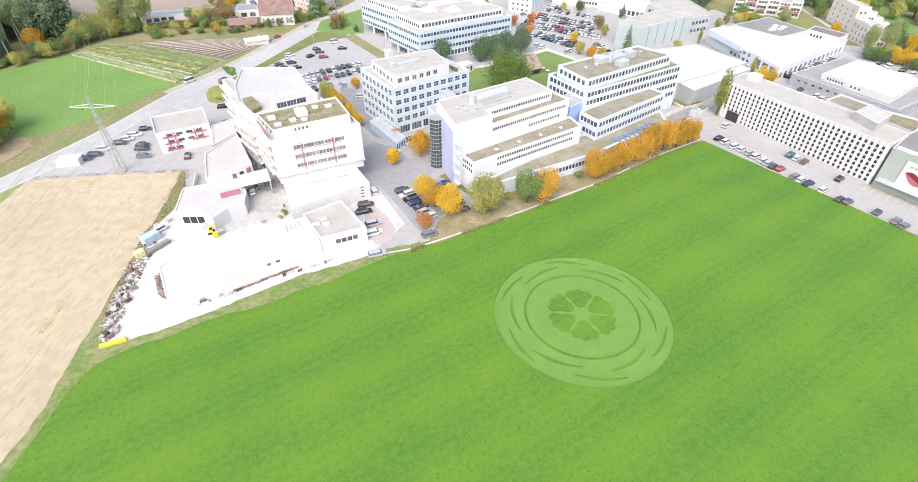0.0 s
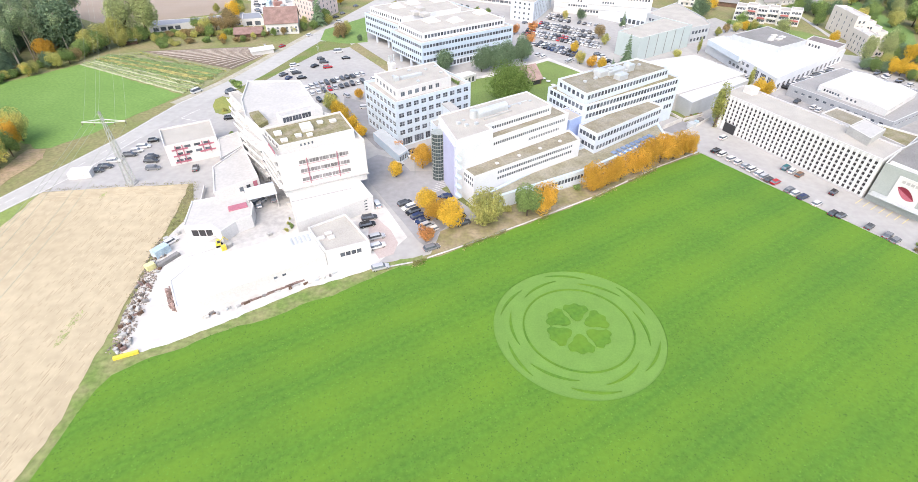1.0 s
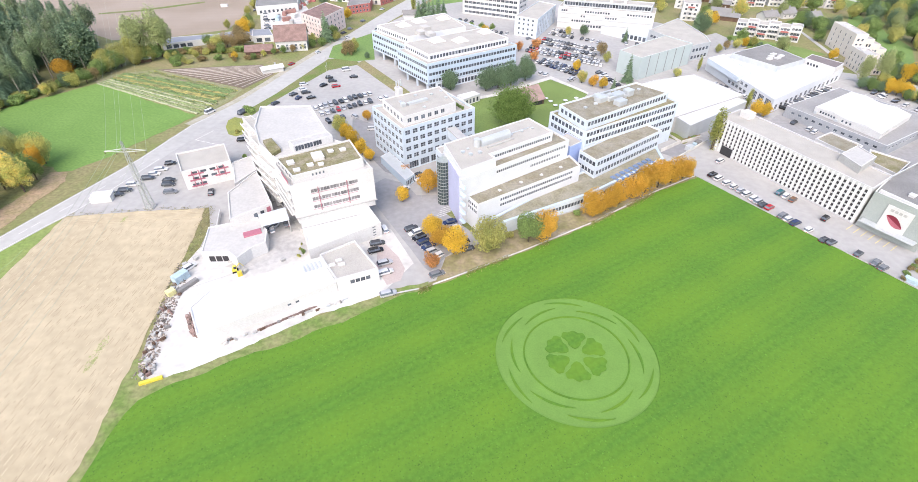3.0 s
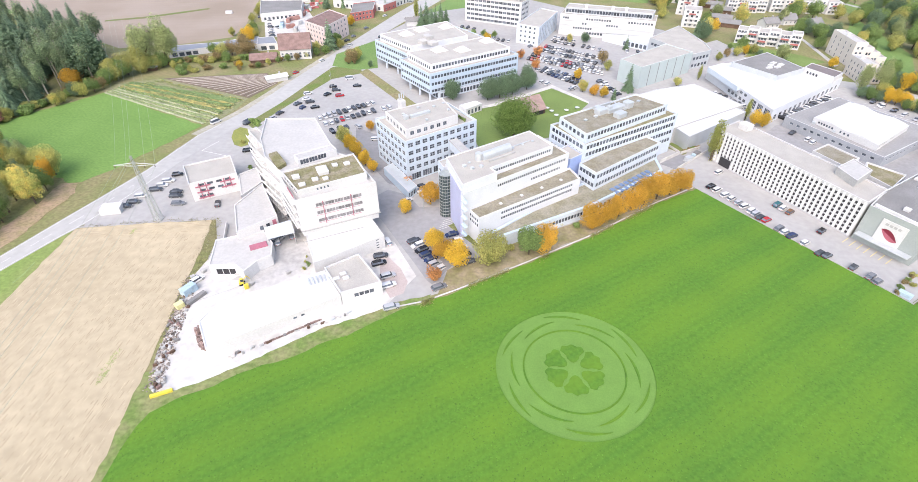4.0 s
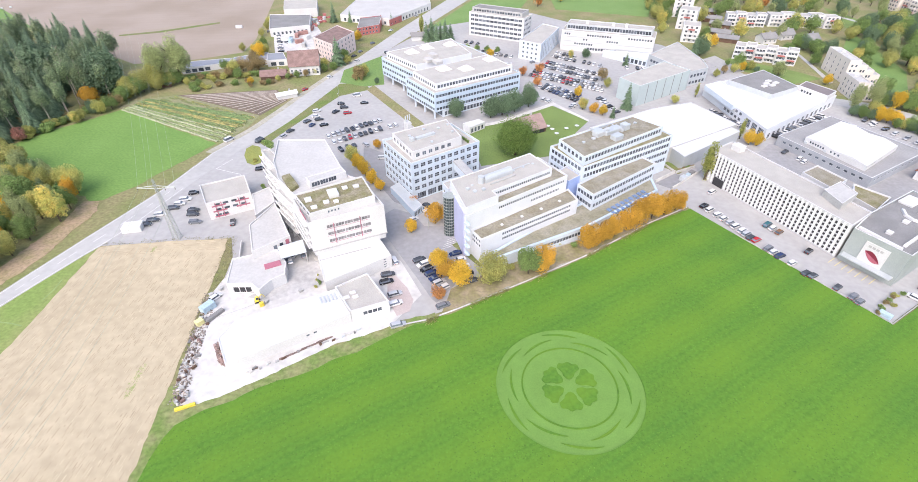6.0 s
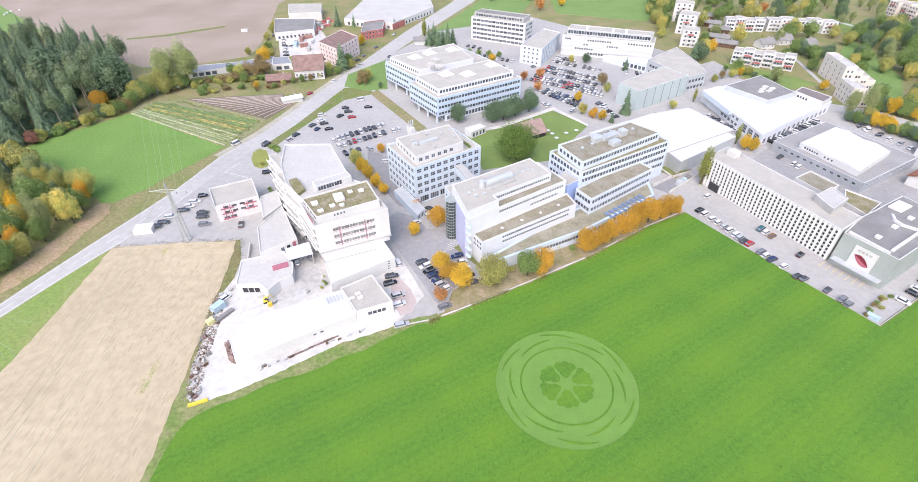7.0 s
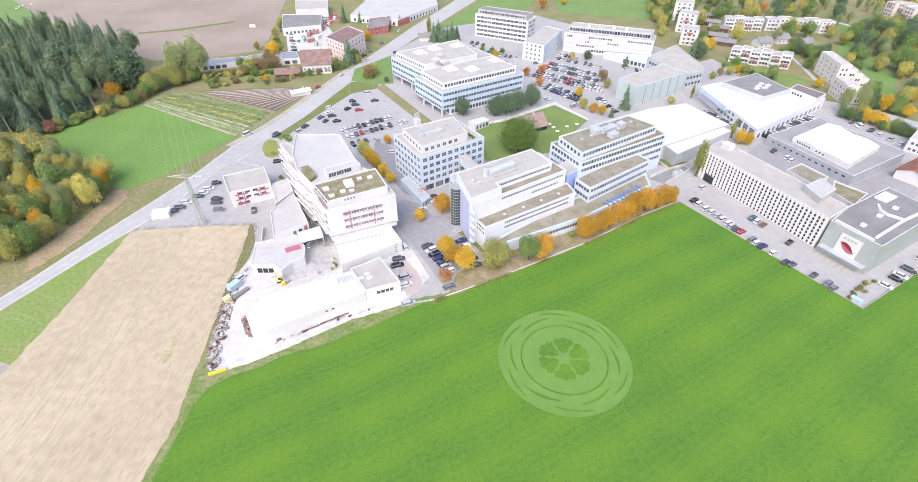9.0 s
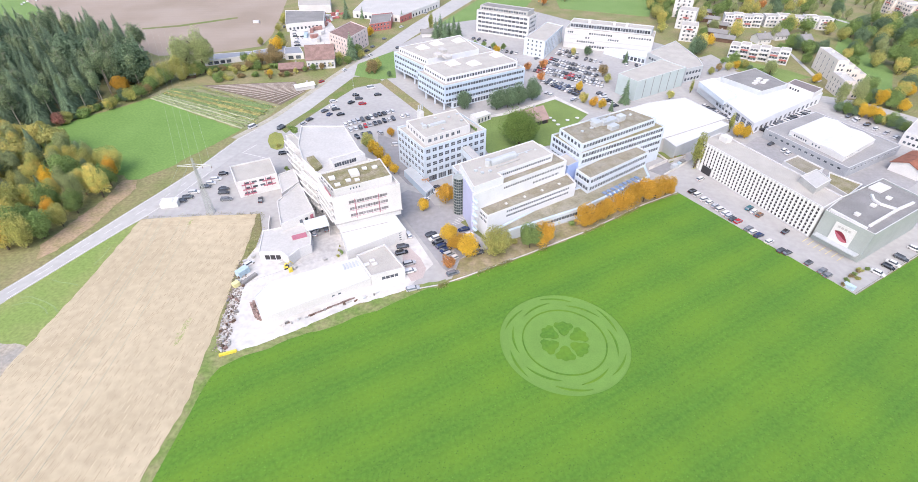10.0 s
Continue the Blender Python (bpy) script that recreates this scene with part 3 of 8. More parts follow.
for r in rings:
    low = [bm.verts.new((v.co.x, v.co.y, -0.2)) for v in r]
    for i in range(len(r)):
        j = (i + 1) % len(r)
        bm.faces.new((r[i], r[j], low[j], low[i]))
bmesh.ops.recalc_face_normals(bm, faces=bm.faces)
crop_mesh = bpy.data.meshes.new("crop_field")
bm.to_mesh(crop_mesh)
crop_mesh.materials.append(CROP)
tagged(new("crop_field", crop_mesh), "bright green standing crop with faint drill lines", "field", kind="structure")
slab("flattened_crop", ring(RADIUS + 0.3), -0.2, 0.10, FLAT, "paler flattened crop inside the ring pattern", category="field")


def lens(angle, r, half, thick, lean):
    """A thin standing crescent of crop along the circle."""
    out = []
    for side in (1, -1):
        for i in range(-10, 11):
            s = i / 10 * side
            a = radians(angle + s * half)
            rr = r + lean * s + side * thick * (1 - s * s)
            out.append((CX + rr * math.cos(a), CY + rr * math.sin(a)))
    return out[:-1]


figure = Form()
for k in range(6):
    figure.prism(ccw(lens(60 * k + 2, 15.0, 20, 0.30, -0.5)), 0.0, 0.27)
    figure.prism(ccw(lens(60 * k + 33, 17.1, 17, 0.30, 0.5)), 0.0, 0.27)
    a = radians(60 * k + 28)
    petal = []
    for i in range(40):
        w = -1 + 2 * i / 39
        rr, half = 7.3 - 0.9 * abs(w) ** 3 + 0.25 * math.cos(9 * w), radians(28.6)
        petal.append((CX + rr * math.cos(a + w * half), CY + rr * math.sin(a + w * half)))
    for rr, w in ((5.6, 0.93), (4.4, 0.78), (3.4, 0.86), (2.3, 0.6), (1.9, 0.0), (2.3, -0.6), (3.4, -0.86), (4.4, -0.78), (5.6, -0.93)):
        petal.append((CX + rr * math.cos(a + w * radians(28.6)), CY + rr * math.sin(a + w * radians(28.6))))
    figure.prism(ccw(petal), 0.0, 0.27)
for i in range(96):
    a0, a1 = radians(i * 3.75), radians((i + 1) * 3.75)
    pts = [(CX + r * math.cos(a), CY + r * math.sin(a)) for r, a in ((12.05, a0), (12.45, a0), (12.45, a1), (12.05, a1))]
    figure.prism(ccw(pts), 0.0, 0.27)
tagged(part("standing_crop", figure, CROP), "standing green crop forming a ring, crescents and a six-petalled flower", "crop", kind="stuff")


# ---- the white works building beside the yard ----
def stairs_of(n, lo, hi):
    return [lo + (hi - lo) * i / (n - 1) for i in range(n)]


front = [(-53.2, 117.2), (-31.2, 128.8), (-41.1, 143.7), (-62.5, 130.8)]
works = root("works_building", -50, 130, 0, "white stepped works building with planted flat roof and red bars", "building")
strip_rows = [row(z, 1.25, 0.22, 0.80, 5, 2.95, 3, 1) for z in (1.7, 4.5, 7.3)]
tier(works, front, 7.0, 18.2, WHITE, PALEROOF, {
    0: strip_rows, 3: [row(z, 1.9, 0.03, 0.97, 5, 3.0, 2, 1) for z in (1.0, 3.9, 6.8)]}, 0.9, roof_label="pale terrace round the planted roof", glass=BLINDS, fine=True)
top = [(-52.8, 119.4), (-34.4, 131.0), (-41.2, 143.4), (-61.2, 130.2)]
tier(works, top, 17.3, 20.3, WHITE, SEDUM_GREEN, {0: [row(1.3, 0.9, 0.25, 0.45, 4, 0.6)] , 3: [row(1.0, 1.6, 0.05, 0.95, 4, 2.6, 2, 1)]}, 0.5, label="white attic wall", roof_label="planted roof with moss and gravel")
part("soffit", Form().prism(ccw([(x + 50, y - 130) for x, y in front]), 6.9, 7.0, bottom=True), WHITE, works)
# rear block: main roof, and the lower stepped balcony bays along its road side
rear = [(-60.2, 130.4), (-41.1, 143.9), (-48.6, 148.0), (-63.5, 175.3), (-82.5, 173.9), (-78.2, 156.5), (-72.0, 143.7)]
tier(works, rear, 0.0, 18.2, WHITE, PALEROOF, {2: [row(z, 1.3, 0.05, 0.95, 10, 1.8) for z in (2.0, 5.2, 8.4, 11.6, 14.6)],
                                               4: [row(14.8, 1.4, 0.05, 0.95, 5, 2.2)], 5: [row(14.8, 1.4, 0.05, 0.95, 5, 2.2)]}, roof_label="pale sheet roof")
bays = [Vector((-88.8, 170.0)), Vector((-80.7, 155.5)), Vector((-73.0, 142.1)), Vector((-65.0, 129.8))]
for i in range(3):
    u, v = bays[i], bays[i + 1]
    e = (v - u).normalized()
    back = Vector((-e.y, e.x))
    v = v + back * 2.6 - e * 0.05
    e = (v - u).normalized()
    back = Vector((-e.y, e.x))
    top_z = 15.2 - 0.4 * i
    poly = [tuple(u), tuple(v), tuple(v + back * 5.5), tuple(u + back * 3.4)]
    tier(works, poly, 0.0, top_z, WHITE, PALEROOF, {0: [row(z, 2.0, 0.03, 0.97, 4, 3.4, 2, 1) for z in (1.0, 4.1, 7.2, 10.3)], 1: [row(z, 1.6, 0.1, 0.9, 2, 1.6) for z in (4.1, 7.2, 10.3)]}, 0.8, label="white saw-tooth balcony bay")
    run = (v - u).length
    turn = math.degrees(math.atan2(e.y, e.x))
    for z in (3.3, 6.4, 9.5, 12.6):
        part("balcony", Form().box(0.3, -1.3, 0, run - 0.2, -0.02, 0.2).box(0.3, -1.3, 0.2, run - 0.2, -1.16, 0.95), BRIGHT, works, "white balcony with a solid front", at=pose(u.x + 50, u.y - 130, z, 0, 0, turn))
    for k in range(1, 4):
        c = u.lerp(v, k / 4)
        part("fin", Form().box(-0.1, -1.25, 0.2, 0.1, -0.02, top_z - 0.6), WHITE, works, at=pose(c.x + 50, c.y - 130, 0, 0, 0, turn))
s0, s1 = Vector(front[3]), Vector(front[0])
turn = math.degrees(math.atan2((s1 - s0).y, (s1 - s0).x))
for z in (7.2, 10.1, 13.0, 15.9):
    part("balcony", Form().box(0.3, -1.0, 0, 14.8, -0.02, 0.2).box(0.3, -1.0, 0.2, 14.8, -0.88, 0.85), BRIGHT, works, "white balcony with a solid front", at=pose(s0.x + 50, s0.y - 130, z, 0, 0, turn))
low = [(-46.6, 104.9), (-28.3, 119.0), (-35.1, 129.9), (-53.2, 119.0)]
tier(works, low, 0.0, 4.9, WHITE, WHITEROOF, {0: [row(z, 0.5, 0.86, 0.93, 1, 1.1) for z in (0.8, 1.8, 2.8, 3.8)], 3: [row(1.0, 2.4, 0.15, 0.85, 3, 2.6)]}, 0.25)
tier(works, inset(ccw(front), 0.35), 4.6, 6.9, WHITE, GREY, None, 0.1, label="set-back white band under the overhang")
part("roof_joint", Form().box(0, -0.12, 0, 19.0, 0.12, 0.14), GREY, works, at=pose(low[3][0] + 50.6, low[3][1] - 130 - 4.5, 4.68, 0, 0, 27))
e0, e1 = Vector(front[0]), Vector(front[1])
along = (e1 - e0).normalized()
for s in (0.31, 0.66):
    p = e0.lerp(e1, s)
    part("red_bar", Form().box(-0.1, -0.22, 0, 0.1, -0.02, 8.2), RED, works, "dark red upright bar", at=pose(p.x + 50, p.y - 130, 7.9, 0, 0, math.degrees(math.atan2(along.y, along.x))))
for i, zz in enumerate((8.52, 11.32, 14.12)):
    p = e0.lerp(e1, 0.495)
    part("sill_rail", Form().box(-7.0, -0.1, 0, 7.0, -0.02, 0.07), RED, works, at=pose(p.x + 50, p.y - 130, zz, 0, 0, math.degrees(math.atan2(along.y, along.x))))
part("ledge", Form().box(-0.3, -0.5, -0.25, 25.1, 0.0, 0.0), GREY, works, at=pose(e0.x + 50, e0.y - 130, 7.1, 0, 0, math.degrees(math.atan2(along.y, along.x))))
for x, y, w, d, h in ((-48.5, 131.5, 3.2, 4.2, 1.2), (-45.6, 135.6, 1.6, 1.6, 0.6), (-42.0, 136.8, 1.8, 1.6, 0.6), (-49.5, 126.6, 1.7, 1.6, 0.6), (-46.4, 127.2, 1.5, 1.4, 0.6), (-55.8, 127.6, 2.0, 2.2, 0.7), (-52.6, 123.4, 1.8, 1.6, 0.6)):
    unit(works, x, y, 19.8, w, d, h, 28, WHITE, "skylight")
lh = [Vector((-58.3, 138.0)), Vector((-47.6, 146.2))]
e = (lh[1] - lh[0]).normalized()
back = Vector((-e.y, e.x))
tier(works, [tuple(lh[0]), tuple(lh[1]), tuple(lh[1] + back * 4.2), tuple(lh[0] + back * 4.2)], 17.75, 20.3, WHITE, PALEROOF, {0: [row(0.4, 1.7, 0.04, 0.72, 3, 3.4, 3, 1)]}, 0.2, label="white lift house with dark louvres")
s0, s1 = Vector(front[3]), Vector(front[0])
e = (s1 - s0).normalized()
rail = Form()
for k in range(9):
    rail.box(9.0 + 0.8 * k, -0.06, 0, 9.08 + 0.8 * k, 0.02, 1.1)
for z in (0.35, 0.7, 1.1):
    rail.box(9.0, -0.06, z - 0.05, 15.5, 0.02, z + 0.05)
part("red_railing", rail, RED, works, "dark red terrace railing", at=pose(s0.x + 50, s0.y - 130, 18.2, 0, 0, math.degrees(math.atan2(e.y, e.x))))
part("roof_planting", Form().prism(ccw([(x + 50, y - 130) for x, y in ((-70.6, 144.2), (-68.4, 146.2), (-62.7, 138.6), (-64.3, 135.1))]), 17.75, 18.9), SEDUM_GREEN, works, "planted terrace bed")

# ---- low blocks round the yard ----
red_house = block("red_trimmed_house", "small white flat-roofed block with dark red window surrounds", "building", [(-109.6, 154.8), (-101.2, 142.0), (-87.3, 150.4), (-95.2, 163.6)], 7.5, WHITE, GRAVEL,
                  {0: [row(z, 1.1, 0.1, 0.45, 2, 2.0) for z in (1.0, 3.2, 5.4)] , 1: [row(1.0, 1.0, 0.12, 0.42, 2, 2.2), row(3.3, 1.0, 0.14, 0.88, 4, 2.0), row(5.5, 1.0, 0.14, 0.88, 4, 2.0)]}, fine=True)
p, q = Vector((-101.2, 142.0)), Vector((-87.3, 150.4))
o = red_house.matrix_basis.translation
ang = math.degrees(math.atan2((q - p).y, (q - p).x))
for s0, zs in ((0.13, (0.7, 3.0, 5.2)), (0.64, (3.0, 5.2))):
    for z in zs:
        c = p.lerp(q, s0 + 0.13)
        part("red_band", Form().box(-2.5, -0.16, 0, 2.5, -0.02, 0.5), RED, red_house, "dark red window band", at=pose(c.x - o.x, c.y - o.y, z, 0, 0, ang))
    for s in (0.06, 0.19):
        c = p.lerp(q, s0 + s)
        part("red_post", Form().box(-0.14, -0.24, 0, 0.14, -0.17, 7.0 - zs[0] + 0.2), RED, red_house, at=pose(c.x - o.x, c.y - o.y, zs[0] - 0.3, 0, 0, ang))
annex = block("annex", "white single-storey annex with a pale flat roof and red doors", "building", [(-80.4, 130.8), (-73.6, 116.0), (-64.0, 125.4), (-76.2, 145.2)], 6.8, WHITE, PALEROOF,
              {1: [row(1.6, 1.5, 0.5, 0.66, 1, 1.3), row(3.6, 1.8, 0.5, 0.98, 3, 1.3)]}, 0.35)
block("annex_link", "small white flat-roofed link beside the annex", "building", [(-87.8, 152.0), (-81.0, 137.6), (-77.1, 147.3), (-83.0, 157.5)], 6.0, WHITE, PALEROOF, {0: [row(1.2, 1.4, 0.2, 0.8, 2, 1.2)]}, 0.3)
p, q = Vector((-73.6, 116.0)), Vector((-64.0, 125.4))
o = annex.matrix_basis.translation
c = p.lerp(q, 0.9)
part("red_door", Form().box(-0.6, -0.1, 0, 0.6, 0.05, 1.9), RED, annex, at=pose(c.x - o.x, c.y - o.y, 4.0, 0, 0, 44))
# the bay's inner shade is painted as near-black panes
store = block("yard_store", "low white yard store with dark panes standing in for a shaded open bay", "building", [(-80.8, 115.6), (-77.6, 103.6), (-69.9, 104.1), (-66.3, 101.4), (-64.1, 106.1), (-60.8, 109.1), (-62.4, 114.9), (-67.7, 121.4)], 4.0, WHITE, PALEROOF,
              {1: [row(0.2, 2.2, 0.2, 0.95, 3, 1.9)]}, 0.25, glass=DARK)
o = store.matrix_basis.translation
part("red_hatch", Form().box(-2.6, -1.3, 0, 2.6, 1.3, 0.35, top=0.1), RED, store, "dark red roof hatch", at=pose((-66.3, 113.3)[0] - o.x, (-66.3, 113.3)[1] - o.y, 3.78, 0, 0, 30))
cover = [Vector(p) for p in ((-67.2, 121.2), (-64.1, 115.5), (-56.8, 119.4), (-60.1, 125.7))]
mid = sum(cover, Vector((0, 0))) / 4
passage = root("covered_passage", mid.x, mid.y, 0, "pale blue flat canopy between two white works blocks", "canopy")
part("canopy_roof", Form().prism(ccw([tuple(p - mid) for p in cover]), 4.65, 5.0, bottom=True), COOL, passage)
for p in cover:
    q = (p - mid) * 0.94
    part("post", Form().box(-0.15, -0.15, 0, 0.15, 0.15, 4.65), GREY, passage, at=pose(q.x, q.y, 0.07))
garage = block("garage", "white garage with a grey gravel roof and skylights", "building", [(-36.0, 93.3), (-25.6, 98.2), (-34.6, 110.2), (-43.2, 103.4)], 4.6, WHITE, GRAVEL,
               {0: [row(1.5, 1.4, 0.3, 0.8, 4, 1.4)]}, fine=True)
for x, y in ((-37.2, 101.3), (-36.0, 99.6), (-38.6, 99.2)):
    unit(garage, x, y, 4.1, 1.6, 1.1, 0.5, 30, WHITE, "skylight")
hall = block("long_hall", "long low white hall with a bright sheet roof", "building", [(-64.8, 73.4), (-36.1, 93.2), (-43.25, 103.36), (-68.4, 89.3), (-70.8, 82.2)], 3.6, WHITE, WHITEROOF,
             {0: [row(1.6, 0.8, 0.6, 0.72, 2, 1.0)]}, 0.2)
for i in range(7):
    unit(hall, -46.2 + 0.95 * i, 98.2 + 0.55 * i, 3.4, 0.35, 3.0, 0.25, 30, METAL, "roof_rib")

# ---- blue-grey office block with the penthouse ----
BA = [(-26.2, 158.6), (-0.8, 178.6), (-13.6, 195.4), (-40.6, 178.2)]
office = root("office_block", -20, 177, 0, "pale blue five-storey office block with a set-back top floor", "building")
four = [row(z, 1.7, 0.02, 0.98, 10, 2.1, 2, 2) for z in (4.6, 7.8, 11.0, 14.2)]
tier(office, BA, 0, 17.2, SHADEDBLUE, GRAVEL, {0: four + [row(0.5, 2.6, 0.05, 0.95, 6, 4.0, 4, 1)], 1: four, 3: [row(z, 1.7, 0.02, 0.98, 8, 2.0, 2, 2) for z in (1.2, 4.6, 7.8, 11.0, 14.2)]}, 0.9, fine=True)
BP = [(-26.0, 162.4), (-8.0, 176.6), (-15.4, 192.8), (-36.4, 178.3)]
tier(office, BP, 16.3, 20.0, WHITE, GRAVEL, {0: [row(0.9, 1.6, 0.04, 0.8, 6, 1.7, 2, 1)], 3: [row(0.9, 1.6, 0.04, 0.96, 6, 1.7, 2, 1)]}, 0.35)
unit(office, -22.5, 176.0, 19.6, 8.5, 1.4, 1.1, 38, METAL, "ventilator", "pale metal ventilation duct")
unit(office, -27.5, 172.4, 19.6, 1.6, 1.6, 1.5, 38, METAL, "ventilator")
unit(office, -31.0, 186.0, 16.3, 1.8, 3.2, 5.4, 38, WHITE, "chimney_house", "white rooftop plant with flues")
for k in range(3):
    part("flue", Form().tube((0, 0, 0), (0, 0, 2.4), 0.28, 0.28, 10), METAL, office, at=pose(-11.6 + 1.2 * k * 0.6, 8.0 + 0.9 * k, 22.0))
block("entrance_canopy", "long pale glazed entrance canopy", "canopy", [(-36.2, 164.1), (-33.4, 167.8), (-21.8, 151.6), (-24.4, 147.0)], 3.2, SKY, METAL, {0: [row(0.4, 2.0, 0.05, 0.95, 5, 1.6)]}, 0.15)
for x, y in ((-18.0, 184.0), (-12.0, 181.0), (-29.0, 176.0), (-24.0, 182.5), (-14.5, 187.5), (-19.5, 171.5)):
    unit(office, x, y, 19.6, 0.9, 0.9, 0.7, 38, METAL, "roof_vent")
link = root("link_bridge", -5.5, 163.5, 0, "sloping glazed link bridge between two office blocks", "bridge")
bridge_form = Form()
bridge_form.box(-1.6, -8.5, 8.5, 1.6, 8.5, 12.0)
part("bridge_body", bridge_form, COOL, link, at=pose(0, 0, 0, 0, 0, 28))
part("bridge_roof", Form().box(-1.9, -8.8, 12.0, 1.9, 8.8, 12.35, top=0.2), GREY, link, at=pose(0, 0, 0, 0, 0, 28))

# ---- the long stepped office with a round glass stair ----
stepped = root("stepped_office", 14, 142, 0, "white and blue stepped office with planted terraces", "building")
CM = [(1.2, 121.8), (35.8, 147.3), (33.0, 154.6), (-2.3, 126.9)]
slots = lambda z, a, b, n: row(z, 1.05, a, b, n, 0.82)
tier(stepped, CM, 0, 10.4, ICE, SEDUM, {0: [slots(6.4, 0.2, 0.92, 34), slots(8.4, 0.2, 0.92, 34)], 3: [row(6.4, 1.2, 0.1, 0.9, 5, 1.3, 1, 1), row(8.2, 1.2, 0.1, 0.9, 5, 1.3)], 1: [row(7.5, 1.2, 0.1, 0.5, 2, 1.3)]}, 0.6, roof_label="planted terrace roof")
CMAIN = [(-4.0, 125.4), (31.9, 153.4), (22.0, 167.0), (-10.6, 143.4)]
tier(stepped, CMAIN, 0, 16.8, ICE, SEDUM, {0: [slots(11.6, 0.62, 0.92, 18), slots(14.2, 0.3, 0.97, 36)]}, 0.6, roof_label="planted terrace roof")
CTOP = [(-4.2, 126.0), (6.5, 134.2), (4.6, 137.0), (26.0, 153.4), (18.6, 164.6), (-10.4, 143.2)]
tier(stepped, CTOP, 16.2, 19.6, ICE, GRAVEL, {2: [slots(1.2, 0.04, 0.97, 26)]}, 0.3)
duct = Form().box(-6.0, -1.4, 0, 6.0, 1.4, 1.0)
for i in range(8):
    w0, w1 = math.pi * i / 8, math.pi * (i + 1) / 8
    duct.face([(-6.0, 1.4 * math.cos(w0), 1.0 + 1.4 * math.sin(w0)), (-6.0, 1.4 * math.cos(w1), 1.0 + 1.4 * math.sin(w1)), (6.0, 1.4 * math.cos(w1), 1.0 + 1.4 * math.sin(w1)), (6.0, 1.4 * math.cos(w0), 1.0 + 1.4 * math.sin(w0))])
for x in (-6.0, 6.0):
    fan = [(x, 1.4 * math.cos(math.pi * i / 8), 1.0 + 1.4 * math.sin(math.pi * i / 8)) for i in range(9)]
    duct.face(fan if x < 0 else fan[::-1])
part("ventilation_house", duct, METAL, stepped, "rounded grey rooftop ventilation house", at=pose(6.0 - 14, 146.6 - 142, 19.25, 0, 0, 38))
part("round_fan", Form().tube((0, 0, 0), (0, 0, 2.6), 1.1, 1.1, 16), METAL, stepped, at=pose(0.4 - 14, 142.4 - 142, 19.25))
part("pipe_run", Form().box(-5.5, -0.25, 0, 5.5, 0.25, 0.6), GREY, stepped, at=pose(8.2 - 14, 144.4 - 142, 19.25, 0, 0, 38))
for x, y in ((-4.0, 137.6), (-1.5, 136.2), (1.4, 137.6)):
    unit(stepped, x, y, 19.2, 1.0, 1.0, 0.9, 38, METAL, "ventilator")
part("blue_slab", Form().prism(ccw([(x - 14, y - 142) for x, y in ((-4.75, 125.9), (-4.05, 126.1), (-7.95, 136.8), (-8.65, 136.6))]), 0, 17.6), LILAC, stepped, "lilac blue wall panel")
for z in (2.2, 5.4, 8.6, 11.8, 14.6):
    part("balcony", Form().box(-1.3, -0.45, 0, 1.3, 0.45, 0.15).box(-1.3, -0.45, 0.15, 1.3, -0.38, 0.95), SKY, stepped, "small pale blue balcony", at=pose(-17.6, -17.8, z, 0, 0, 125))
stair = Form()
for k in range(13):
    stair.tube((0, 0, 0.1 + 1.25 * k), (0, 0, 1.18 + 1.25 * k), 2.1, 2.1, 24, 0)
    stair.tube((0, 0, 1.18 + 1.25 * k), (0, 0, 1.32 + 1.25 * k), 2.16, 2.16, 24, 1)
for k in range(16):
    w = 2 * math.pi * k / 16
    stair.box(-0.025, -0.025, 0, 0.025, 0.025, 16.4, 1, pose(2.16 * math.cos(w), 2.16 * math.sin(w), 0, 0, 0, math.degrees(w)))
part("round_stair", stair, [stuff("green_tinted_glass", (0.07, 0.095, 0.10), 0.12, 0.2, 0.5, 3, bump=0, spec=0.5), STEEL], stepped, "round stair tower of greenish glass and steel bands", at=pose(-24.3, -3.6, 0))
podium = [(4.8, 118.4), (39.2, 139.2), (69.9, 164.4), (70.0, 178.0), (36.0, 152.0), (1.6, 119.8)]
tier(stepped, podium, 0, 4.6, COOL, stuff("grey_planted_roof", (0.25, 0.235, 0.16), 0.95, 0.3, 0.2, 2, tint=(0.33, 0.31, 0.25)), {0: [row(1.6, 1.6, 0.5, 0.95, 14, 1.2)], 1: [row(1.4, 1.7, 0.05, 0.6, 10, 1.4)]}, 0.4, 0.9, "pale blue podium wall", "planted podium roof", SKY)
for k in range(2):
    for i in range(9):
        c = Vector((49.6, 148.0)).lerp(Vector((65.1, 161.3)), i / 8)
        part("skylight", Form().box(-0.8, -0.9, 0, 0.8, 0.9, 0.35, top=0.1), stuff("blue_glazing", (0.18, 0.26, 0.42), 0.15, 0.1, 1, 4, bump=0) if i + k == 0 else bpy.data.materials["blue_glazing"], stepped, at=pose(c.x - 14 - 1.2 * k, c.y - 142 + 2.0 * k, 4.3, 0, 0, 40))

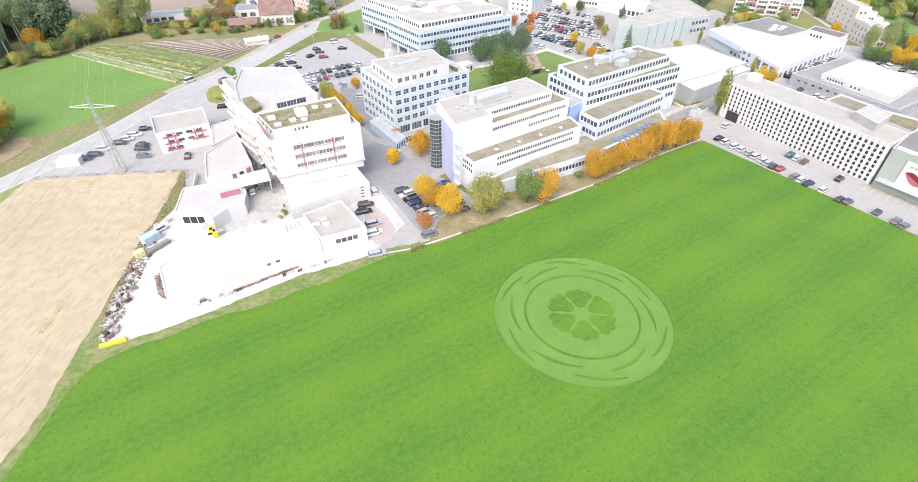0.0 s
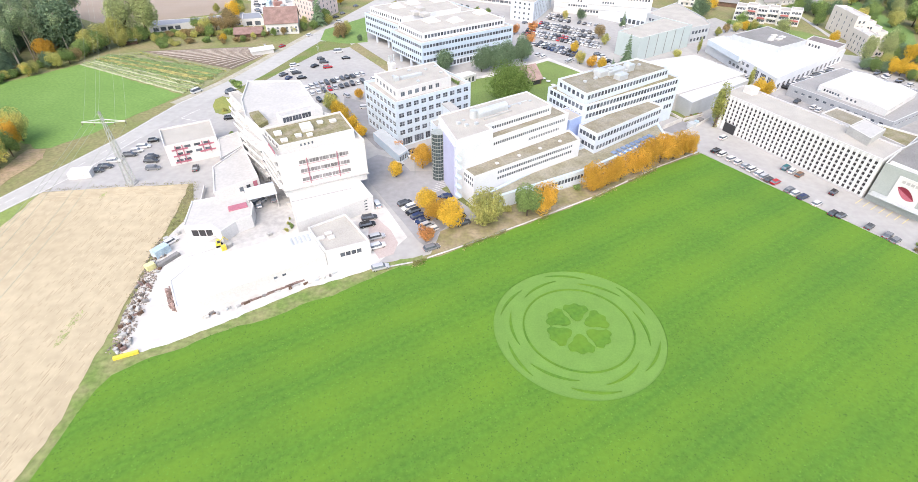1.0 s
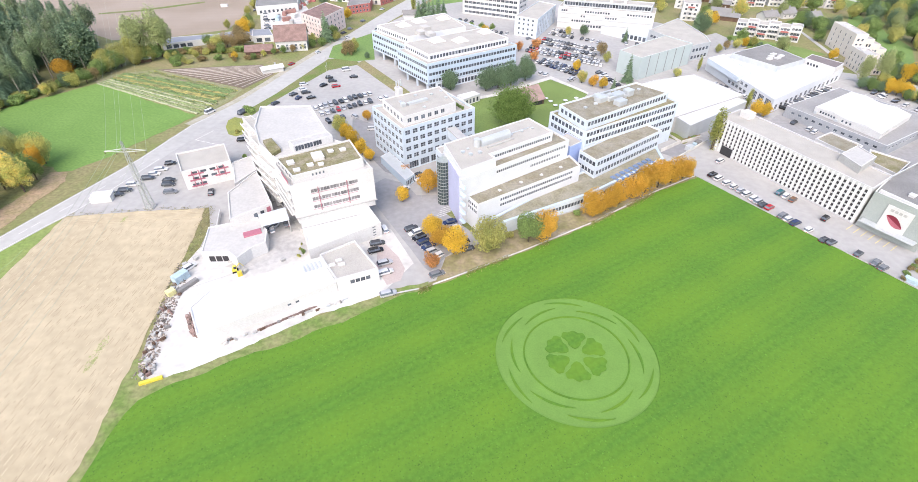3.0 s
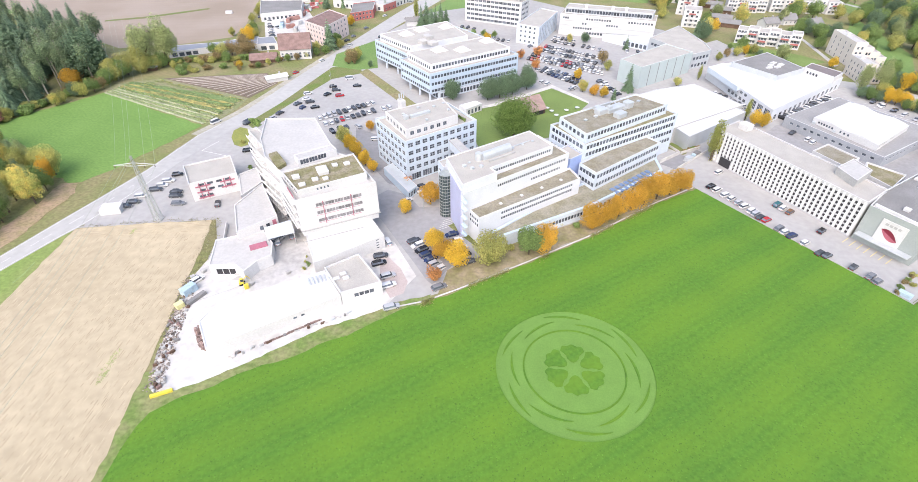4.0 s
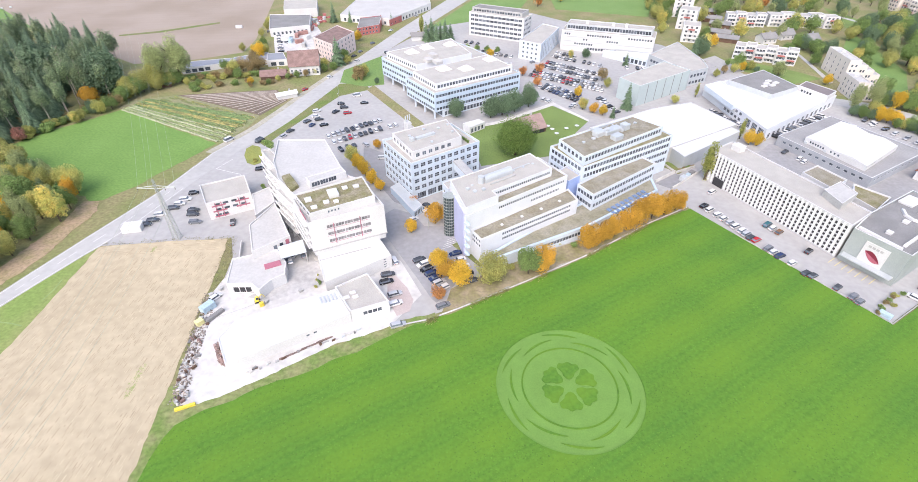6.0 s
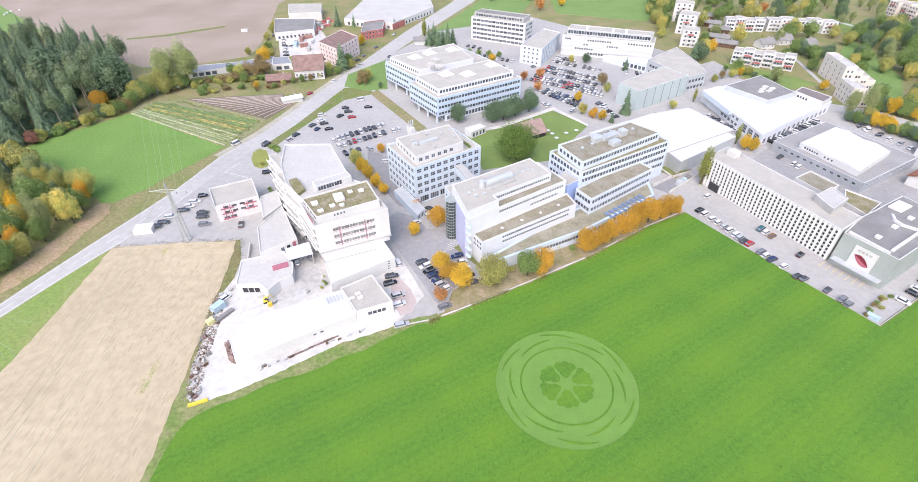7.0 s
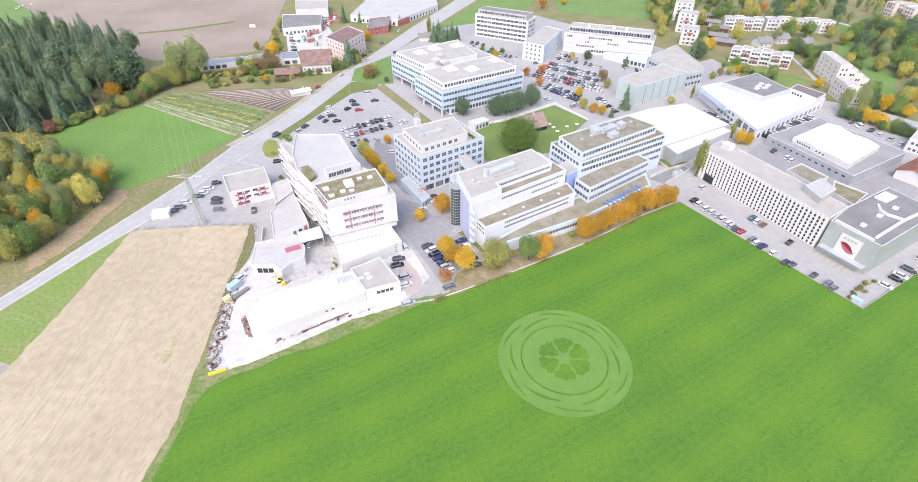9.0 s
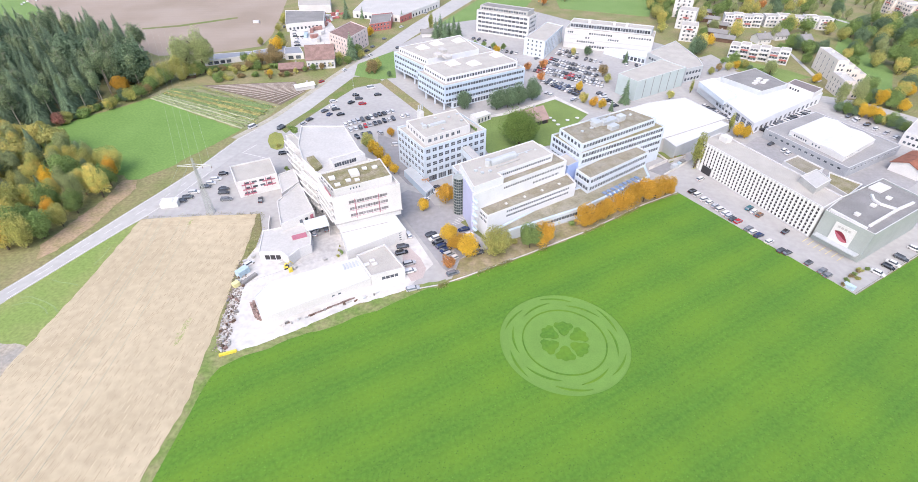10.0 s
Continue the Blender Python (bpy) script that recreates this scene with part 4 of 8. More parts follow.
tier(stepped, [(-13.6, 148.8), (-11.3, 144.2), (-6.6, 147.0), (-9.6, 152.0)], 0, 15.2, COOL, GRAVEL, {0: [row(z, 1.2, 0.1, 0.9, 2, 1.4) for z in (5.0, 8.4, 11.8)]}, 0.3, label="pale blue side stair block")
for k in range(7):
    unit(stepped, -2.5 + 3.6 * k, 140.2 + 2.7 * k, 19.2, 0.7, 0.7, 0.5, 38, METAL, "roof_vent")
part("cable_tray", Form().box(-7.0, -0.2, 0, 7.0, 0.2, 0.25), METAL, stepped, at=pose(-1.5, 10.5, 19.25, 0, 0, 38))
for k, (x, y) in enumerate(((8.0, 131.0), (15.0, 136.2), (22.0, 141.2), (29.0, 146.6))):
    part("roof_light", Form().box(-0.5, -0.5, 0, 0.5, 0.5, 0.35, top=0.1), WHITE, stepped, at=pose(x - 14, y - 142, 9.8, 0, 0, 38))

# ---- the second terraced office ----
terraced = root("terraced_office", 55, 175, 0, "pale blue terraced office with planted roofs and window bands", "building")
DL = [(41.4, 149.2), (70.2, 174.0), (64.5, 181.2), (36.6, 156.4)]
band = lambda z, a=0.02, b=0.98, n=26, w=1.3: row(z, 1.65, a, b, n, w + 0.15)
tier(terraced, DL, 0, 11.4, COOL, SEDUM, {0: [band(z, 0.02, 0.98, 22) for z in (5.2, 8.6)], 3: [band(z, 0.05, 0.95, 5, 1.4) for z in (1.8, 5.2, 8.6)]}, 0.6, roof_label="planted terrace roof")
DM = [(38.2, 159.2), (79.4, 188.4), (69.0, 203.0), (27.6, 176.0)]
tier(terraced, DM, 0, 17.0, MISTBLUE, SEDUM_GREEN, {0: [band(z, 0.02, 0.98, 30) for z in (5.2, 8.6, 11.8, 14.6)], 3: [band(z, 0.05, 0.95, 9, 1.5) for z in (1.8, 5.2, 8.6, 11.8, 14.6)], 1: [band(z, 0.05, 0.95, 8) for z in (5.2, 8.6, 11.8, 14.6)]}, 0.6, roof_label="planted terrace roof")
DT = [(38.4, 161.0), (74.8, 189.2), (64.6, 199.6), (30.6, 175.2)]
tier(terraced, DT, 16.4, 20.4, MISTBLUE, SEDUM, {0: [band(1.4, 0.02, 0.98, 26)], 3: [band(1.4, 0.05, 0.95, 6, 1.5)]}, 0.6, roof_label="planted roof with bare patches")
for x, y, w, d, h in ((47.0, 180.6, 4.5, 3.0, 2.0), (52.5, 183.8, 9.0, 3.2, 1.6), (53.5, 177.6, 4.2, 3.0, 1.9), (58.5, 187.0, 3.0, 3.0, 2.4)):
    unit(terraced, x, y, 19.8, w, d, h, 38, METAL, "ventilation_unit", "pale rooftop ventilation unit")
for x, y, w, d, h in ((46.2, 184.0, 2.6, 2.0, 1.4), (49.5, 187.4, 7.0, 0.5, 1.1), (55.5, 186.4, 0.6, 6.0, 1.1), (44.4, 177.0, 1.2, 1.2, 0.7), (60.5, 190.5, 1.2, 1.2, 0.7), (64.0, 192.5, 1.0, 1.0, 0.6), (40.0, 173.5, 1.0, 1.0, 0.6), (50.2, 181.6, 1.6, 1.6, 2.6)):
    unit(terraced, x, y, 19.8, w, d, h, 38, METAL, "roof_unit")
block("connecting_wing", "pale blue connecting wing between two offices", "building", [(28.0, 160.8), (33.0, 155.4), (38.0, 160.0), (33.4, 167.0)], 13.2, BLUE, GRAVEL, None, 0.3)

# ---- the big pale-blue office with white skylights ----
big = root("blue_office", -20, 275, 0, "large pale blue office with window bands and white skylights", "building")
EF = [(-24.8, 237.2), (20.0, 270.4), (2.0, 293.5), (-42.6, 259.8)]
EB = [(-38.6, 266.0), (-10.0, 287.2), (4.0, 297.5), (-10.0, 316.0), (-21.0, 328.0), (-62.0, 293.0)]
lines = lambda n, w=1.6: [row(z, 1.5, 0.015, 0.985, n, w) for z in (0.6, 4.0, 7.4)]
tier(big, EF, 3.7, 14.0, SKY, GRAVEL, {0: lines(30), 3: lines(15), 1: lines(15)}, 0.5)
tier(big, EB, 3.7, 14.0, SKY, GRAVEL, {5: lines(18), 0: lines(18), 2: lines(10), 3: lines(8)}, 0.5)
for poly in (EF, EB):
    part("soffit", Form().prism(ccw([(x + 20, y - 275) for x, y in poly]), 3.6, 3.7, bottom=True), GREY, big)
tier(big, [(-21.0, 239.9), (19.8, 270.2), (1.9, 293.2), (-38.0, 263.0)], 0, 3.6, COOL, GREY, {0: [row(0.6, 2.2, 0.02, 0.98, 24, 1.7)], 3: [row(0.5, 2.6, 0.02, 0.98, 10, 2.4)]}, 0.1, label="set-back glazed ground floor")
tier(big, [(-32.0, 271.0), (3.6, 297.4), (-10.0, 315.6), (-21.2, 327.6), (-56.0, 295.5)], 0, 3.6, GREY, GREY, {4: [row(0.5, 2.6, 0.02, 0.98, 12, 2.4)]}, 0.1, label="set-back ground floor")
for a, b, n in ((EF[0], EF[3], 3), (EB[0], EB[5], 3)):
    for i in range(n):
        c = Vector(a).lerp(Vector(b), (i + 0.06) / n)
        part("pillar", Form().box(-0.4, -0.4, 0, 0.4, 0.4, 3.6), COOL, big, at=pose(c.x + 20, c.y - 275 + 0.7, 0, 0, 0, 37))
EFT = [(-24.6, 241.6), (15.4, 271.2), (0.8, 289.8), (-38.6, 260.0)]
EBT = [(-38.0, 270.6), (-8.0, 292.4), (-22.0, 322.0), (-58.6, 292.6)]
# ICE instead of white: blue-grey shading of the top floors put into the colour
tier(big, EFT, 13.5, 17.2, ICE, GRAVEL, {0: [row(0.9, 1.7, 0.02, 0.98, 26, 1.5)], 3: [row(0.9, 1.5, 0.02, 0.98, 12, 1.3)], 1: [row(0.9, 1.5, 0.05, 0.95, 10, 1.3)]}, 0.3)
tier(big, EBT, 13.5, 17.2, ICE, GRAVEL, {3: [row(0.9, 1.5, 0.02, 0.98, 14, 1.3)], 1: [row(0.9, 1.5, 0.05, 0.95, 10, 1.3)]}, 0.3)
for x, y in ((-22.2, 264.3), (-10.1, 265.2), (3.1, 281.6), (-43.3, 292.6), (-35.5, 301.5), (-21.9, 308.6)):
    part("skylight", Form().box(-3.6, -3.2, 0, 3.6, 3.2, 0.4).box(-3.4, -3.0, 0.4, 3.4, 3.0, 2.2, top=2.6), WHITEROOF, big, "white pyramid skylight", at=pose(x + 20, y - 275, 16.9, 0, 0, 37))
for x, y in ((-31.9, 276.9), (-26.4, 274.1), (-30.3, 285.7)):
    unit(big, x, y, 16.9, 4.0, 5.0, 1.8, 37, PALEROOF, "roof_house")
block("entrance_pavilion", "low white entrance pavilion", "building", [(-9.9, 224.9), (-2.1, 230.6), (1.1, 227.1), (-6.1, 220.1)], 3.6, WHITE, WHITEROOF, {0: [row(0.4, 2.2, 0.05, 0.95, 4, 1.4)]}, 0.2)

# ---- the long white louvred block and the sign hall ----
louvred = root("louvred_block", 112, 160, 0, "long white office block with a grid of deep windows", "building")
GP = [(94.6, 182.6), (121.6, 131.4), (132.6, 139.6), (105.6, 191.0)]
tier(louvred, GP, 0, 13.4, stuff("pale_grey_spandrels", (0.56, 0.56, 0.57), 0.7, 0.12, 0.6, 3, bump=0.1), GRAVEL, {0: [row(0.6 + 1.5 * k, 1.06, 0.184 if k < 2 else 0.01, 0.99, 28 if k < 2 else 34, 0.92) for k in range(8)], 3: [row(z, 1.1, 0.05, 0.95, 7, 0.9) for z in (3.8, 7.1, 10.4)]}, 0.4, glass=DARK)
g0, g1 = Vector(GP[0]), Vector(GP[1])
ga = math.degrees(math.atan2((g1 - g0).y, (g1 - g0).x))
for i in range(35):
    c = g0.lerp(g1, 0.01 + 0.98 * i / 34)
    part("fin", Form().box(-0.33, -0.22, 3.6 if i in (3, 4, 5) else 0, 0.33, -0.02, 12.5), BRIGHT, louvred, at=pose(c.x - 112, c.y - 160, 0.6, 0, 0, ga))
c = g0.lerp(g1, 0.125)
# flat near-black plate on the wall: the gateway's shade as colour
part("gateway", Form().box(-2.5, -0.12, 0, 2.5, -0.03, 3.5), DARK, louvred, "dark panel standing in for the shaded drive-through gateway", at=pose(c.x - 112, c.y - 160, 0.1, 0, 0, ga))
unit(louvred, 105.0, 183.5, 13.0, 4.0, 3.4, 2.4, ga, WHITE, "lift_house")
tier(louvred, [(121.1, 149.8), (122.5, 140.9), (131.6, 148.0), (130.0, 156.0)], 13.0, 15.6, GREY, PALEROOF, None, 0.25, label="white rooftop plant house")
signhall = root("sign_hall", 142, 136, 0, "grey-green metal-clad hall with a large white sign", "building")
SP = [(122.4, 131.2), (131.6, 117.2), (164.4, 139.6), (156.6, 156.0), (133.0, 140.6)]
tier(signhall, SP, 0, 12.6, stuff("sage_cladding", (0.34, 0.375, 0.365), 0.6, 0.08, 0.2, 3), GRAVEL_DARK, {}, 0.5)
s0, s1 = Vector(SP[0]), Vector(SP[1])
sa = math.degrees(math.atan2((s1 - s0).y, (s1 - s0).x))
c = s0.lerp(s1, 0.5)
board = Form().box(-3.5, -0.25, 0, 3.5, -0.02, 7.2)
sign = part("sign_board", board, WHITE, signhall, "white square sign with a dark red eye-shaped mark", at=pose(c.x - 142, c.y - 136, 3.4, 0, 0, sa))
eye = Form()
for side, k in ((1, 0), (-1, 1)):
    pts = [(-2.58 + 0.43 * i, -0.30, 2.8 - 0.19 * (i - 6) + side * 1.5 * (1 - ((i - 6) / 6) ** 2)) for i in range(13)]
    mid = [(-2.58 + 0.43 * i, -0.30, 2.8 - 0.19 * (i - 6)) for i in range(13)]
    for i in range(12):
        eye.face([mid[i], mid[i + 1], pts[i + 1], pts[i]] if side > 0 else [pts[i], pts[i + 1], mid[i + 1], mid[i]], k)
part("sign_mark", eye, [stuff("dark_red_print", (0.20, 0.02, 0.04), 0.5, 0.1, 1, 4), stuff("pale_red_print", (0.42, 0.12, 0.16), 0.5, 0.1, 1, 4)], sign)
for i in range(4):
    part("sign_bar", Form().box(-2.3 + 1.15 * i, -0.31, 5.5, -1.45 + 1.15 * i, -0.26, 6.3), GREY, sign)
part("loading_canopy", Form().box(-7.6, -2.6, 3.0, 7.6, -0.02, 3.4, top=0.1), METAL, signhall, at=pose(c.x - 142, c.y - 136, 0, 0, 0, sa))
for (x, y), w, d, h in (((151.2, 148.6), 7.5, 4.4, 0.7), ((132.3, 129.3), 1.6, 1.6, 0.9), ((141.4, 135.6), 1.6, 1.6, 0.9), ((150.1, 141.1), 1.6, 1.6, 0.9)):
    unit(signhall, x, y, 12.1, w, d, h, 33, WHITE, "roof_unit")
for a, b in (((124.4, 132.0), (130.9, 120.6)), ((132.6, 122.3), (148.7, 133.6)), ((148.7, 133.6), (157.6, 138.8)), ((148.7, 133.6), (144.6, 136.9)), ((144.6, 136.9), (143.9, 139.6)), ((143.9, 139.6), (145.2, 143.3))):
    a, b = Vector(a), Vector(b)
    part("roof_kerb", Form().box(0, -0.5, 0, (b - a).length, 0.5, 0.7, top=0.1), WHITE, signhall, at=pose(a.x - 142, a.y - 136, 12.1, 0, 0, math.degrees(math.atan2((b - a).y, (b - a).x))))
block("planted_roof_wing", "low white wing with a brown planted roof", "building", [(124.6, 169.4), (133.3, 175.3), (138.8, 164.3), (129.8, 157.6)], 11.5, WHITE, SEDUM, None, 0.5)
block("planted_roof_wing", "low white wing with a green planted roof", "building", [(134.3, 152.6), (139.5, 161.6), (147.7, 152.6), (137.6, 143.9)], 11.5, WHITE, SEDUM_GREEN, None, 0.5)

slab("works_lane", [(112.0, 190.0), (136.5, 216.5), (139.5, 216.0), (158.5, 177.0), (194.5, 201.0), (203.0, 186.0), (166.0, 158.0), (150.0, 165.0), (128.0, 172.0)], -0.3, 0.05, stuff("lane_asphalt", (0.33, 0.325, 0.325), 0.9, 0.12, 0.08, 0.6, bump=0.0), "grey asphalt lane between the white block and the factory", category="road")
block("corner_office", "white two-storey office with rows of dark windows", "building", [(204.0, 214.0), (216.0, 198.0), (236.0, 214.0), (223.0, 233.0)], 6.4, WHITE, PALEROOF, {0: [row(z, 1.3, 0.05, 0.95, 9, 1.3) for z in (0.9, 3.8)], 3: [row(z, 1.3, 0.05, 0.95, 9, 1.4) for z in (0.9, 3.8)]}, 0.3)
# ---- halls and offices further off ----
block("white_shed", "wide low shed with a bright white roof", "building", [(50.6, 215.5), (86.5, 240.0), (108.1, 248.7), (121.9, 222.7), (81.5, 195.6)], 7.0, GREY, WHITEROOF, None, 0.15)
block("grey_shed", "grey metal shed with a pale sheet roof", "building", [(83.7, 198.1), (87.1, 189.1), (120.6, 215.9), (116.2, 223.7)], 6.6, METAL, stuff("pale_sheet_roof", (0.62, 0.62, 0.63), 0.5, 0.06, 0.1, 1), None, 0.15)
panel_hall = block("panel_hall", "tall hall of pale green-grey wall panels with a grey roof", "building", [(83.3, 258.8), (118.0, 285.4), (107.0, 300.4), (75.0, 271.4)], 11.6, stuff("pale_green_panel", (0.44, 0.51, 0.51), 0.6, 0.05, 0.2, 3), GRAVEL, None, 0.4)
for i in range(1, 6):
    c = Vector((83.3, 258.8)).lerp(Vector((118.0, 285.4)), i / 6)
    o = panel_hall.matrix_basis.translation
    part("panel_joint", Form().box(-0.15, -0.12, 0, 0.15, 0.0, 11.0), GRAVEL_DARK, panel_hall, at=pose(c.x - o.x, c.y - o.y, 0.2, 0, 0, 37.5))
block("link_building", "grey glazed link building", "building", [(104.0, 322.0), (120.0, 290.0), (133.0, 298.0), (134.5, 312.0), (130.0, 350.0)], 9.0, METAL, GRAVEL, {0: [row(z, 1.6, 0.05, 0.95, 12, 2.2) for z in (1, 5)], 1: [row(z, 1.8, 0.05, 0.95, 5, 2.0) for z in (1, 5)], 4: [row(5, 1.6, 0.1, 0.9, 6, 2.2)]})
wh = [(124.8, 276.6), (131.0, 237.5), (133.9, 218.5), (189.6, 263.4), (176.5, 277.6), (142.4, 285.6)]
warehouse = block("warehouse", "large white warehouse with pale walls and dark openings", "building", wh, 6.5, ICE, WHITEROOF, {0: [row(1.2, 1.5, 0.55, 0.98, 5, 2.2, 3, 1), row(4.0, 1.5, 0.7, 0.98, 3, 2.2, 3, 1)], 1: [row(1.2, 4.0, 0.1, 0.95, 3, 4.0, 4, 3)], 2: [row(0.6, 2.6, 0.03, 0.97, 14, 2.6, 2, 1)]}, 0.3)
tier(warehouse, [(137.0, 277.4), (151.7, 256.0), (171.5, 268.8), (163.5, 295.2)], 6.0, 9.0, METAL, GRAVEL_DARK, None, 0.25)
tier(warehouse, [(172.3, 270.6), (179.9, 255.5), (188.3, 262.9), (179.5, 277.6)], 5.5, 9.0, WHITE, stuff("brown_roof_felt", (0.22, 0.19, 0.19), 0.9, 0.15, 0.2, 3), {0: [row(0.7, 1.3, 0.1, 0.5, 4, 1.2)]}, 0.25)
tier(warehouse, [(122.4, 271.5), (126.9, 242.9), (136.9, 251.6), (133.5, 278.9)], 5.5, 8.0, COOL, WHITEROOF, None, 0.25, label="pale blue end block")
for i in range(5):
    x, y = [(158.2, 276.1), (161.1, 273.5), (155.3, 272.1), (157.6, 269.6), (152.8, 268.3)][i]
    unit(warehouse, x, y, 8.7, 3, 2, 0.8, 30, WHITE, "skylight")
factory = block("factory", "low grey factory with a raised bright white roof", "building", [(138.6, 215.6), (174.6, 239.3), (195.8, 202.0), (158.7, 177.5)], 5.0, stuff("blue_grey_factory_wall", (0.36, 0.38, 0.41), 0.8, 0.12, 0.3, 3), stuff("grey_roof_felt", (0.33, 0.325, 0.32), 0.9, 0.14, 0.1, 1.5), {0: [row(2.6, 0.9, 0.05, 0.95, 14, 1.6)], 3: [row(2.4, 1.0, 0.05, 0.95, 12, 1.6)]}, 0.3)
RAISED = [(147.2, 209.6), (172.6, 228.0), (183.4, 202.8), (159.0, 183.4)]
tier(factory, RAISED, 4.6, 7.2, WHITE, WHITEROOF, {0: [row(0.9, 1.1, 0.05, 0.3, 5, 1.0), row(0.91, 1.0, 0.4, 0.55, 3, 1.0)], 3: [row(0.8, 1.0, 0.08, 0.34, 6, 0.9), row(0.81, 1.0, 0.42, 0.6, 3, 0.9)]}, 0.1)
fo = factory.matrix_basis.translation
for a0, a1 in ((0.0, 0.5), (0.5, 1.0)):
    q = [Vector(RAISED[0]).lerp(Vector(RAISED[3]), a0), Vector(RAISED[1]).lerp(Vector(RAISED[2]), a0), Vector(RAISED[1]).lerp(Vector(RAISED[2]), a1), Vector(RAISED[0]).lerp(Vector(RAISED[3]), a1)]
    q = [p - fo.xy for p in q]
    m0, m1 = (q[0] + q[3]) / 2, (q[1] + q[2]) / 2
    shell = Form()
    shell.face([(*q[0], 7.12), (*m0, 7.95), (*m1, 7.95), (*q[1], 7.12)][::-1])
    shell.face([(*q[3], 7.12), (*q[2], 7.12), (*m1, 7.95), (*m0, 7.95)][::-1])
    shell.face([(*q[0], 7.12), (*q[3], 7.12), (*m0, 7.95)])
    shell.face([(*q[1], 7.12), (*m1, 7.95), (*q[2], 7.12)])
    part("pitched_roof", shell, WHITEROOF, factory, "low bright white pitched roof")
for s_ in (0.2, 0.45, 0.7):
    p = Vector((141.5, 213.5)).lerp(Vector((158.9, 180.5)), s_)
    unit(factory, p.x + 2.5, p.y + 1.5, 4.7, 1.2, 1.2, 1.0, 30, METAL, "roof_vent")
tower = block("white_office", "white six-storey office with dark window bands", "building", [(-13.4, 394.0), (27.0, 375.0), (33.5, 388.0), (-6.5, 408.0)], 16.5, WHITE, GRAVEL, {0: [row(z, 1.7, 0.03, 0.97, 13, 2.9, 2, 1) for z in (1.0, 4.2, 7.4, 10.6, 13.6)], 1: [row(z, 1.5, 0.1, 0.9, 5, 1.8) for z in (4.2, 7.4, 10.6, 13.6)]})
tier(tower, [(-11.0, 396.0), (25.6, 378.6), (31.0, 389.0), (-5.5, 406.5)], 16.0, 19.4, GREY, GRAVEL_DARK, {0: [row(0.8, 1.6, 0.03, 0.97, 18, 1.8)]})
block("wedge_office", "narrow pale office with a grey roof", "building", [(22.4, 339.0), (36.2, 330.4), (52.2, 371.0), (41.0, 381.0)], 12.0, COOL, GRAVEL, {0: [row(z, 1.3, 0.1, 0.9, 4, 1.3) for z in (1.2, 4.2, 7.2, 9.8)], 1: [row(1.0, 9.5, 0.05, 0.95, 10, 1.2, 1, 4)]})
slabby = block("slab_office", "long white office slab with dark attic windows", "building", [(52.6, 359.6), (112.0, 342.0), (117.0, 357.0), (58.0, 376.0)], 13.4, WHITE, GRAVEL, {
    0: [row(1.4, 1.6, 0.3, 0.72, 14, 1.5), row(4.4, 1.3, 0.15, 0.36, 8, 1.2), row(7.4, 1.3, 0.24, 0.30, 2, 1.2), row(7.41, 1.3, 0.5, 0.63, 5, 1.2), row(10.4, 1.3, 0.03, 0.1, 3, 1.2), row(10.41, 1.3, 0.28, 0.55, 10, 1.2), row(10.42, 1.3, 0.72, 0.98, 9, 1.2)],
    1: [row(z, 1.3, 0.1, 0.9, 5, 1.4) for z in (4.6, 7.6, 10.6)]})
for k, z in enumerate((3.6, 6.6, 9.6, 12.6)):
    a, b = Vector((52.6, 359.6)), Vector((112.0, 342.0))
    o = slabby.matrix_basis.translation
    part("sun_shade", Form().box(0.3, -0.35, 0, (b - a).length - 0.3, -0.02, 0.22), METAL, slabby, "thin grey shade rail", at=pose(a.x - o.x, a.y - o.y, z, 0, 0, math.degrees(math.atan2((b - a).y, (b - a).x))))
tier(slabby, [(56.0, 362.6), (110.6, 346.2), (114.6, 356.0), (60.0, 374.0)], 13.0, 17.0, METAL, GRAVEL, {0: [row(0.7, 2.2, 0.01, 0.99, 30, 1.75)]})
for s in (0.25, 0.55, 0.7):
    unit(slabby, 56 + 56 * s, 367 - 17 * s, 16.5, 2, 2, 2.2, -16, WHITE, "flue_house")
block("glazed_entrance", "low pale glazed entrance hall", "building", [(90.4, 334.7), (104.9, 323.6), (112.0, 338.0), (80.0, 345.0)], 4.5, COOL, WHITEROOF, {0: [row(0.6, 2.6, 0.05, 0.95, 6, 2.0)]}, 0.2)


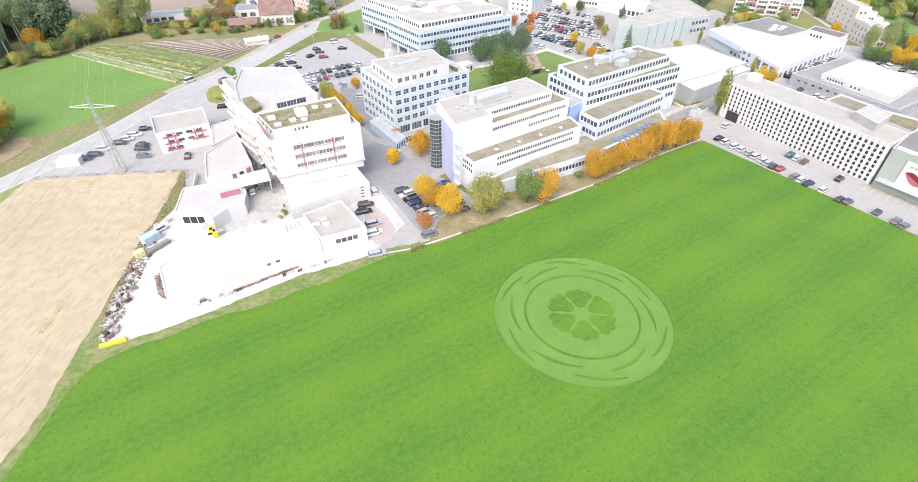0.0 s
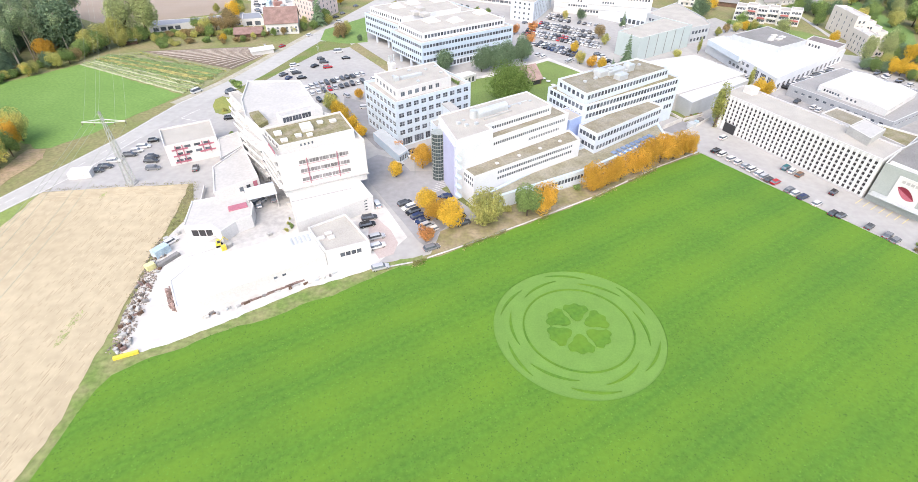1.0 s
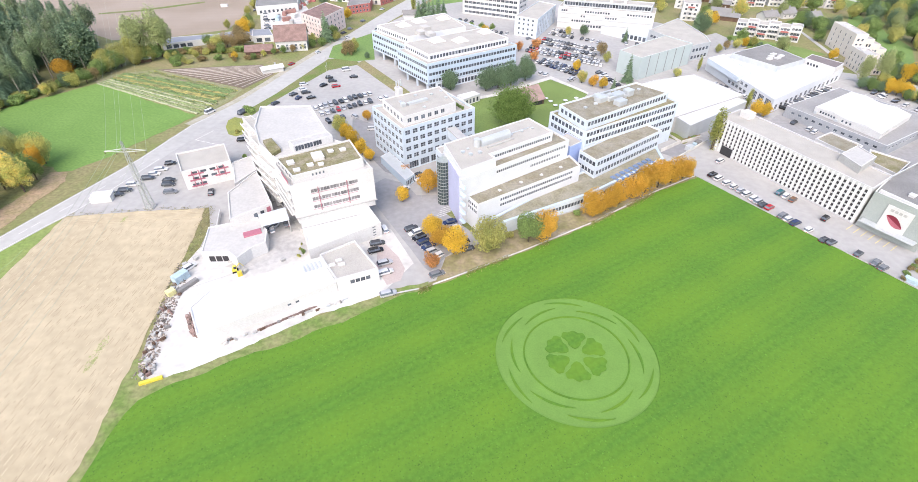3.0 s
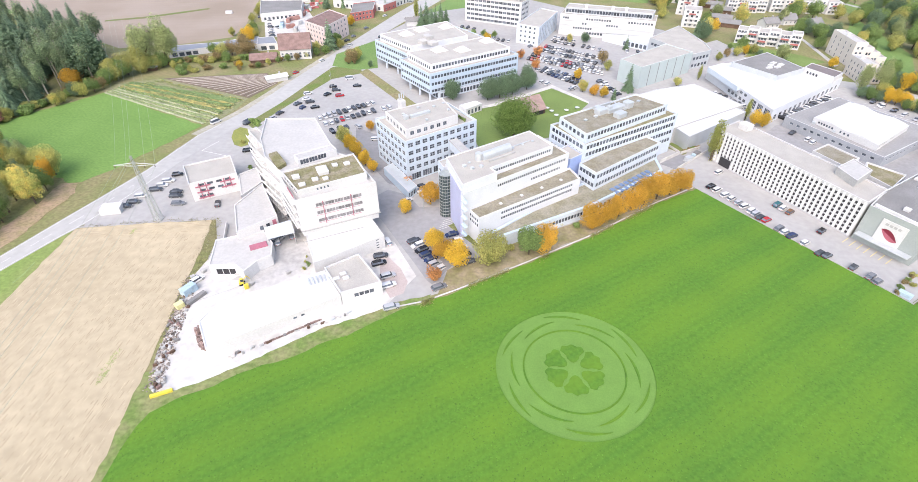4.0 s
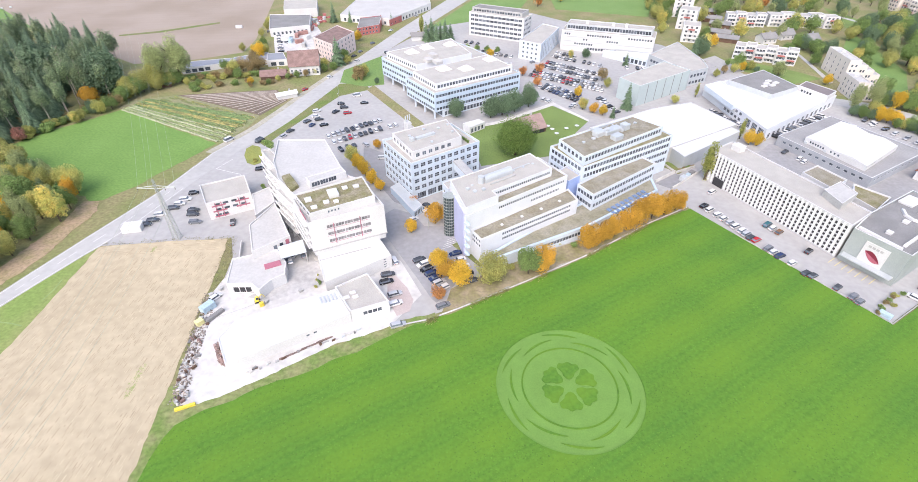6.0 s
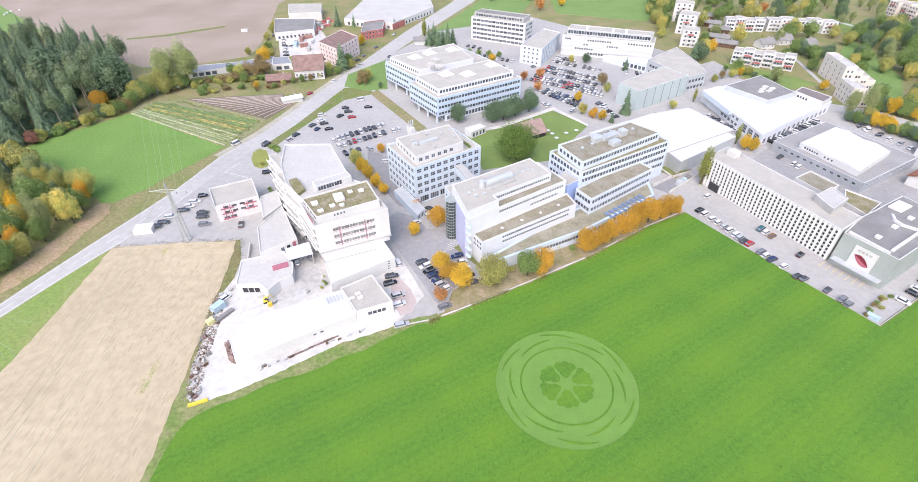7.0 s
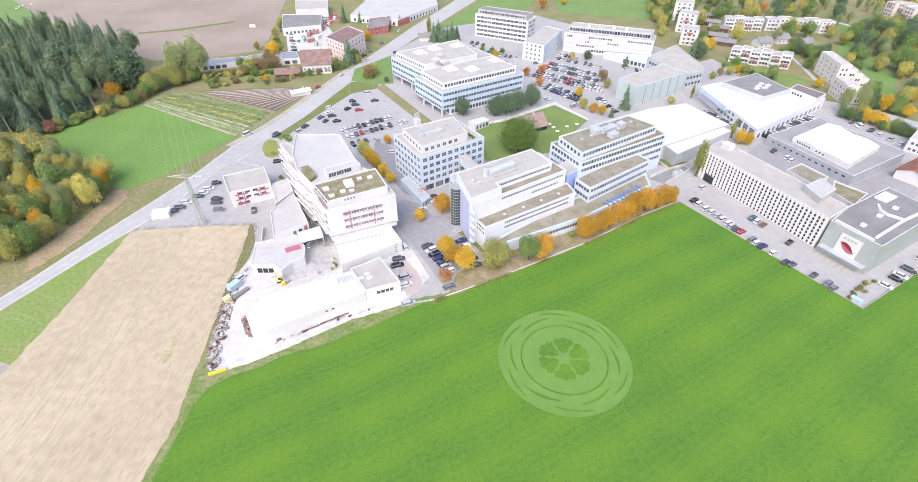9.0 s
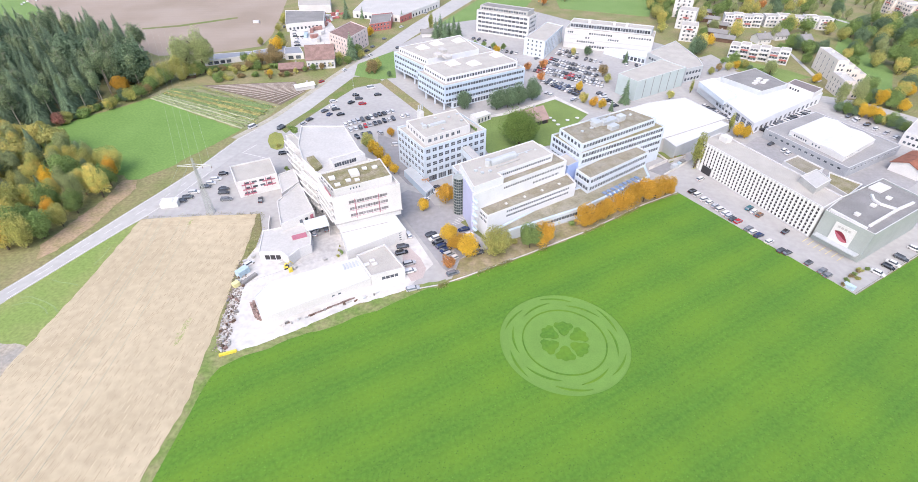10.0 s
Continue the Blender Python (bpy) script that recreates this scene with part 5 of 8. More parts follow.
# ---- houses and flats ----
def house(name, label, cx, cy, w, d, eaves, ridge, turn, wall, roof, rows=None, group=""):
    """A pitched-roof house, its ridge along the width, with overhanging eaves."""
    e = root(name, cx, cy, 0, label, "house", group, turn)
    f = Form()
    c = [(-w / 2, -d / 2), (w / 2, -d / 2), (w / 2, d / 2), (-w / 2, d / 2)]
    f.prism(c, 0, eaves)
    for x, s in ((-w / 2, -1), (w / 2, 1)):
        tri = [(x, -d / 2, eaves), (x, d / 2, eaves), (x, 0, ridge)]
        f.face(tri if s > 0 else tri[::-1])
    part("wall", f, wall, e)
    r = Form()
    k, g = 0.6, (ridge - eaves) / (d / 2)
    for s in (-1, 1):
        y, z = s * (d / 2 + k), eaves - k * g
        a, b = (-w / 2 - k, y, z), (w / 2 + k, y, z)
        t0, t1 = (-w / 2 - k, 0, ridge), (w / 2 + k, 0, ridge)
        up = lambda q: (q[0], q[1], q[2] + 0.22)
        quad = [a, b, t1, t0] if s < 0 else [b, a, t0, t1]
        r.face([up(q) for q in quad])
        r.face(quad[::-1])
        r.face([quad[0], quad[1], up(quad[1]), up(quad[0])])
        r.face([quad[1], quad[2], up(quad[2]), up(quad[1])])
        r.face([quad[3], quad[0], up(quad[0]), up(quad[3])])
    part("roof", r, roof, e)
    for side, count, z, ww, hh in rows or ():
        for i in range(count):
            x = -w / 2 + w * (i + 0.5) / count
            part("window", window_mesh(ww, hh, 2, 1), (), e, at=pose(x, -d / 2 - 0.03, z) if side == 0 else pose(w / 2 + 0.03, -d / 2 + d * (i + 0.5) / count, z, 0, 0, 90))
    part("chimney", Form().box(-0.4, -0.4, 0, 0.4, 0.4, 1.6).box(-0.5, -0.5, 1.6, 0.5, 0.5, 1.75), GREY, e, at=pose(w * 0.2, 0.8, ridge - 0.9))
    return e


house("farmhouse", "white farmhouse with a large brown tiled roof", -114.5, 307, 18, 18, 6.4, 13.0, 14, WHITE, TILE, [(0, 7, 1.2, 1.2, 1.5), (0, 7, 3.0, 1.2, 1.2), (1, 3, 1.4, 1.2, 1.4)])
barn = house("barn", "weathered wooden barn with a pinkish brown roof", 21.5, 225.8, 16, 12, 2.8, 7.4, 33, WOOD, stuff("faded_roof_tiles", (0.37, 0.265, 0.235), 0.85, 0.2, 0.4, 4))
# flat near-black plate before the solid wall, painted shade of the barn's inside
part("barn_opening", Form().box(-5.5, -6.1, 0.2, 7.0, -6.02, 2.3), DARK, barn, "dark panel standing in for the shaded open barn front")
house("garden_hut", "small pale garden hut by the road", -112.5, 263.0, 11, 5, 2.4, 3.4, 33, WHITE, WHITEROOF)
house("field_hut", "small weathered field hut with a tin roof", (-192.1, 275.9)[0], (-192.1, 275.9)[1], 9, 4, 2.2, 3.0, 25, WOOD, METAL)
house("side_house", "white house with a red tiled roof", 20.0, 430.0, 14, 10, 5, 8.5, 10, WHITE, TERRA, [(0, 4, 2.0, 1.2, 1.4)])
house("red_roofed_house", "house with a red tiled roof among trees", (166.8, 484.8)[0], (166.8, 484.8)[1] + 40, 14, 10, 5, 9, 40, BEIGE, TERRA, [(0, 4, 2.0, 1.2, 1.4)])
house("brick_roofed_hall", "hall with a terracotta roof", (188.3, 187.4)[0] + 6, (188.3, 187.4)[1], 20, 12, 4, 6.5, 35, WHITE, TERRA)
SHEET = stuff("blue_grey_sheet", (0.27, 0.29, 0.33), 0.9, 0.1, 0.2, 2)
block("nursery_shed", "long open-sided nursery shed with a blue-grey roof", "shed", [(-191.2, 297.4), (-166.2, 310.9), (-167.5, 320.0), (-195.8, 310.4)], 3.6, WHITE, SHEET, {0: [row(0.3, 2.2, 0.05, 0.6, 4, 3.0)]}, 0.15)
block("nursery_shed", "second nursery shed with a grey roof", "shed", [(-163.7, 309.9), (-143.2, 317.4), (-148.1, 333.1), (-167.2, 321.3)], 3.6, WHITE, SHEET, {0: [row(0.3, 2.0, 0.05, 0.95, 6, 2.2)]}, 0.15)
block("open_store", "white open-fronted store with a grey roof", "shed", [(-142.0, 313.9), (-130.0, 317.2), (-137.3, 331.3), (-147.1, 327.9)], 4.2, WHITE, SHEET, {0: [row(0.3, 2.4, 0.1, 0.9, 2, 3.4)]}, 0.15)
house("old_shed", "old brown-roofed shed beside the farmhouse", (-131.1, 295.1)[0], (-131.1, 295.1)[1], 15, 8, 2.2, 4.6, 14, WOOD, TILE)
block("pink_house", "tall pink and grey apartment house", "building", [(-117.0, 338.0), (-99.8, 322.0), (-92.0, 352.0), (-108.0, 368.0)], 12.5, PINK, TILE, {0: [row(z, 1.5, 0.05, 0.95, 6, 1.3, 1, 2) for z in (1.0, 4.0, 7.0, 9.8)], 1: [row(z, 1.5, 0.05, 0.95, 6, 1.3, 1, 2) for z in (1.0, 4.0, 7.0, 9.8)]})
block("small_works", "white workshop with a grey roof", "building", [(-164.5, 381.2), (-137.2, 393.5), (-145.7, 426.5), (-179.6, 423.9)], 6.0, WHITE, GRAVEL_DARK, {0: [row(1, 2, 0.05, 0.95, 9, 1.6)]})
block("large_white_works", "long white works hall beside the road", "building", [(-122.0, 428.6), (-78.4, 416.5), (-50.6, 472.4), (-60.0, 520.0), (-120.0, 500.0)], 5.5, WHITE, PALEROOF, {0: [row(0.6, 2.4, 0.05, 0.95, 10, 2.0)], 1: [row(0.6, 2.4, 0.05, 0.95, 12, 2.0)]}, 0.3)
block("red_shop", "red two-storey shop beside the road", "building", [(-98.1, 385.5), (-83.2, 396.6), (-86.2, 424.8), (-102.6, 416.1)], 6.0, BRICKRED, GRAVEL_DARK, {0: [row(z, 1.4, 0.05, 0.95, 6, 1.4) for z in (0.8, 3.6)]})
block("red_shop", "red kiosk by the road", "building", [(-78.4, 414.3), (-70.8, 429.7), (-72.5, 449.3), (-81.0, 436.7)], 5.0, BRICKRED, GRAVEL_DARK, {0: [row(1, 1.4, 0.05, 0.95, 3, 1.4)]})
block("white_works_back", "white hall at the far works", "building", [(-172.1, 436.7), (-145.2, 442.9), (-153.7, 473.5), (-183.5, 471.2)], 7.0, WHITE, GRAVEL, None, 0.3)


def terrace_flats(name, label, a, b, depth, storeys, bays, wall=WHITE, roof=GRAVEL):
    """A row of stepped flats: each bay set back from its neighbour, with dark loggias and red awnings."""
    a, b = Vector(a), Vector(b)
    e = (b - a).normalized()
    n = Vector((-e.y, e.x))
    x, y = (a + b) / 2
    r = root(name, x, y, 0, label, "apartment building", "flats on the slope")
    for i in range(bays):
        p, q = a.lerp(b, i / bays), a.lerp(b, (i + 1) / bays)
        step = n * (2.5 * (i % 2))
        h = 2.9 * storeys + (0.8 if i % 2 else 0)
        poly = [tuple(p + step), tuple(q + step - e * 0.05), tuple(q + n * depth - e * 0.05), tuple(p + n * depth)]
        rows = [row(0.9 + 2.9 * s, 1.5, 0.08, 0.92, 3, 1.5, 2, 1) for s in range(storeys)]
        tier(r, poly, 0, h, wall, roof, {0: rows, 3: [row(0.9 + 2.9 * s, 1.5, 0.1, 0.9, 4, 0.9) for s in range(storeys)] if i == 0 else [], 1: [row(0.9 + 2.9 * s, 1.5, 0.1, 0.9, 4, 0.9) for s in range(storeys)] if i == bays - 1 else []}, 0.35)
        for s in range(1, storeys):
            m = (p + q) / 2 + step
            part("balcony", Form().box(-2.2, -1.5, 0, 2.2, -0.02, 0.18).box(-2.2, -1.5, 0.18, 2.2, -1.38, 1.0), BRICKRED if (i + s) % 3 == 0 else wall, r, "balcony with a solid front", at=pose(m.x - x, m.y - y, 2.9 * s, 0, 0, math.degrees(math.atan2(e.y, e.x))))
    return r


terrace_flats("terrace_flats", "white terrace of stepped flats with red awnings", (166.2, 344.1), (199.4, 327.3), 11, 3, 6)
terrace_flats("terrace_flats", "white terrace of flats on the slope", (192.0, 427.8), (220.2, 421.3), 11, 3, 4)
terrace_flats("terrace_flats", "white terrace of flats with grey roofs", (224.8, 426.8), (275.3, 420.4), 11, 3, 5)


def stepped_flats(a, b, top, falls):
    """A tall narrow end wall with slit windows, and terraces falling away behind it."""
    a, b = Vector(a), Vector(b)
    e = (b - a).normalized()
    n = Vector((-e.y, e.x))
    r = root("stepped_flats", *((a + b) / 2), 0, "pale pink stepped apartment block with terraces", "apartment building", "flats on the slope")
    o = (a + b) / 2
    d, h = 0.0, top
    for k in range(falls + 1):
        wide = 6.5 if k == 0 else 4.4
        side = n * d
        p, q = a + side, b + side
        poly = [tuple(p), tuple(q), tuple(q + n * (wide - 0.05)), tuple(p + n * (wide - 0.05))]
        slits = [row(0.8 + 2.9 * s, 1.7, 0.06, 0.94, 4, 1.0) for s in range(int(h / 2.9))]
        tier(r, poly, 0, h, BEIGE, PALEROOF, {0: slits if k == 0 else [], 1: [row(0.8 + 2.9 * s, 1.5, 0.15, 0.85, 2, 1.2) for s in range(int(h / 2.9))], 2: [row(h - 2.2, 1.7, 0.06, 0.94, 4, 2.2)]}, 0.5)
        for s in (0.18, 0.5, 0.82):
            c = a.lerp(b, s) + n * (d + wide) - o
            part("terrace_wall", Form().box(-1.9, -0.1, 0, 1.9, 0.1, 0.9), BRICKRED if (k + int(10 * s)) % 3 == 0 else WHITE, r, at=pose(c.x, c.y, h - 2.9 if k else h - 3.2, 0, 0, math.degrees(math.atan2(e.y, e.x))))
        unit(r, *(a.lerp(b, 0.4) + n * (d + wide * 0.5)), h - 0.5, 2.0, 1.6, 1.4, 30, WHITE, "roof_house")
        d += wide
        h -= 2.6
    return r


stepped_flats((216.2, 327.4), (214.3, 300.5), 13.5, 3)
stepped_flats((206.1, 289.2), (204.8, 272.8), 10.5, 3)
terrace_flats("tall_flats", "white apartment block with red balconies stepping uphill", (143.0, 382.0), (154.1, 378.4), 14, 4, 1)
terrace_flats("tall_flats", "white apartment block with red balconies stepping uphill", (149.6, 417.7), (162.0, 411.8), 14, 5, 1)
terrace_flats("tall_flats", "white apartment block with red balconies stepping uphill", (157.2, 455.0), (171.5, 450.2), 14, 5, 1)
terrace_flats("far_flats", "pale block of flats far up the slope", (353.8, 488.5), (361.3, 449.7), 14, 4, 4, BEIGE)
for x, y in ((205.0, 383.7), (234.9, 383.0), (222.4, 394.0)):
    house("small_house", "small white house with a grey roof among gardens", x, y, 11, 9, 3.6, 6.6, 15, WHITE, GRAVEL_DARK, [(0, 3, 1.2, 1.2, 1.3)], "houses on the slope")
for x, y in ((185.6, 441.9), (186.4, 423.9), (177.4, 400.0), (177.5, 384.6), (191.3, 465.6)):
    house("small_house", "dark timber house with a low roof", x, y, 15, 9, 3.0, 4.6, -25, WOOD, GRAVEL_DARK, None, "dark timber houses")


# ---- small things on the lawn and far fields ----
for x, y in ((34.9, 226.7), (36.6, 221.9), (33.0, 230.2), (42.1, 227.9), (47.7, 231.2)):
    e = root("garden_table", x, y, 0.09, "pale round garden table on the lawn", "table", "garden tables")
    part("table_top", Form().tube((0, 0, 0.68), (0, 0, 0.75), 1.1, 1.1, 16), ICE, e)
    part("table_leg", Form().tube((0, 0, 0), (0, 0, 0.68), 0.12, 0.08, 8), METAL, e)
for x, y in ((-441.9, 452.8), (-442.1, 457.5), (-437.9, 462.6), (-438.9, 446.1)):
    tagged(part("wrapped_bale", Form().tube((-0.8, 0, 0.75), (0.8, 0, 0.75), 0.75, 0.75, 14), WHITE, at=pose(x, y, 0.05, 0, 0, 30)), "white wrapped hay bale on the far pasture", "bale", "wrapped bales")


# ---- trees ----
rng = np.random.default_rng(7)


def leaves(name, centres, normals, size, mat, bend=0.35):
    """One mesh of many small leaf clumps: bent quads about the given centres."""
    n = len(centres)
    a = np.cross(normals, rng.normal(size=(n, 3)))
    a /= np.linalg.norm(a, axis=1)[:, None] + 1e-9
    b = np.cross(normals, a)
    s = size * rng.uniform(0.6, 1.3, n)[:, None]
    mid = centres + normals * s * bend
    v = np.stack([centres - a * s * 0.5, mid - b * s * 0.4, centres + a * s * 0.5, mid + b * s * 0.4], 1).reshape(-1, 3)
    me = bpy.data.meshes.new(name)
    me.from_pydata(v.tolist(), [], np.arange(4 * n).reshape(-1, 4).tolist())
    me.materials.append(mat)
    return me


def lobed(n, r, h, z, lobes, squash=1.0):
    """Points on the skins of lobes strewn through an uneven crown, and the ways they face."""
    c = rng.normal(size=(lobes, 3))
    c /= np.linalg.norm(c, axis=1)[:, None]
    c *= rng.uniform(0.35, 0.72, (lobes, 1))
    size = rng.uniform(0.30, 0.52, lobes)
    pick = rng.integers(0, lobes, n)
    d = rng.normal(size=(n, 3))
    d /= np.linalg.norm(d, axis=1)[:, None]
    p = c[pick] + d * (size[pick] * rng.uniform(0.72, 1.06, n))[:, None]
    nrm = d + np.array([0, 0, 0.7]) + p * 0.5 + rng.normal(size=(n, 3)) * 0.28
    nrm /= np.linalg.norm(nrm, axis=1)[:, None]
    p *= np.array([r, r, h / 2])
    p[:, 2] += z
    return p, nrm


def limbs(height, radius, spread, base, n=5):
    f = Form()
    f.tube((0, 0, -0.2), (0.1, 0.05, height * 0.45), radius, radius * 0.7, 9)
    f.tube((0.1, 0.05, height * 0.45), (0.0, 0.1, height * 0.85), radius * 0.7, radius * 0.2, 7)
    for i in range(n):
        w = 2 * math.pi * i / n + random.uniform(-0.4, 0.4)
        z = base + (height * 0.75 - base) * random.uniform(0.1, 0.7)
        f.tube((0.05, 0.05, z), (spread * 0.7 * math.cos(w), spread * 0.7 * math.sin(w), z + height * 0.2), radius * 0.45, radius * 0.12, 6)
    return f


TREES = {}


def broadleaf(colour, label, height=9.0, r=3.4, n=1500, leaf=0.55, name="tree", bark=None, lobes=22):
    e = root(name, 0, 0, -500, label, "tree")
    part("trunk", limbs(height, 0.05 * height * 0.5, r, height * 0.2), bark or BARK, e)
    p, nrm = lobed(n, r, height * 0.92, height * 0.54, lobes)
    part("crown", leaves("crown", p, nrm, leaf, LEAF[colour]), (), e)
    return e


def conifer(colour, label, height=20.0, r=3.4, levels=26, name="spruce"):
    e = root(name, 0, 0, -500, label, "tree")
    part("trunk", Form().tube((0, 0, -0.2), (0, 0, height * 0.97), height * 0.014, 0.04, 8), BARK, e)
    f = Form()
    for k in range(levels):
        s = k / (levels - 1)
        z = height * (0.10 + 0.90 * min(1.0, s + random.uniform(-0.012, 0.012)))
        reach = r * (1 - s) ** 0.85 + 0.25
        m = max(6, int(23 * (1 - s) + 7))
        for i in range(m):
            w = 2 * math.pi * (i + 0.5 * (k % 2)) / m + random.uniform(-0.2, 0.2)
            q = reach * random.uniform(0.5, 1.2)
            wide = q * 0.14 + 0.1
            d, t = Vector((math.cos(w), math.sin(w), 0)), Vector((-math.sin(w), math.cos(w), 0))
            drop = q * random.uniform(0.28, 0.5)
            a, b = Vector((0, 0, z)), d * q + Vector((0, 0, z - drop))
            c = d * q * 0.6 + Vector((0, 0, z - drop * 0.35))
            f.face([a, c - t * wide - Vector((0, 0, 0.25 * wide)), b, c])
            f.face([a, c, b, c + t * wide - Vector((0, 0, 0.25 * wide))])
    part("crown", f, LEAF[colour], e)
    return e


def pine(label, height=22.0):
    """A tall bare-stemmed pine with a ragged crown high up."""
    e = root("pine", 0, 0, -500, label, "tree")
    f = Form().tube((0, 0, -0.2), (0.3, 0, height * 0.95), height * 0.013, 0.06, 8)
    for i in range(9):
        w, z = i * 2.4, height * (0.5 + 0.05 * i)
        f.tube((0.2, 0, z), (2.2 * math.cos(w), 2.2 * math.sin(w), z + 1.2), 0.09, 0.03, 5)
    part("trunk", f, BIRCH, e)
    p, nrm = lobed(1100, 3.6, height * 0.6, height * 0.68, 20)
    part("crown", leaves("crown", p, nrm, 0.7, LEAF["pine"]), (), e)
    return e


def bush(colour, label, r=1.5, h=2.0, n=500):
    e = root("bush", 0, 0, -500, label, "bush")
    part("stems", limbs(h * 0.8, 0.06, r * 0.6, 0.2, 6), BARK, e)
    p, nrm = lobed(n, r, h, h * 0.5, 9)
    p[:, 2] = np.abs(p[:, 2])
    part("foliage", leaves("foliage", p, nrm, 0.38, LEAF[colour]), (), e)
    return e


TREES.update({
    "orange": [broadleaf("orange", "orange autumn street tree beside the green field", 8.5, 3.6, 4600, 0.36, lobes=19) for _ in range(3)],
    "yellow": [broadleaf("yellow", "bright yellow autumn tree beside parked cars", 7.5, 3.1, 3000, 0.4, lobes=20) for _ in range(2)],
    "rust": [broadleaf("rust", "small red-orange autumn tree beside parked cars", 5.0, 2.0, 800, 0.42)],
    "olive": [broadleaf("olive", "broad yellowing green tree in full leaf", 9.0, 4.2, 3800, 0.44, lobes=26) for _ in range(2)],
    "green": [broadleaf("green", "leafy green tree standing on grass", 9.0, 4.0, 3600, 0.44, lobes=26) for _ in range(2)],
    "dark": [broadleaf("dark", "dense dark green tree standing on grass", 9.0, 3.8, 4200, 0.44, lobes=40) for _ in range(2)],
    "mixed": [broadleaf("mixed", "tall tree with turning green and yellow leaves", 13.0, 5.0, 4400, 0.5, lobes=22) for _ in range(3)],
    "brown": [broadleaf("brown", "brownish autumn tree with thinning leaves", 10.0, 4.2, 1500, 0.6) for _ in range(2)],
    "tall": [broadleaf("soft", "very tall soft green tree beside the garden", 20.0, 5.4, 5200, 0.6, lobes=22) for _ in range(2)],
    "lime": [broadleaf("lime", "large round green tree on the lawn", 17.0, 9.0, 14000, 0.55, lobes=70)],
    "poplar": [broadleaf("pale", "slender upright pale green poplar", 15.0, 2.1, 2600, 0.42, lobes=30)],
    "spruce": [conifer("conifer", "dark green spruce in the wood", 22.0 + 2 * i, 4.2 + 0.3 * i, 50) for i in range(3)],
    "fir": [conifer("dark", "single green fir tree", 13.0, 3.0, 20)],
    "pine": [pine("tall bare-stemmed pine in the wood", 22.0 + 1.5 * i) for i in range(2)],
    "crimson": [broadleaf("crimson", "low crimson shrub tree at the wood edge", 5.5, 2.6, 800, 0.5)],
    "bush": [bush("green", "small green bush on rough grass"), bush("olive", "small yellowing bush on rough grass"), bush("brown", "small brown bush on rough grass")],
})


def plant(kind, p, height=None, wide=1.0, group="", label=""):
    """Sets a copy of a tree on the ground at the given height."""
    first = random.choice(TREES[kind])
    base = {"orange": 8.5, "yellow": 7.5, "rust": 5.0, "mixed": 13.0, "brown": 10.0, "poplar": 15.0, "tall": 20.0, "lime": 17.0, "fir": 13.0, "spruce": 24.0, "pine": 23.0, "crimson": 5.5, "bush": 2.0}.get(kind, 9.0)
    s = (height or base * random.uniform(0.9, 1.12)) / base
    w = s * wide * random.uniform(0.92, 1.1)
    m = Matrix.LocRotScale((p[0], p[1], 0), Euler((0, 0, random.uniform(0, 6.28))), (w, w, s))
    return tagged(copy_thing(first, m), label, group=group)


for p in ((38.6, 132.4), (43.8, 135.7), (49.0, 139.5), (54.3, 143.6), (59.6, 147.6), (65.0, 151.2), (70.6, 154.6), (75.6, 157.6)):
    plant("orange", p, random.uniform(9.6, 11.6), random.uniform(0.78, 0.92), group="orange trees along the field")
plant("yellow", (-12.4, 119.3), 8.2)
plant("yellow", (-5.5, 110.7), 10.0)
plant("orange", (-9.3, 114.6), 8.6)
plant("rust", (-11.7, 104.3), 6.0)
plant("olive", (4.6, 113.0), 11.0)
plant("green", (16.9, 117.7), 11.0)
plant("orange", (21.1, 119.6), 11.0, label="orange tree beside the blue podium")
plant("orange", (-16.2, 144.3), 9.0, label="orange tree in the car park")
plant("yellow", (-24.4, 138.1), 6.0)
plant("rust", (-25.7, 156.7), 4.4)
for p, h in (((-58.3, 190.9), 7.5), ((-54.0, 184.2), 7.0), ((-49.5, 177.9), 7.0), ((-44.9, 170.9), 7.0), ((-40.9, 166.1), 6.0)):
    plant("olive" if h > 7.2 else "yellow", p, h, group="yellow trees along the car park")
plant("orange", (-48.7, 202.6), 5.0, label="small orange tree in the car park")
plant("lime", (15.4, 199.7), 17.5)
TREES["green"].append(TREES["green"][0])
for p, h in (((-13.9, 240.4), 11.0), ((3.9, 240.2), 12.5), ((10.1, 243.8), 12.0), ((16.7, 248.3), 12.5), ((24.6, 255.5), 13.0), ((-50.3, 288.3), 5.0), ((-65.1, 287.2), 4.0)):
    plant("dark", p, h, group="dark trees beside the blue office")
plant("brown", (71.5, 297.2), 9.0)
plant("olive", (72.8, 287.2), 6.0)
for p, k in (((53.7, 253.4), "mixed"), ((58.6, 248.9), "orange"), ((63.0, 246.0), "yellow"), ((34.2, 309.5), "rust"), ((23.6, 304.3), "rust"), ((31.6, 286.2), "rust"), ((53.3, 271.6), "yellow"), ((57.9, 339.8), "mixed"), ((68.3, 340.6), "dark"), ((3.1, 338.3), "yellow")):
    plant(k, p, random.uniform(6.0, 8.0), label="small autumn tree in the car park")
plant("fir", (77.3, 255.1), 15.0)
plant("fir", (67.7, 243.2), 7.0)
plant("fir", (91.9, 326.4), 9.0)
plant("fir", (139.5, 342.1), 17.0)
plant("dark", (146.4, 349.0), 13.0)
plant("poplar", (94.8, 181.6), 18.5, 1.3)
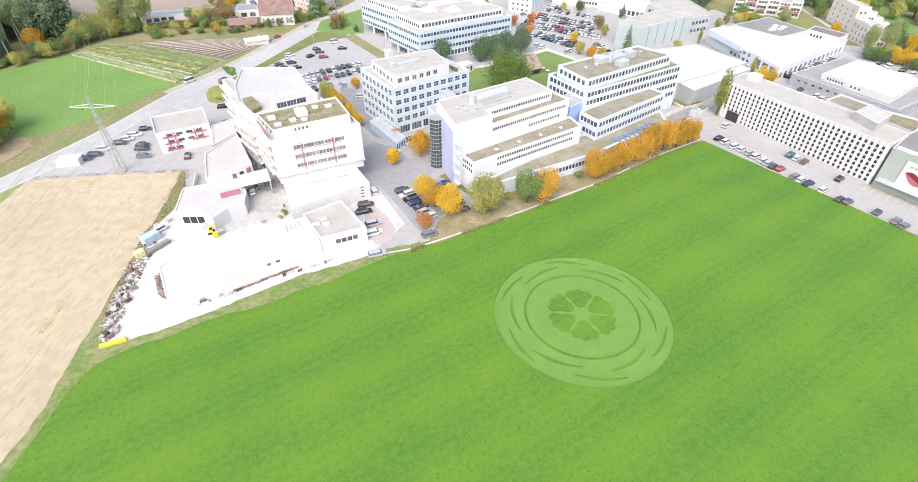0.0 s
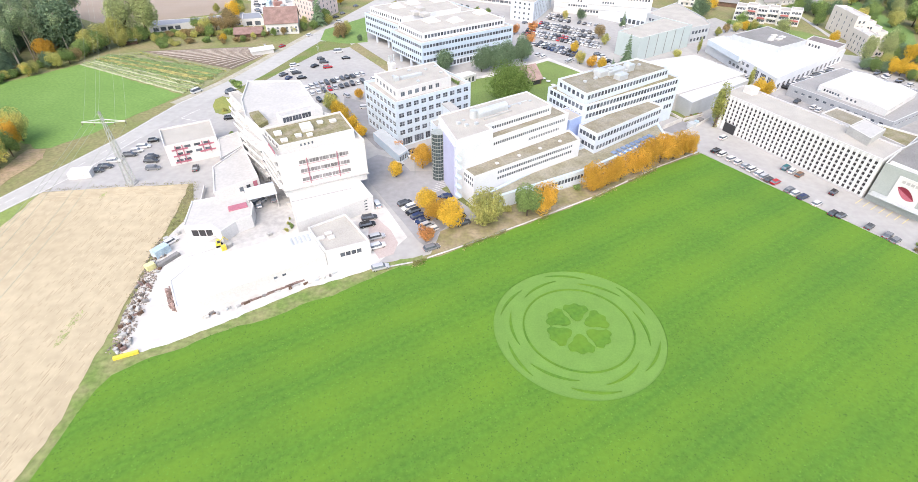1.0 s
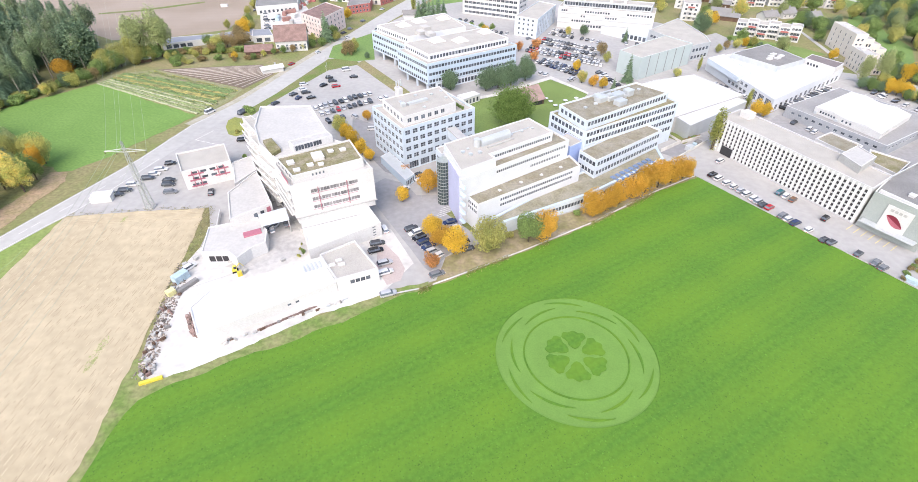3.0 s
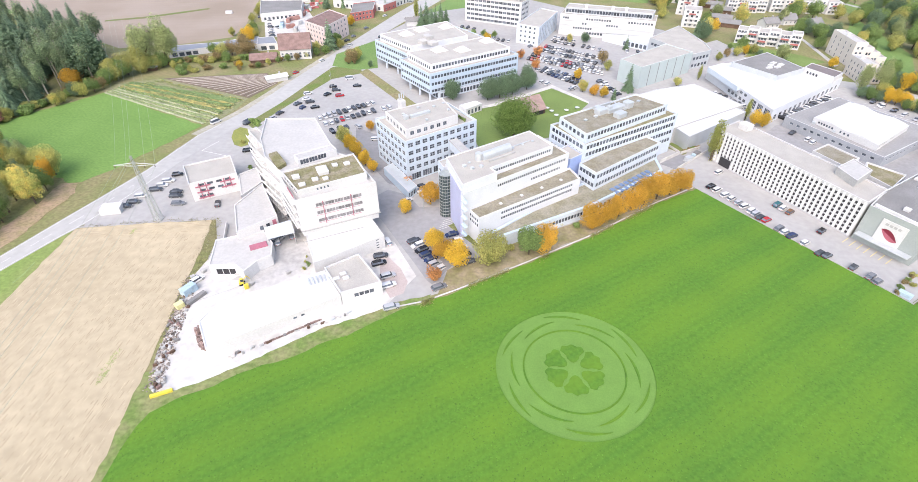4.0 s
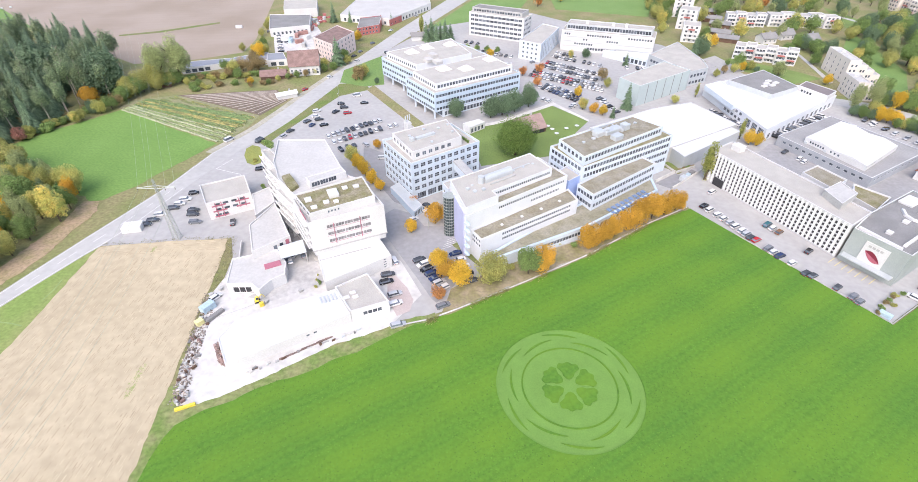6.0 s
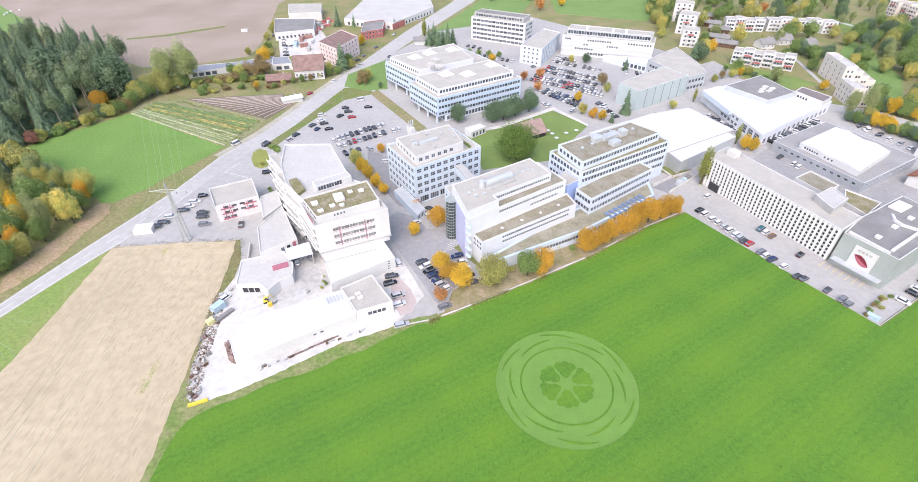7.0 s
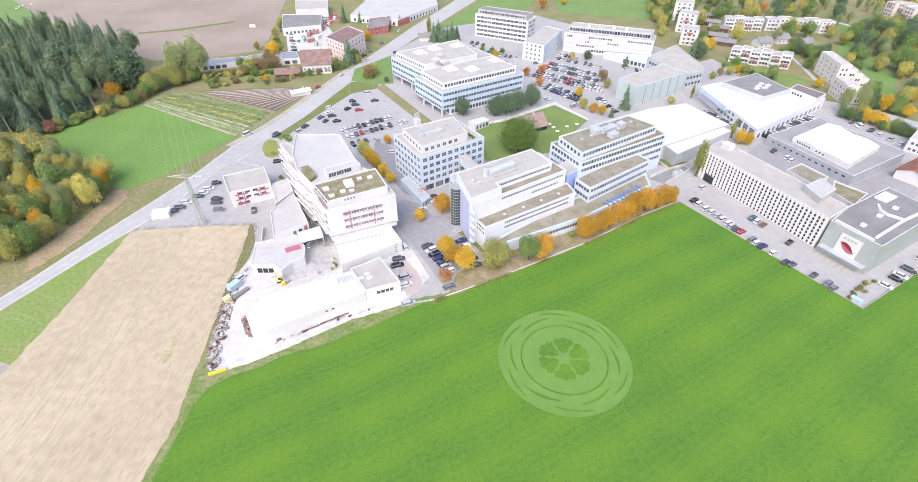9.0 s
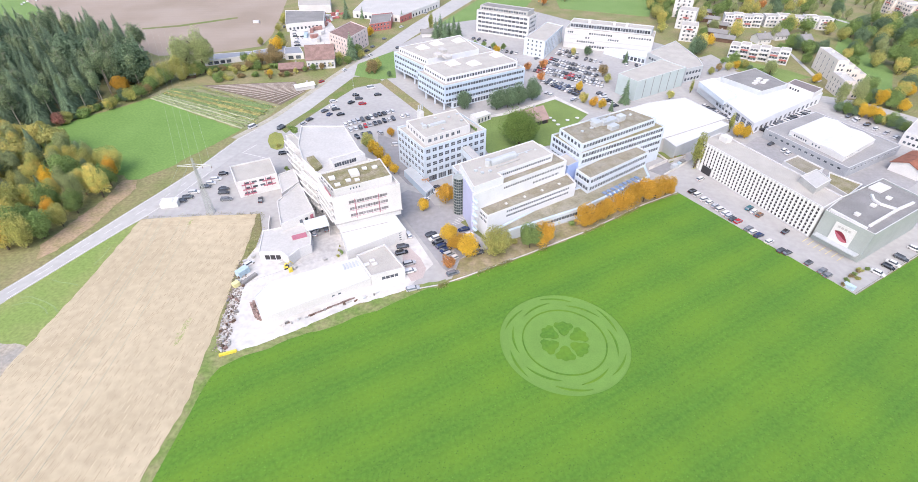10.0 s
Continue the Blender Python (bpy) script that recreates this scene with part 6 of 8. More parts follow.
plant("poplar", (120.0, 273.7), 9.0)
for p, k, h in (((124.4, 221.4), "poplar", 11), ((126.1, 215.0), "yellow", 8), ((129.4, 214.0), "yellow", 7), ((105.4, 263.9), "olive", 5), ((206.0, 254.7), "olive", 7), ((198.6, 252.6), "green", 6), ((210.9, 245.9), "yellow", 6), ((206.8, 249.3), "yellow", 5), ((210.8, 233.0), "dark", 6),
                ((161.5, 370.3), "yellow", 9), ((149.9, 313.6), "brown", 6), ((157.2, 316.3), "olive", 6), ((163.1, 319.0), "yellow", 6), ((169.4, 321.7), "olive", 6), ((143.1, 307.7), "olive", 5), ((203.6, 296.8), "yellow", 7),
                ((301.8, 403.1), "dark", 17), ((303.5, 391.1), "green", 18), ((303.2, 376.7), "dark", 17), ((303.9, 367.3), "green", 18), ((324.4, 397.1), "dark", 18), ((280.1, 365.5), "dark", 13), ((273.2, 333.9), "green", 16), ((295.4, 415.3), "dark", 14), ((281.1, 401.5), "green", 12), ((223.3, 365.3), "dark", 10), ((226.3, 360.1), "green", 10), ((230.0, 355.2), "dark", 9), ((219.4, 367.7), "green", 9), ((236.5, 410.9), "olive", 14), ((246.9, 276.7), "yellow", 9), ((271.9, 322.6), "green", 14), ((248.4, 491.1), "rust", 10), ((45.8, 486.5), "rust", 13), ((68.3, 504.5), "yellow", 9)):
    plant(k, p, h)
for k in range(6):
    plant("dark" if k % 2 else "green", (158.0 + 4.5 * k, 330.0 - 4.2 * k), 4.0, group="garden trees")
for p, h in (((197.5, 258.9), 16.0), ((207.7, 261.2), 17.0)):
    plant("tall", p, h, 0.8, label="upright soft green tree beside the flats")
# the garden side and the road
plant("bush", (-101.9, 187.6), 1.6, 1.2, label="low yellowing shrub on the grass island")
plant("tall", (-192.0, 277.9), 27.0, 1.0)
plant("tall", (-185.4, 285.5), 27.0, 1.05)
plant("olive", (-193.3, 271.8), 15.0, 0.9)
plant("green", (-200.7, 263.4), 12.0, 1.1)
plant("olive", (-202.5, 257.6), 11.0, 1.1)
plant("brown", (-144.6, 305.4), 11.0)
plant("brown", (-148.8, 302.8), 8.0)
for p, h in (((-158.8, 293.1), 7), ((-152.3, 291.4), 7), ((-129.7, 282.5), 4), ((-125.9, 288.0), 4), ((-121.3, 291.5), 4), ((-171.4, 271.4), 5), ((-166.5, 273.7), 4), ((-138.9, 276.7), 4), ((-96.9, 308.9), 6), ((-104.6, 315.4), 6), ((-79.1, 291.4), 5), ((-75.4, 291.7), 5)):
    plant(random.choice(["green", "olive", "brown"]), p, h)
plant("fir", (-96.6, 318.9), 19.0, 1.25)
plant("fir", (-127.0, 425.4), 17.0)
plant("fir", (-113.4, 426.5), 10.0)
plant("fir", (-78.1, 421.7), 9.0)
for p, h in zip([(-44.2, 375.2), (-40.8, 378.6), (-36.6, 372.7), (-33.9, 377.5), (-30.0, 374.7), (-26.7, 379.6)], (15, 17, 16, 14, 17, 13)):
    plant("fir", p, h, 1.1, group="dark firs behind the office")
plant("poplar", (-50.1, 395.7), 15.0)
house("garden_house", "small white house with a grey roof beside the road", -51.5, 379.3, 9, 7, 3.2, 5.2, 15, WHITE, GRAVEL_DARK)
for k in range(5):
    plant("green", (-20.0 + 7.0 * k, 356.0 - 2.0 * k), 5.0)
for p in ((-172.2, 383.2), (-175.6, 403.4), (-178.7, 417.7), (-162.1, 360.5), (-171.6, 345.4)):
    plant("olive", p, 6.0)


def wood(name, label, specs):
    """Woodland behind its first rows, which nobody could count: crowns and stems joined into one."""
    vs, fs, ks, mats, n = [], [], [], [], 0
    for kind, p, h in specs:
        first = random.choice(TREES[kind])
        base = {"yellow": 7.5, "mixed": 13.0, "spruce": 24.0, "pine": 23.0, "orange": 8.5, "brown": 10.0, "tall": 20.0}.get(kind, 9.0)
        s, w = h / base, random.uniform(0, 6.28)
        for o in first.children:
            me = o.data
            v = np.empty(len(me.vertices) * 3)
            me.vertices.foreach_get("co", v)
            v = v.reshape(-1, 3) * s
            v = np.stack([v[:, 0] * math.cos(w) - v[:, 1] * math.sin(w) + p[0], v[:, 0] * math.sin(w) + v[:, 1] * math.cos(w) + p[1], v[:, 2]], 1)
            q = np.array([f.vertices[:] for f in me.polygons if len(f.vertices) == 4])
            if me.materials[0] not in mats:
                mats.append(me.materials[0])
            vs.append(v), fs.append(q + n), ks.append(np.full(len(q), mats.index(me.materials[0])))
            n += len(v)
    v, f, k = np.concatenate(vs), np.concatenate(fs), np.concatenate(ks)
    me = bpy.data.meshes.new(name)
    me.vertices.add(len(v)), me.loops.add(4 * len(f)), me.polygons.add(len(f))
    me.vertices.foreach_set("co", v.ravel())
    me.loops.foreach_set("vertex_index", f.ravel().astype(np.int32))
    me.polygons.foreach_set("loop_start", np.arange(0, 4 * len(f), 4, dtype=np.int32))
    for m in mats:
        me.materials.append(m)
    me.polygons.foreach_set("material_index", k.astype(np.int32))
    me.update(calc_edges=True)
    me.validate()
    return tagged(new(name, me), label, "trees", kind="stuff")


for k in range(26):
    a = Vector((-185.8, 287.9)).lerp(Vector((-129.8, 299.7)), k / 25)
    plant("bush", (a.x + random.uniform(-1, 1), a.y + random.uniform(-2, 2)), random.uniform(2.2, 4.0), 1.2, group="hedge bushes behind the gardens")
for p in ((-169.4, 269.6), (-163.9, 273.9), (-158.4, 278.3), (-150.0, 281.0), (-144.2, 285.6), (-133.4, 282.2), (-128.6, 284.6), (-120.8, 295.9), (-114.5, 300.8), (-107.4, 303.6)):
    plant("bush", p, random.uniform(2.0, 3.6), 1.3, group="garden bushes beside the road")
top_bush = TREES["bush"][0]
for x, y in ((-85.0, 169.2), (-83.0, 167.7)):
    tagged(copy_thing(top_bush, Matrix.LocRotScale((x, y, 17.65), Euler((0, 0, x)), (1.3, 1.3, 1.4))), "green bush planted on the roof terrace", group="roof planting")


for k in range(9):
    q = Vector((-5.6, 178.4)).lerp(Vector((-12.4, 188.2)), k / 8)
    tagged(copy_thing(top_bush, Matrix.LocRotScale((q.x, q.y, 16.25), Euler((0, 0, k)), (0.5, 0.5, 0.7))), "small green shrub on the office roof terrace", group="roof terrace shrubs")


def inside(p, poly):
    hit = False
    for (x0, y0), (x1, y1) in zip(poly, poly[1:] + poly[:1]):
        if (y0 > p[1]) != (y1 > p[1]) and p[0] < (x1 - x0) * (p[1] - y0) / (y1 - y0) + x0:
            hit = not hit
    return hit


def strew(poly, gap, tries=4000):
    """Even but irregular places within a polygon."""
    xs, ys = [p[0] for p in poly], [p[1] for p in poly]
    got = []
    for _ in range(tries):
        p = (random.uniform(min(xs), max(xs)), random.uniform(min(ys), max(ys)))
        if inside(p, poly) and all((p[0] - q[0]) ** 2 + (p[1] - q[1]) ** 2 > gap * gap for q in got):
            got.append(p)
    return got


random.seed(11)
inner = []
for p in strew([(-225.0, 199.0), (-215.0, 222.0), (-206.0, 250.0), (-214.0, 262.0), (-236.0, 305.0), (-300.0, 345.0), (-400.0, 330.0), (-420.0, 230.0), (-330.0, 180.0), (-260.0, 178.0)], 6.3, 7000):
    k, h = random.choices(["spruce", "pine", "mixed", "dark"], [0.58, 0.38, 0.0, 0.04])[0], random.uniform(20, 29)
    if (p[0] + 211) ** 2 + (p[1] - 240) ** 2 < 110:
        continue
    if p[0] > -232:
        plant(k, p, h, group="trees of the conifer wood")
    else:
        inner.append((k, p, h))
wood("conifer_wood", "dense wood of spruces and pines", inner)
for p, k, h in (((-215.5, 246.0), "orange", 11.5), ((-218.0, 253.4), "brown", 10), ((-227.0, 195.0), "olive", 6), ((-222.4, 201.9), "crimson", 8), ((-222.3, 207.6), "olive", 6), ((-210.2, 223.2), "mixed", 7), ((-204.6, 235.6), "olive", 8), ((-202.4, 241.6), "green", 8), ((-207.9, 235.3), "dark", 8), ((-209.5, 227.2), "olive", 6), ((-200.9, 246.9), "brown", 7)):
    plant(k, p, h, group="trees along the wood edge")
inner = []
for p in strew([(-161.0, 106.0), (-157.0, 138.0), (-161.0, 158.0), (-176.0, 164.0), (-205.0, 178.0), (-250.0, 185.0), (-270.0, 130.0), (-230.0, 95.0), (-185.0, 96.0)], 5.6):
    k, h = random.choices(["mixed", "olive", "pine", "yellow", "green", "spruce", "soft"], [0.20, 0.20, 0.17, 0.03, 0.16, 0.06, 0.18] if p[0] > -200 else [0.2, 0.1, 0.3, 0.05, 0.02, 0.23, 0.1])[0], random.uniform(10, 16)
    if p[0] > -171:
        k = random.choices(["mixed", "olive", "orange", "tall", "green"], [0.40, 0.22, 0.07, 0.18, 0.13])[0]
    k = "tall" if k == "soft" else k
    if p[0] > -200:
        plant(k, p, h, 0.7 if k in ("olive", "yellow", "orange") else 0.78, group="trees of the mixed wood")
    else:
        inner.append((k, p, h + 2))
wood("mixed_wood", "mixed autumn wood behind its edge", inner)
# gardens on the slope
SLOPE = [(150.0, 345.0), (215.0, 262.0), (330.0, 250.0), (420.0, 330.0), (420.0, 520.0), (150.0, 520.0), (128.0, 400.0)]
BUILT = [(x, y) for x, y in ((166.2, 344.1), (175.0, 338.5), (184.1, 336.8), (191.1, 330.2), (199.4, 327.3), (192.0, 427.8), (208.1, 432.6), (223.8, 430.3), (243.4, 431.7), (263.0, 433.2), (278.0, 425.7), (216.0, 318.5), (206.9, 287.4), (222.8, 303.2), (236.8, 309.3), (152.9, 407.8), (152.8, 376.8), (171.5, 464.1), (205.0, 383.7), (234.9, 383.0), (354.3, 468.2), (179.0, 371.6), (197.9, 366.1))]
inner = []
for p in strew(SLOPE, 12.0, 3000):
    if all((p[0] - x) ** 2 + (p[1] - y) ** 2 > 15 ** 2 for x, y in BUILT):
        k = random.choices(["green", "olive", "dark", "bush", "mixed", "tall"], [0.36, 0.14, 0.12, 0.1, 0.12, 0.16])[0]
        if p[0] < 215 and p[1] < 430:
            plant(k, p, 11.0 if k == "tall" else None, 1.5 if k == "tall" else 1.0, group="garden trees on the slope")
        elif k != "bush":
            inner.append((k, p, random.uniform(9, 14)))
wood("hillside_trees", "green and yellowing trees over the far gardens", inner)
for p in strew([(-2.0, 110.0), (36.0, 133.5), (34.0, 137.0), (4.0, 117.0)], 3.2, 300):
    plant("bush", p, random.uniform(1.2, 2.4), 1.0, group="bushes along the field edge")
inner = []
for p in strew([(0.0, 520.0), (160.0, 540.0), (300.0, 620.0), (300.0, 700.0), (-20.0, 700.0)], 16, 500):
    inner.append(("green", p, 10.0))
wood("far_trees", "green trees at the far edge of the playing field", inner)


# ---- cars ----
CARS = {}


def car(kind, colour, near):
    """A parked car: body with a bonnet and arches, dark glasshouse, roof, four wheels, lamps."""
    length, width, height, hood = {"hatchback": (4.1, 1.75, 1.48, 0.95), "saloon": (4.6, 1.8, 1.45, 1.1), "estate": (4.7, 1.82, 1.52, 1.1), "van": (5.2, 1.95, 2.1, 0.7)}[kind]
    e = root("car", 0, 0, -500, f"{colour} {kind} parked on the asphalt", "car", "parked cars")
    L, W = length / 2, width / 2
    belt = 0.88 if kind != "van" else 1.05
    sides = [(-L, 0.55, belt - 0.14, W * 0.86), (-L + 0.12, 0.28, belt, W * 0.95), (-L * 0.5, 0.22, belt, W), (L * 0.35, 0.22, belt, W), (L - hood * 0.35, 0.24, belt - 0.14, W * 0.95), (L - 0.08, 0.3, belt - 0.26, W * 0.86), (L, 0.42, belt - 0.36, W * 0.78)]
    f = Form()
    for x, lo, hi, w in sides:
        f.v += [(x, -w * 0.92, lo), (x, -w, (lo + hi) / 2), (x, -w * 0.93, hi), (x, w * 0.93, hi), (x, w, (lo + hi) / 2), (x, w * 0.92, lo)]
    for s in range(len(sides) - 1):
        for i in range(6):
            j = (i + 1) % 6
            f.f.append((s * 6 + i, (s + 1) * 6 + i, (s + 1) * 6 + j, s * 6 + j)[::-1])
    f.f += [tuple(range(6))[::-1], tuple(range((len(sides) - 1) * 6, len(sides) * 6))]
    f.k = [0] * len(f.f)
    part("body", f, PAINTS[colour], e, smooth=False)
    back = {"hatchback": -L + 0.15, "saloon": -L + 0.75, "estate": -L + 0.12, "van": -L + 0.08}[kind]
    nose = L - hood
    rise = 0.55 if kind != "van" else 0.75
    g = Form()
    lo = [(back, -W * 0.92), (nose, -W * 0.92), (nose, W * 0.92), (back, W * 0.92)]
    hi = [(back + 0.35, -W * 0.76), (nose - rise, -W * 0.76), (nose - rise, W * 0.76), (back + 0.35, W * 0.76)]
    g.v = [(x, y, belt) for x, y in lo] + [(x, y, height - 0.05) for x, y in hi]
    g.f = [(0, 1, 5, 4), (1, 2, 6, 5), (2, 3, 7, 6), (3, 0, 4, 7), (4, 5, 6, 7)]
    g.k = [0] * 5
    part("glasshouse", g, GLASS, e, "dark tinted car windows")
    part("roof", Form().box(back + 0.3, -W * 0.78, height - 0.06, nose - rise + 0.05, W * 0.78, height, top=0.1), PAINTS[colour], e)
    if near:
        wheel = Form().tube((0, -0.1, 0), (0, 0.1, 0), 0.32, 0.32, 12).mesh("wheel", [RUBBER])
        rim = Form().tube((0, -0.012, 0), (0, 0.012, 0), 0.2, 0.2, 8).mesh("rim", [STEEL])
        for x in (-L * 0.62, L * 0.64):
            for y in (-W + 0.12, W - 0.12):
                w = part("wheel", wheel, (), e, at=pose(x, y, 0.32))
                part("rim", rim, (), w, at=pose(0, 0.105 if y > 0 else -0.105, 0))
        lamp = Form().box(-0.06, -0.18, -0.07, 0.06, 0.18, 0.07).mesh("headlight", [LAMP])
        tail = Form().box(-0.05, -0.16, -0.09, 0.05, 0.16, 0.09).mesh("tail_light", [TAIL])
        for y in (-W * 0.62, W * 0.62):
            part("headlight", lamp, (), e, at=pose(L - 0.03, y, belt - 0.33))
            part("tail_light", tail, (), e, at=pose(-L + 0.02, y, belt - 0.22))
    else:
        axle = Form().tube((0, -W + 0.04, 0), (0, W - 0.04, 0), 0.32, 0.32, 10).mesh("axle", [RUBBER])
        for x in (-L * 0.62, L * 0.64):
            part("axle", axle, (), e, at=pose(x, 0, 0.32))
    return e


CODE = {"w": "white", "s": "silver", "d": "dark grey", "k": "black", "b": "dark blue", "r": "red", "g": "grey", "t": "teal", "z": "bronze"}


def park(p, heading, code=None, kind=None):
    code = code or random.choice("wwwssddkkbbggr")
    kind = kind or random.choice(["hatchback", "hatchback", "saloon", "estate", "estate"])
    near = p[1] < 185
    m = pose(p[0], p[1], 0.035, 0, 0, heading)
    if (kind, code, near) not in CARS:
        CARS[kind, code, near] = car(kind, CODE[code], near)
        CARS[kind, code, near].matrix_basis = m
        return CARS[kind, code, near]
    return copy_thing(CARS[kind, code, near], m)


def car_row(a, b, codes, turn=90.0):
    """Cars side by side from a to b; a dash is an empty bay, a question mark a car of any colour."""
    a, b = Vector(a), Vector(b)
    line = math.degrees(math.atan2((b - a).y, (b - a).x))
    for i, c in enumerate(codes):
        if c != "-":
            p = a.lerp(b, i / max(1, len(codes) - 1))
            park((p.x + random.uniform(-0.15, 0.15), p.y + random.uniform(-0.15, 0.15)), line + turn + random.choice([0, 180]) + random.uniform(-2, 2), None if c == "?" else c)


random.seed(5)
for c, p in (("k", (87.6, 160.4)), ("w", (88.9, 157.9)), ("w", (90.7, 154.5)), ("w", (92.0, 152.1)), ("s", (93.5, 149.7)), ("w", (94.7, 147.4)), ("w", (96.0, 144.7)), ("s", (96.7, 142.8)), ("d", (97.4, 140.6)), ("r", (98.8, 139.2)),
             ("g", (101.0, 134.6)), ("w", (101.8, 132.5)), ("b", (103.1, 130.5)), ("w", (105.4, 126.9)), ("d", (107.6, 121.8)), ("d", (109.1, 120.6)), ("d", (114.1, 115.4)), ("g", (116.8, 111.5)), ("g", (117.4, 109.2))):
    park(p, 32 + random.uniform(-4, 4), c)
for c, p in (("t", (106.8, 149.0)), ("w", (107.7, 146.7)), ("z", (109.0, 144.4)), ("k", (114.2, 133.7)), ("w", (94.3, 171.1))):
    park(p, 38, c)
for c, p in (("w", (135.3, 111.7)), ("k", (140.8, 115.2)), ("w", (143.6, 117.2)), ("d", (148.3, 120.5)), ("w", (156.4, 126.3))):
    park(p, -52, c)
car_row((168.5, 134.0), (205.0, 157.0), "wkdw?s?k?w??d", 90)
for c, p, h in (("d", (-29.0, 114.3), 20), ("k", (-28.9, 110.8), 25), ("s", (-25.3, 105.3), 25), ("w", (-24.5, 101.2), 28), ("w", (-28.0, 121.5), 118), ("s", (-22.3, 92.6), 22), ("g", (-9.8, 101.1), 30), ("w", (-63.5, 120.1), 115), ("g", (-60.0, 123.4), 115)):
    park(p, h, c, "estate")
car_row((-19.7, 122.3), (-10.5, 109.0), "dwkbbsw", 92)
car_row((-7.5, 126.3), (-1.7, 112.7), "bwwkd", 92)
car_row((-24.9, 150.3), (-20.3, 155.1), "kwd", 92)
park((-24.8, 145.6), 40, "w")
for c, p, h in (("k", (-116.5, 159.8), 20), ("w", (-117.7, 155.1), 15), ("w", (-118.4, 151.8), 15), ("d", (-119.2, 148.7), 15), ("w", (-122.1, 144.3), 15), ("d", (-122.7, 140.2), 15), ("d", (-124.2, 137.4), 15), ("d", (-110.8, 147.7), 8), ("d", (-109.5, 144.8), 8), ("g", (-106.3, 140.0), 10), ("d", (-92.2, 140.6), 110), ("w", (-80.8, 101.0), 60)):
    park(p, h, c)
park((-122.4, 207.6), 62, "w", "van")
car_row((-75.2, 213.8), (-53.8, 232.9), "wwssdkwdkdww", 82)
car_row((-71.0, 208.0), (-44.7, 228.2), "wwdrskdkwd-ww", 82)
car_row((-65.5, 200.0), (-60.6, 204.8), "kdd", 82)
for c, p, h in (("d", (-90.7, 230.2), 60), ("w", (-89.6, 243.9), 30), ("w", (-88.0, 236.7), 30), ("d", (-85.3, 232.9), 30), ("k", (-80.9, 226.4), 30), ("b", (-86.9, 225.9), 70), ("k", (-78.9, 254.0), 15), ("d", (-76.0, 249.0), 15), ("k", (-79.0, 243.0), 60), ("r", (-72.3, 241.8), 25), ("k", (-66.2, 255.8), 15),
                (  "d", (-95.8, 218.7), 65), ("s", (-97.4, 212.9), 65), ("k", (-96.6, 180.5), 20), ("s", (-55.2, 205.9), 130), ("w", (-44.8, 193.5), 10), ("r", (-105.3, 274.3), 62), ("w", (-96.2, 295.7), 65), ("d", (-68.8, 345.3), 25), ("d", (-90.2, 337.0), 60), ("g", (-88.0, 346.6), 60), ("g", (-83.2, 367.0), 60), ("w", (-85.9, 327.0), 60), ("w", (-75.3, 401.4), 60), ("w", (-60.7, 447.3), 60)):
    park(p, h, c)
park((-72.5, 266.4), 30, "w", "van")
park((-107.2, 207.5), 70, "d", "van")
for a, b, codes in (((37.3, 322.6), (67.9, 298.1), "rdwgkwswkdgwwkdwk"), ((41.4, 329.0), (70.9, 308.0), "rkdwwsgdkwswdwkw"), ((28.9, 304.9), (68.7, 280.2), "drkwswdgwrkkwsdwwsww"), ((31.6, 311.8), (68.7, 287.0), "kdrwwgswdkrrdkgwsdws"),
                    ((33.6, 284.5), (51.7, 265.2), "wdwkbbgwdkd"), ((35.4, 289.6), (54.2, 271.7), "-dwwgsbwkb"), ((46.6, 341.9), (59.4, 332.8), "wkwsdwk"), ((49.4, 350.0), (60.9, 341.7), "wwkd-w"), ((65.6, 330.8), (74.5, 324.2), "dkws"),
                    ((65.4, 268.0), (71.6, 249.8), "dwwkwd"), ((91.5, 320.8), (104.4, 318.3), "w-kwd"), ((-0.9, 329.5), (17.2, 324.7), "wkswdww"), ((-8.7, 353.9), (17.5, 339.8), "dwkgswkdw"), ((-14.7, 373.7), (-6.1, 368.4), "dkd"), ((33.6, 265.7), (36.2, 263.2), "ww"),
                    ((121.8, 253.4), (130.6, 233.5), "wdkwgdws"), ((141.7, 223.9), (177.1, 249.5), "kdwdgwdkwdw"), ((198.1, 239.8), (206.8, 220.0), "w-d-w-s-w"), ((196.3, 244.8), (201.3, 235.0), "dw-k")):
    car_row(a, b, codes, 100)
for c, p in (("w", (143.4, 201.5)), ("w", (144.0, 198.6)), ("d", (139.8, 207.8)), ("w", (49.8, 258.1)), ("s", (48.2, 255.5)), ("g", (31.4, 329.4)), ("r", (90.6, 251.1)), ("r", (93.8, 253.8))):
    park(p, 40, c)
car_row((-158.2, 381.7), (-144.1, 345.1), "wsdwgk", 60)
park((-147.5, 375.0), 70, "t", "van")
park((-146.4, 365.8), 70, "w", "van")
car_row((-175.9, 393.7), (-161.7, 394.8), "wdsw", 100)
for i in range(80):
    x, y = Vector((-154.2, 401.5)).lerp(Vector((-137.5, 440.3)), random.random()) + Vector((random.uniform(-9, 9), random.uniform(-18, 12)))
    tagged(part("equipment_crate", Form().box(-1.4, -0.9, 0, 1.4, 0.9, random.uniform(0.9, 2.0), top=0.08), BRICKRED if i % 3 else WHITE, at=pose(x, y, 0.03, 0, 0, random.uniform(0, 90))),
           "red hire machine crate standing in the works yard" if i % 3 else "white crate standing in the works yard", "crate", "crates in the works yard")


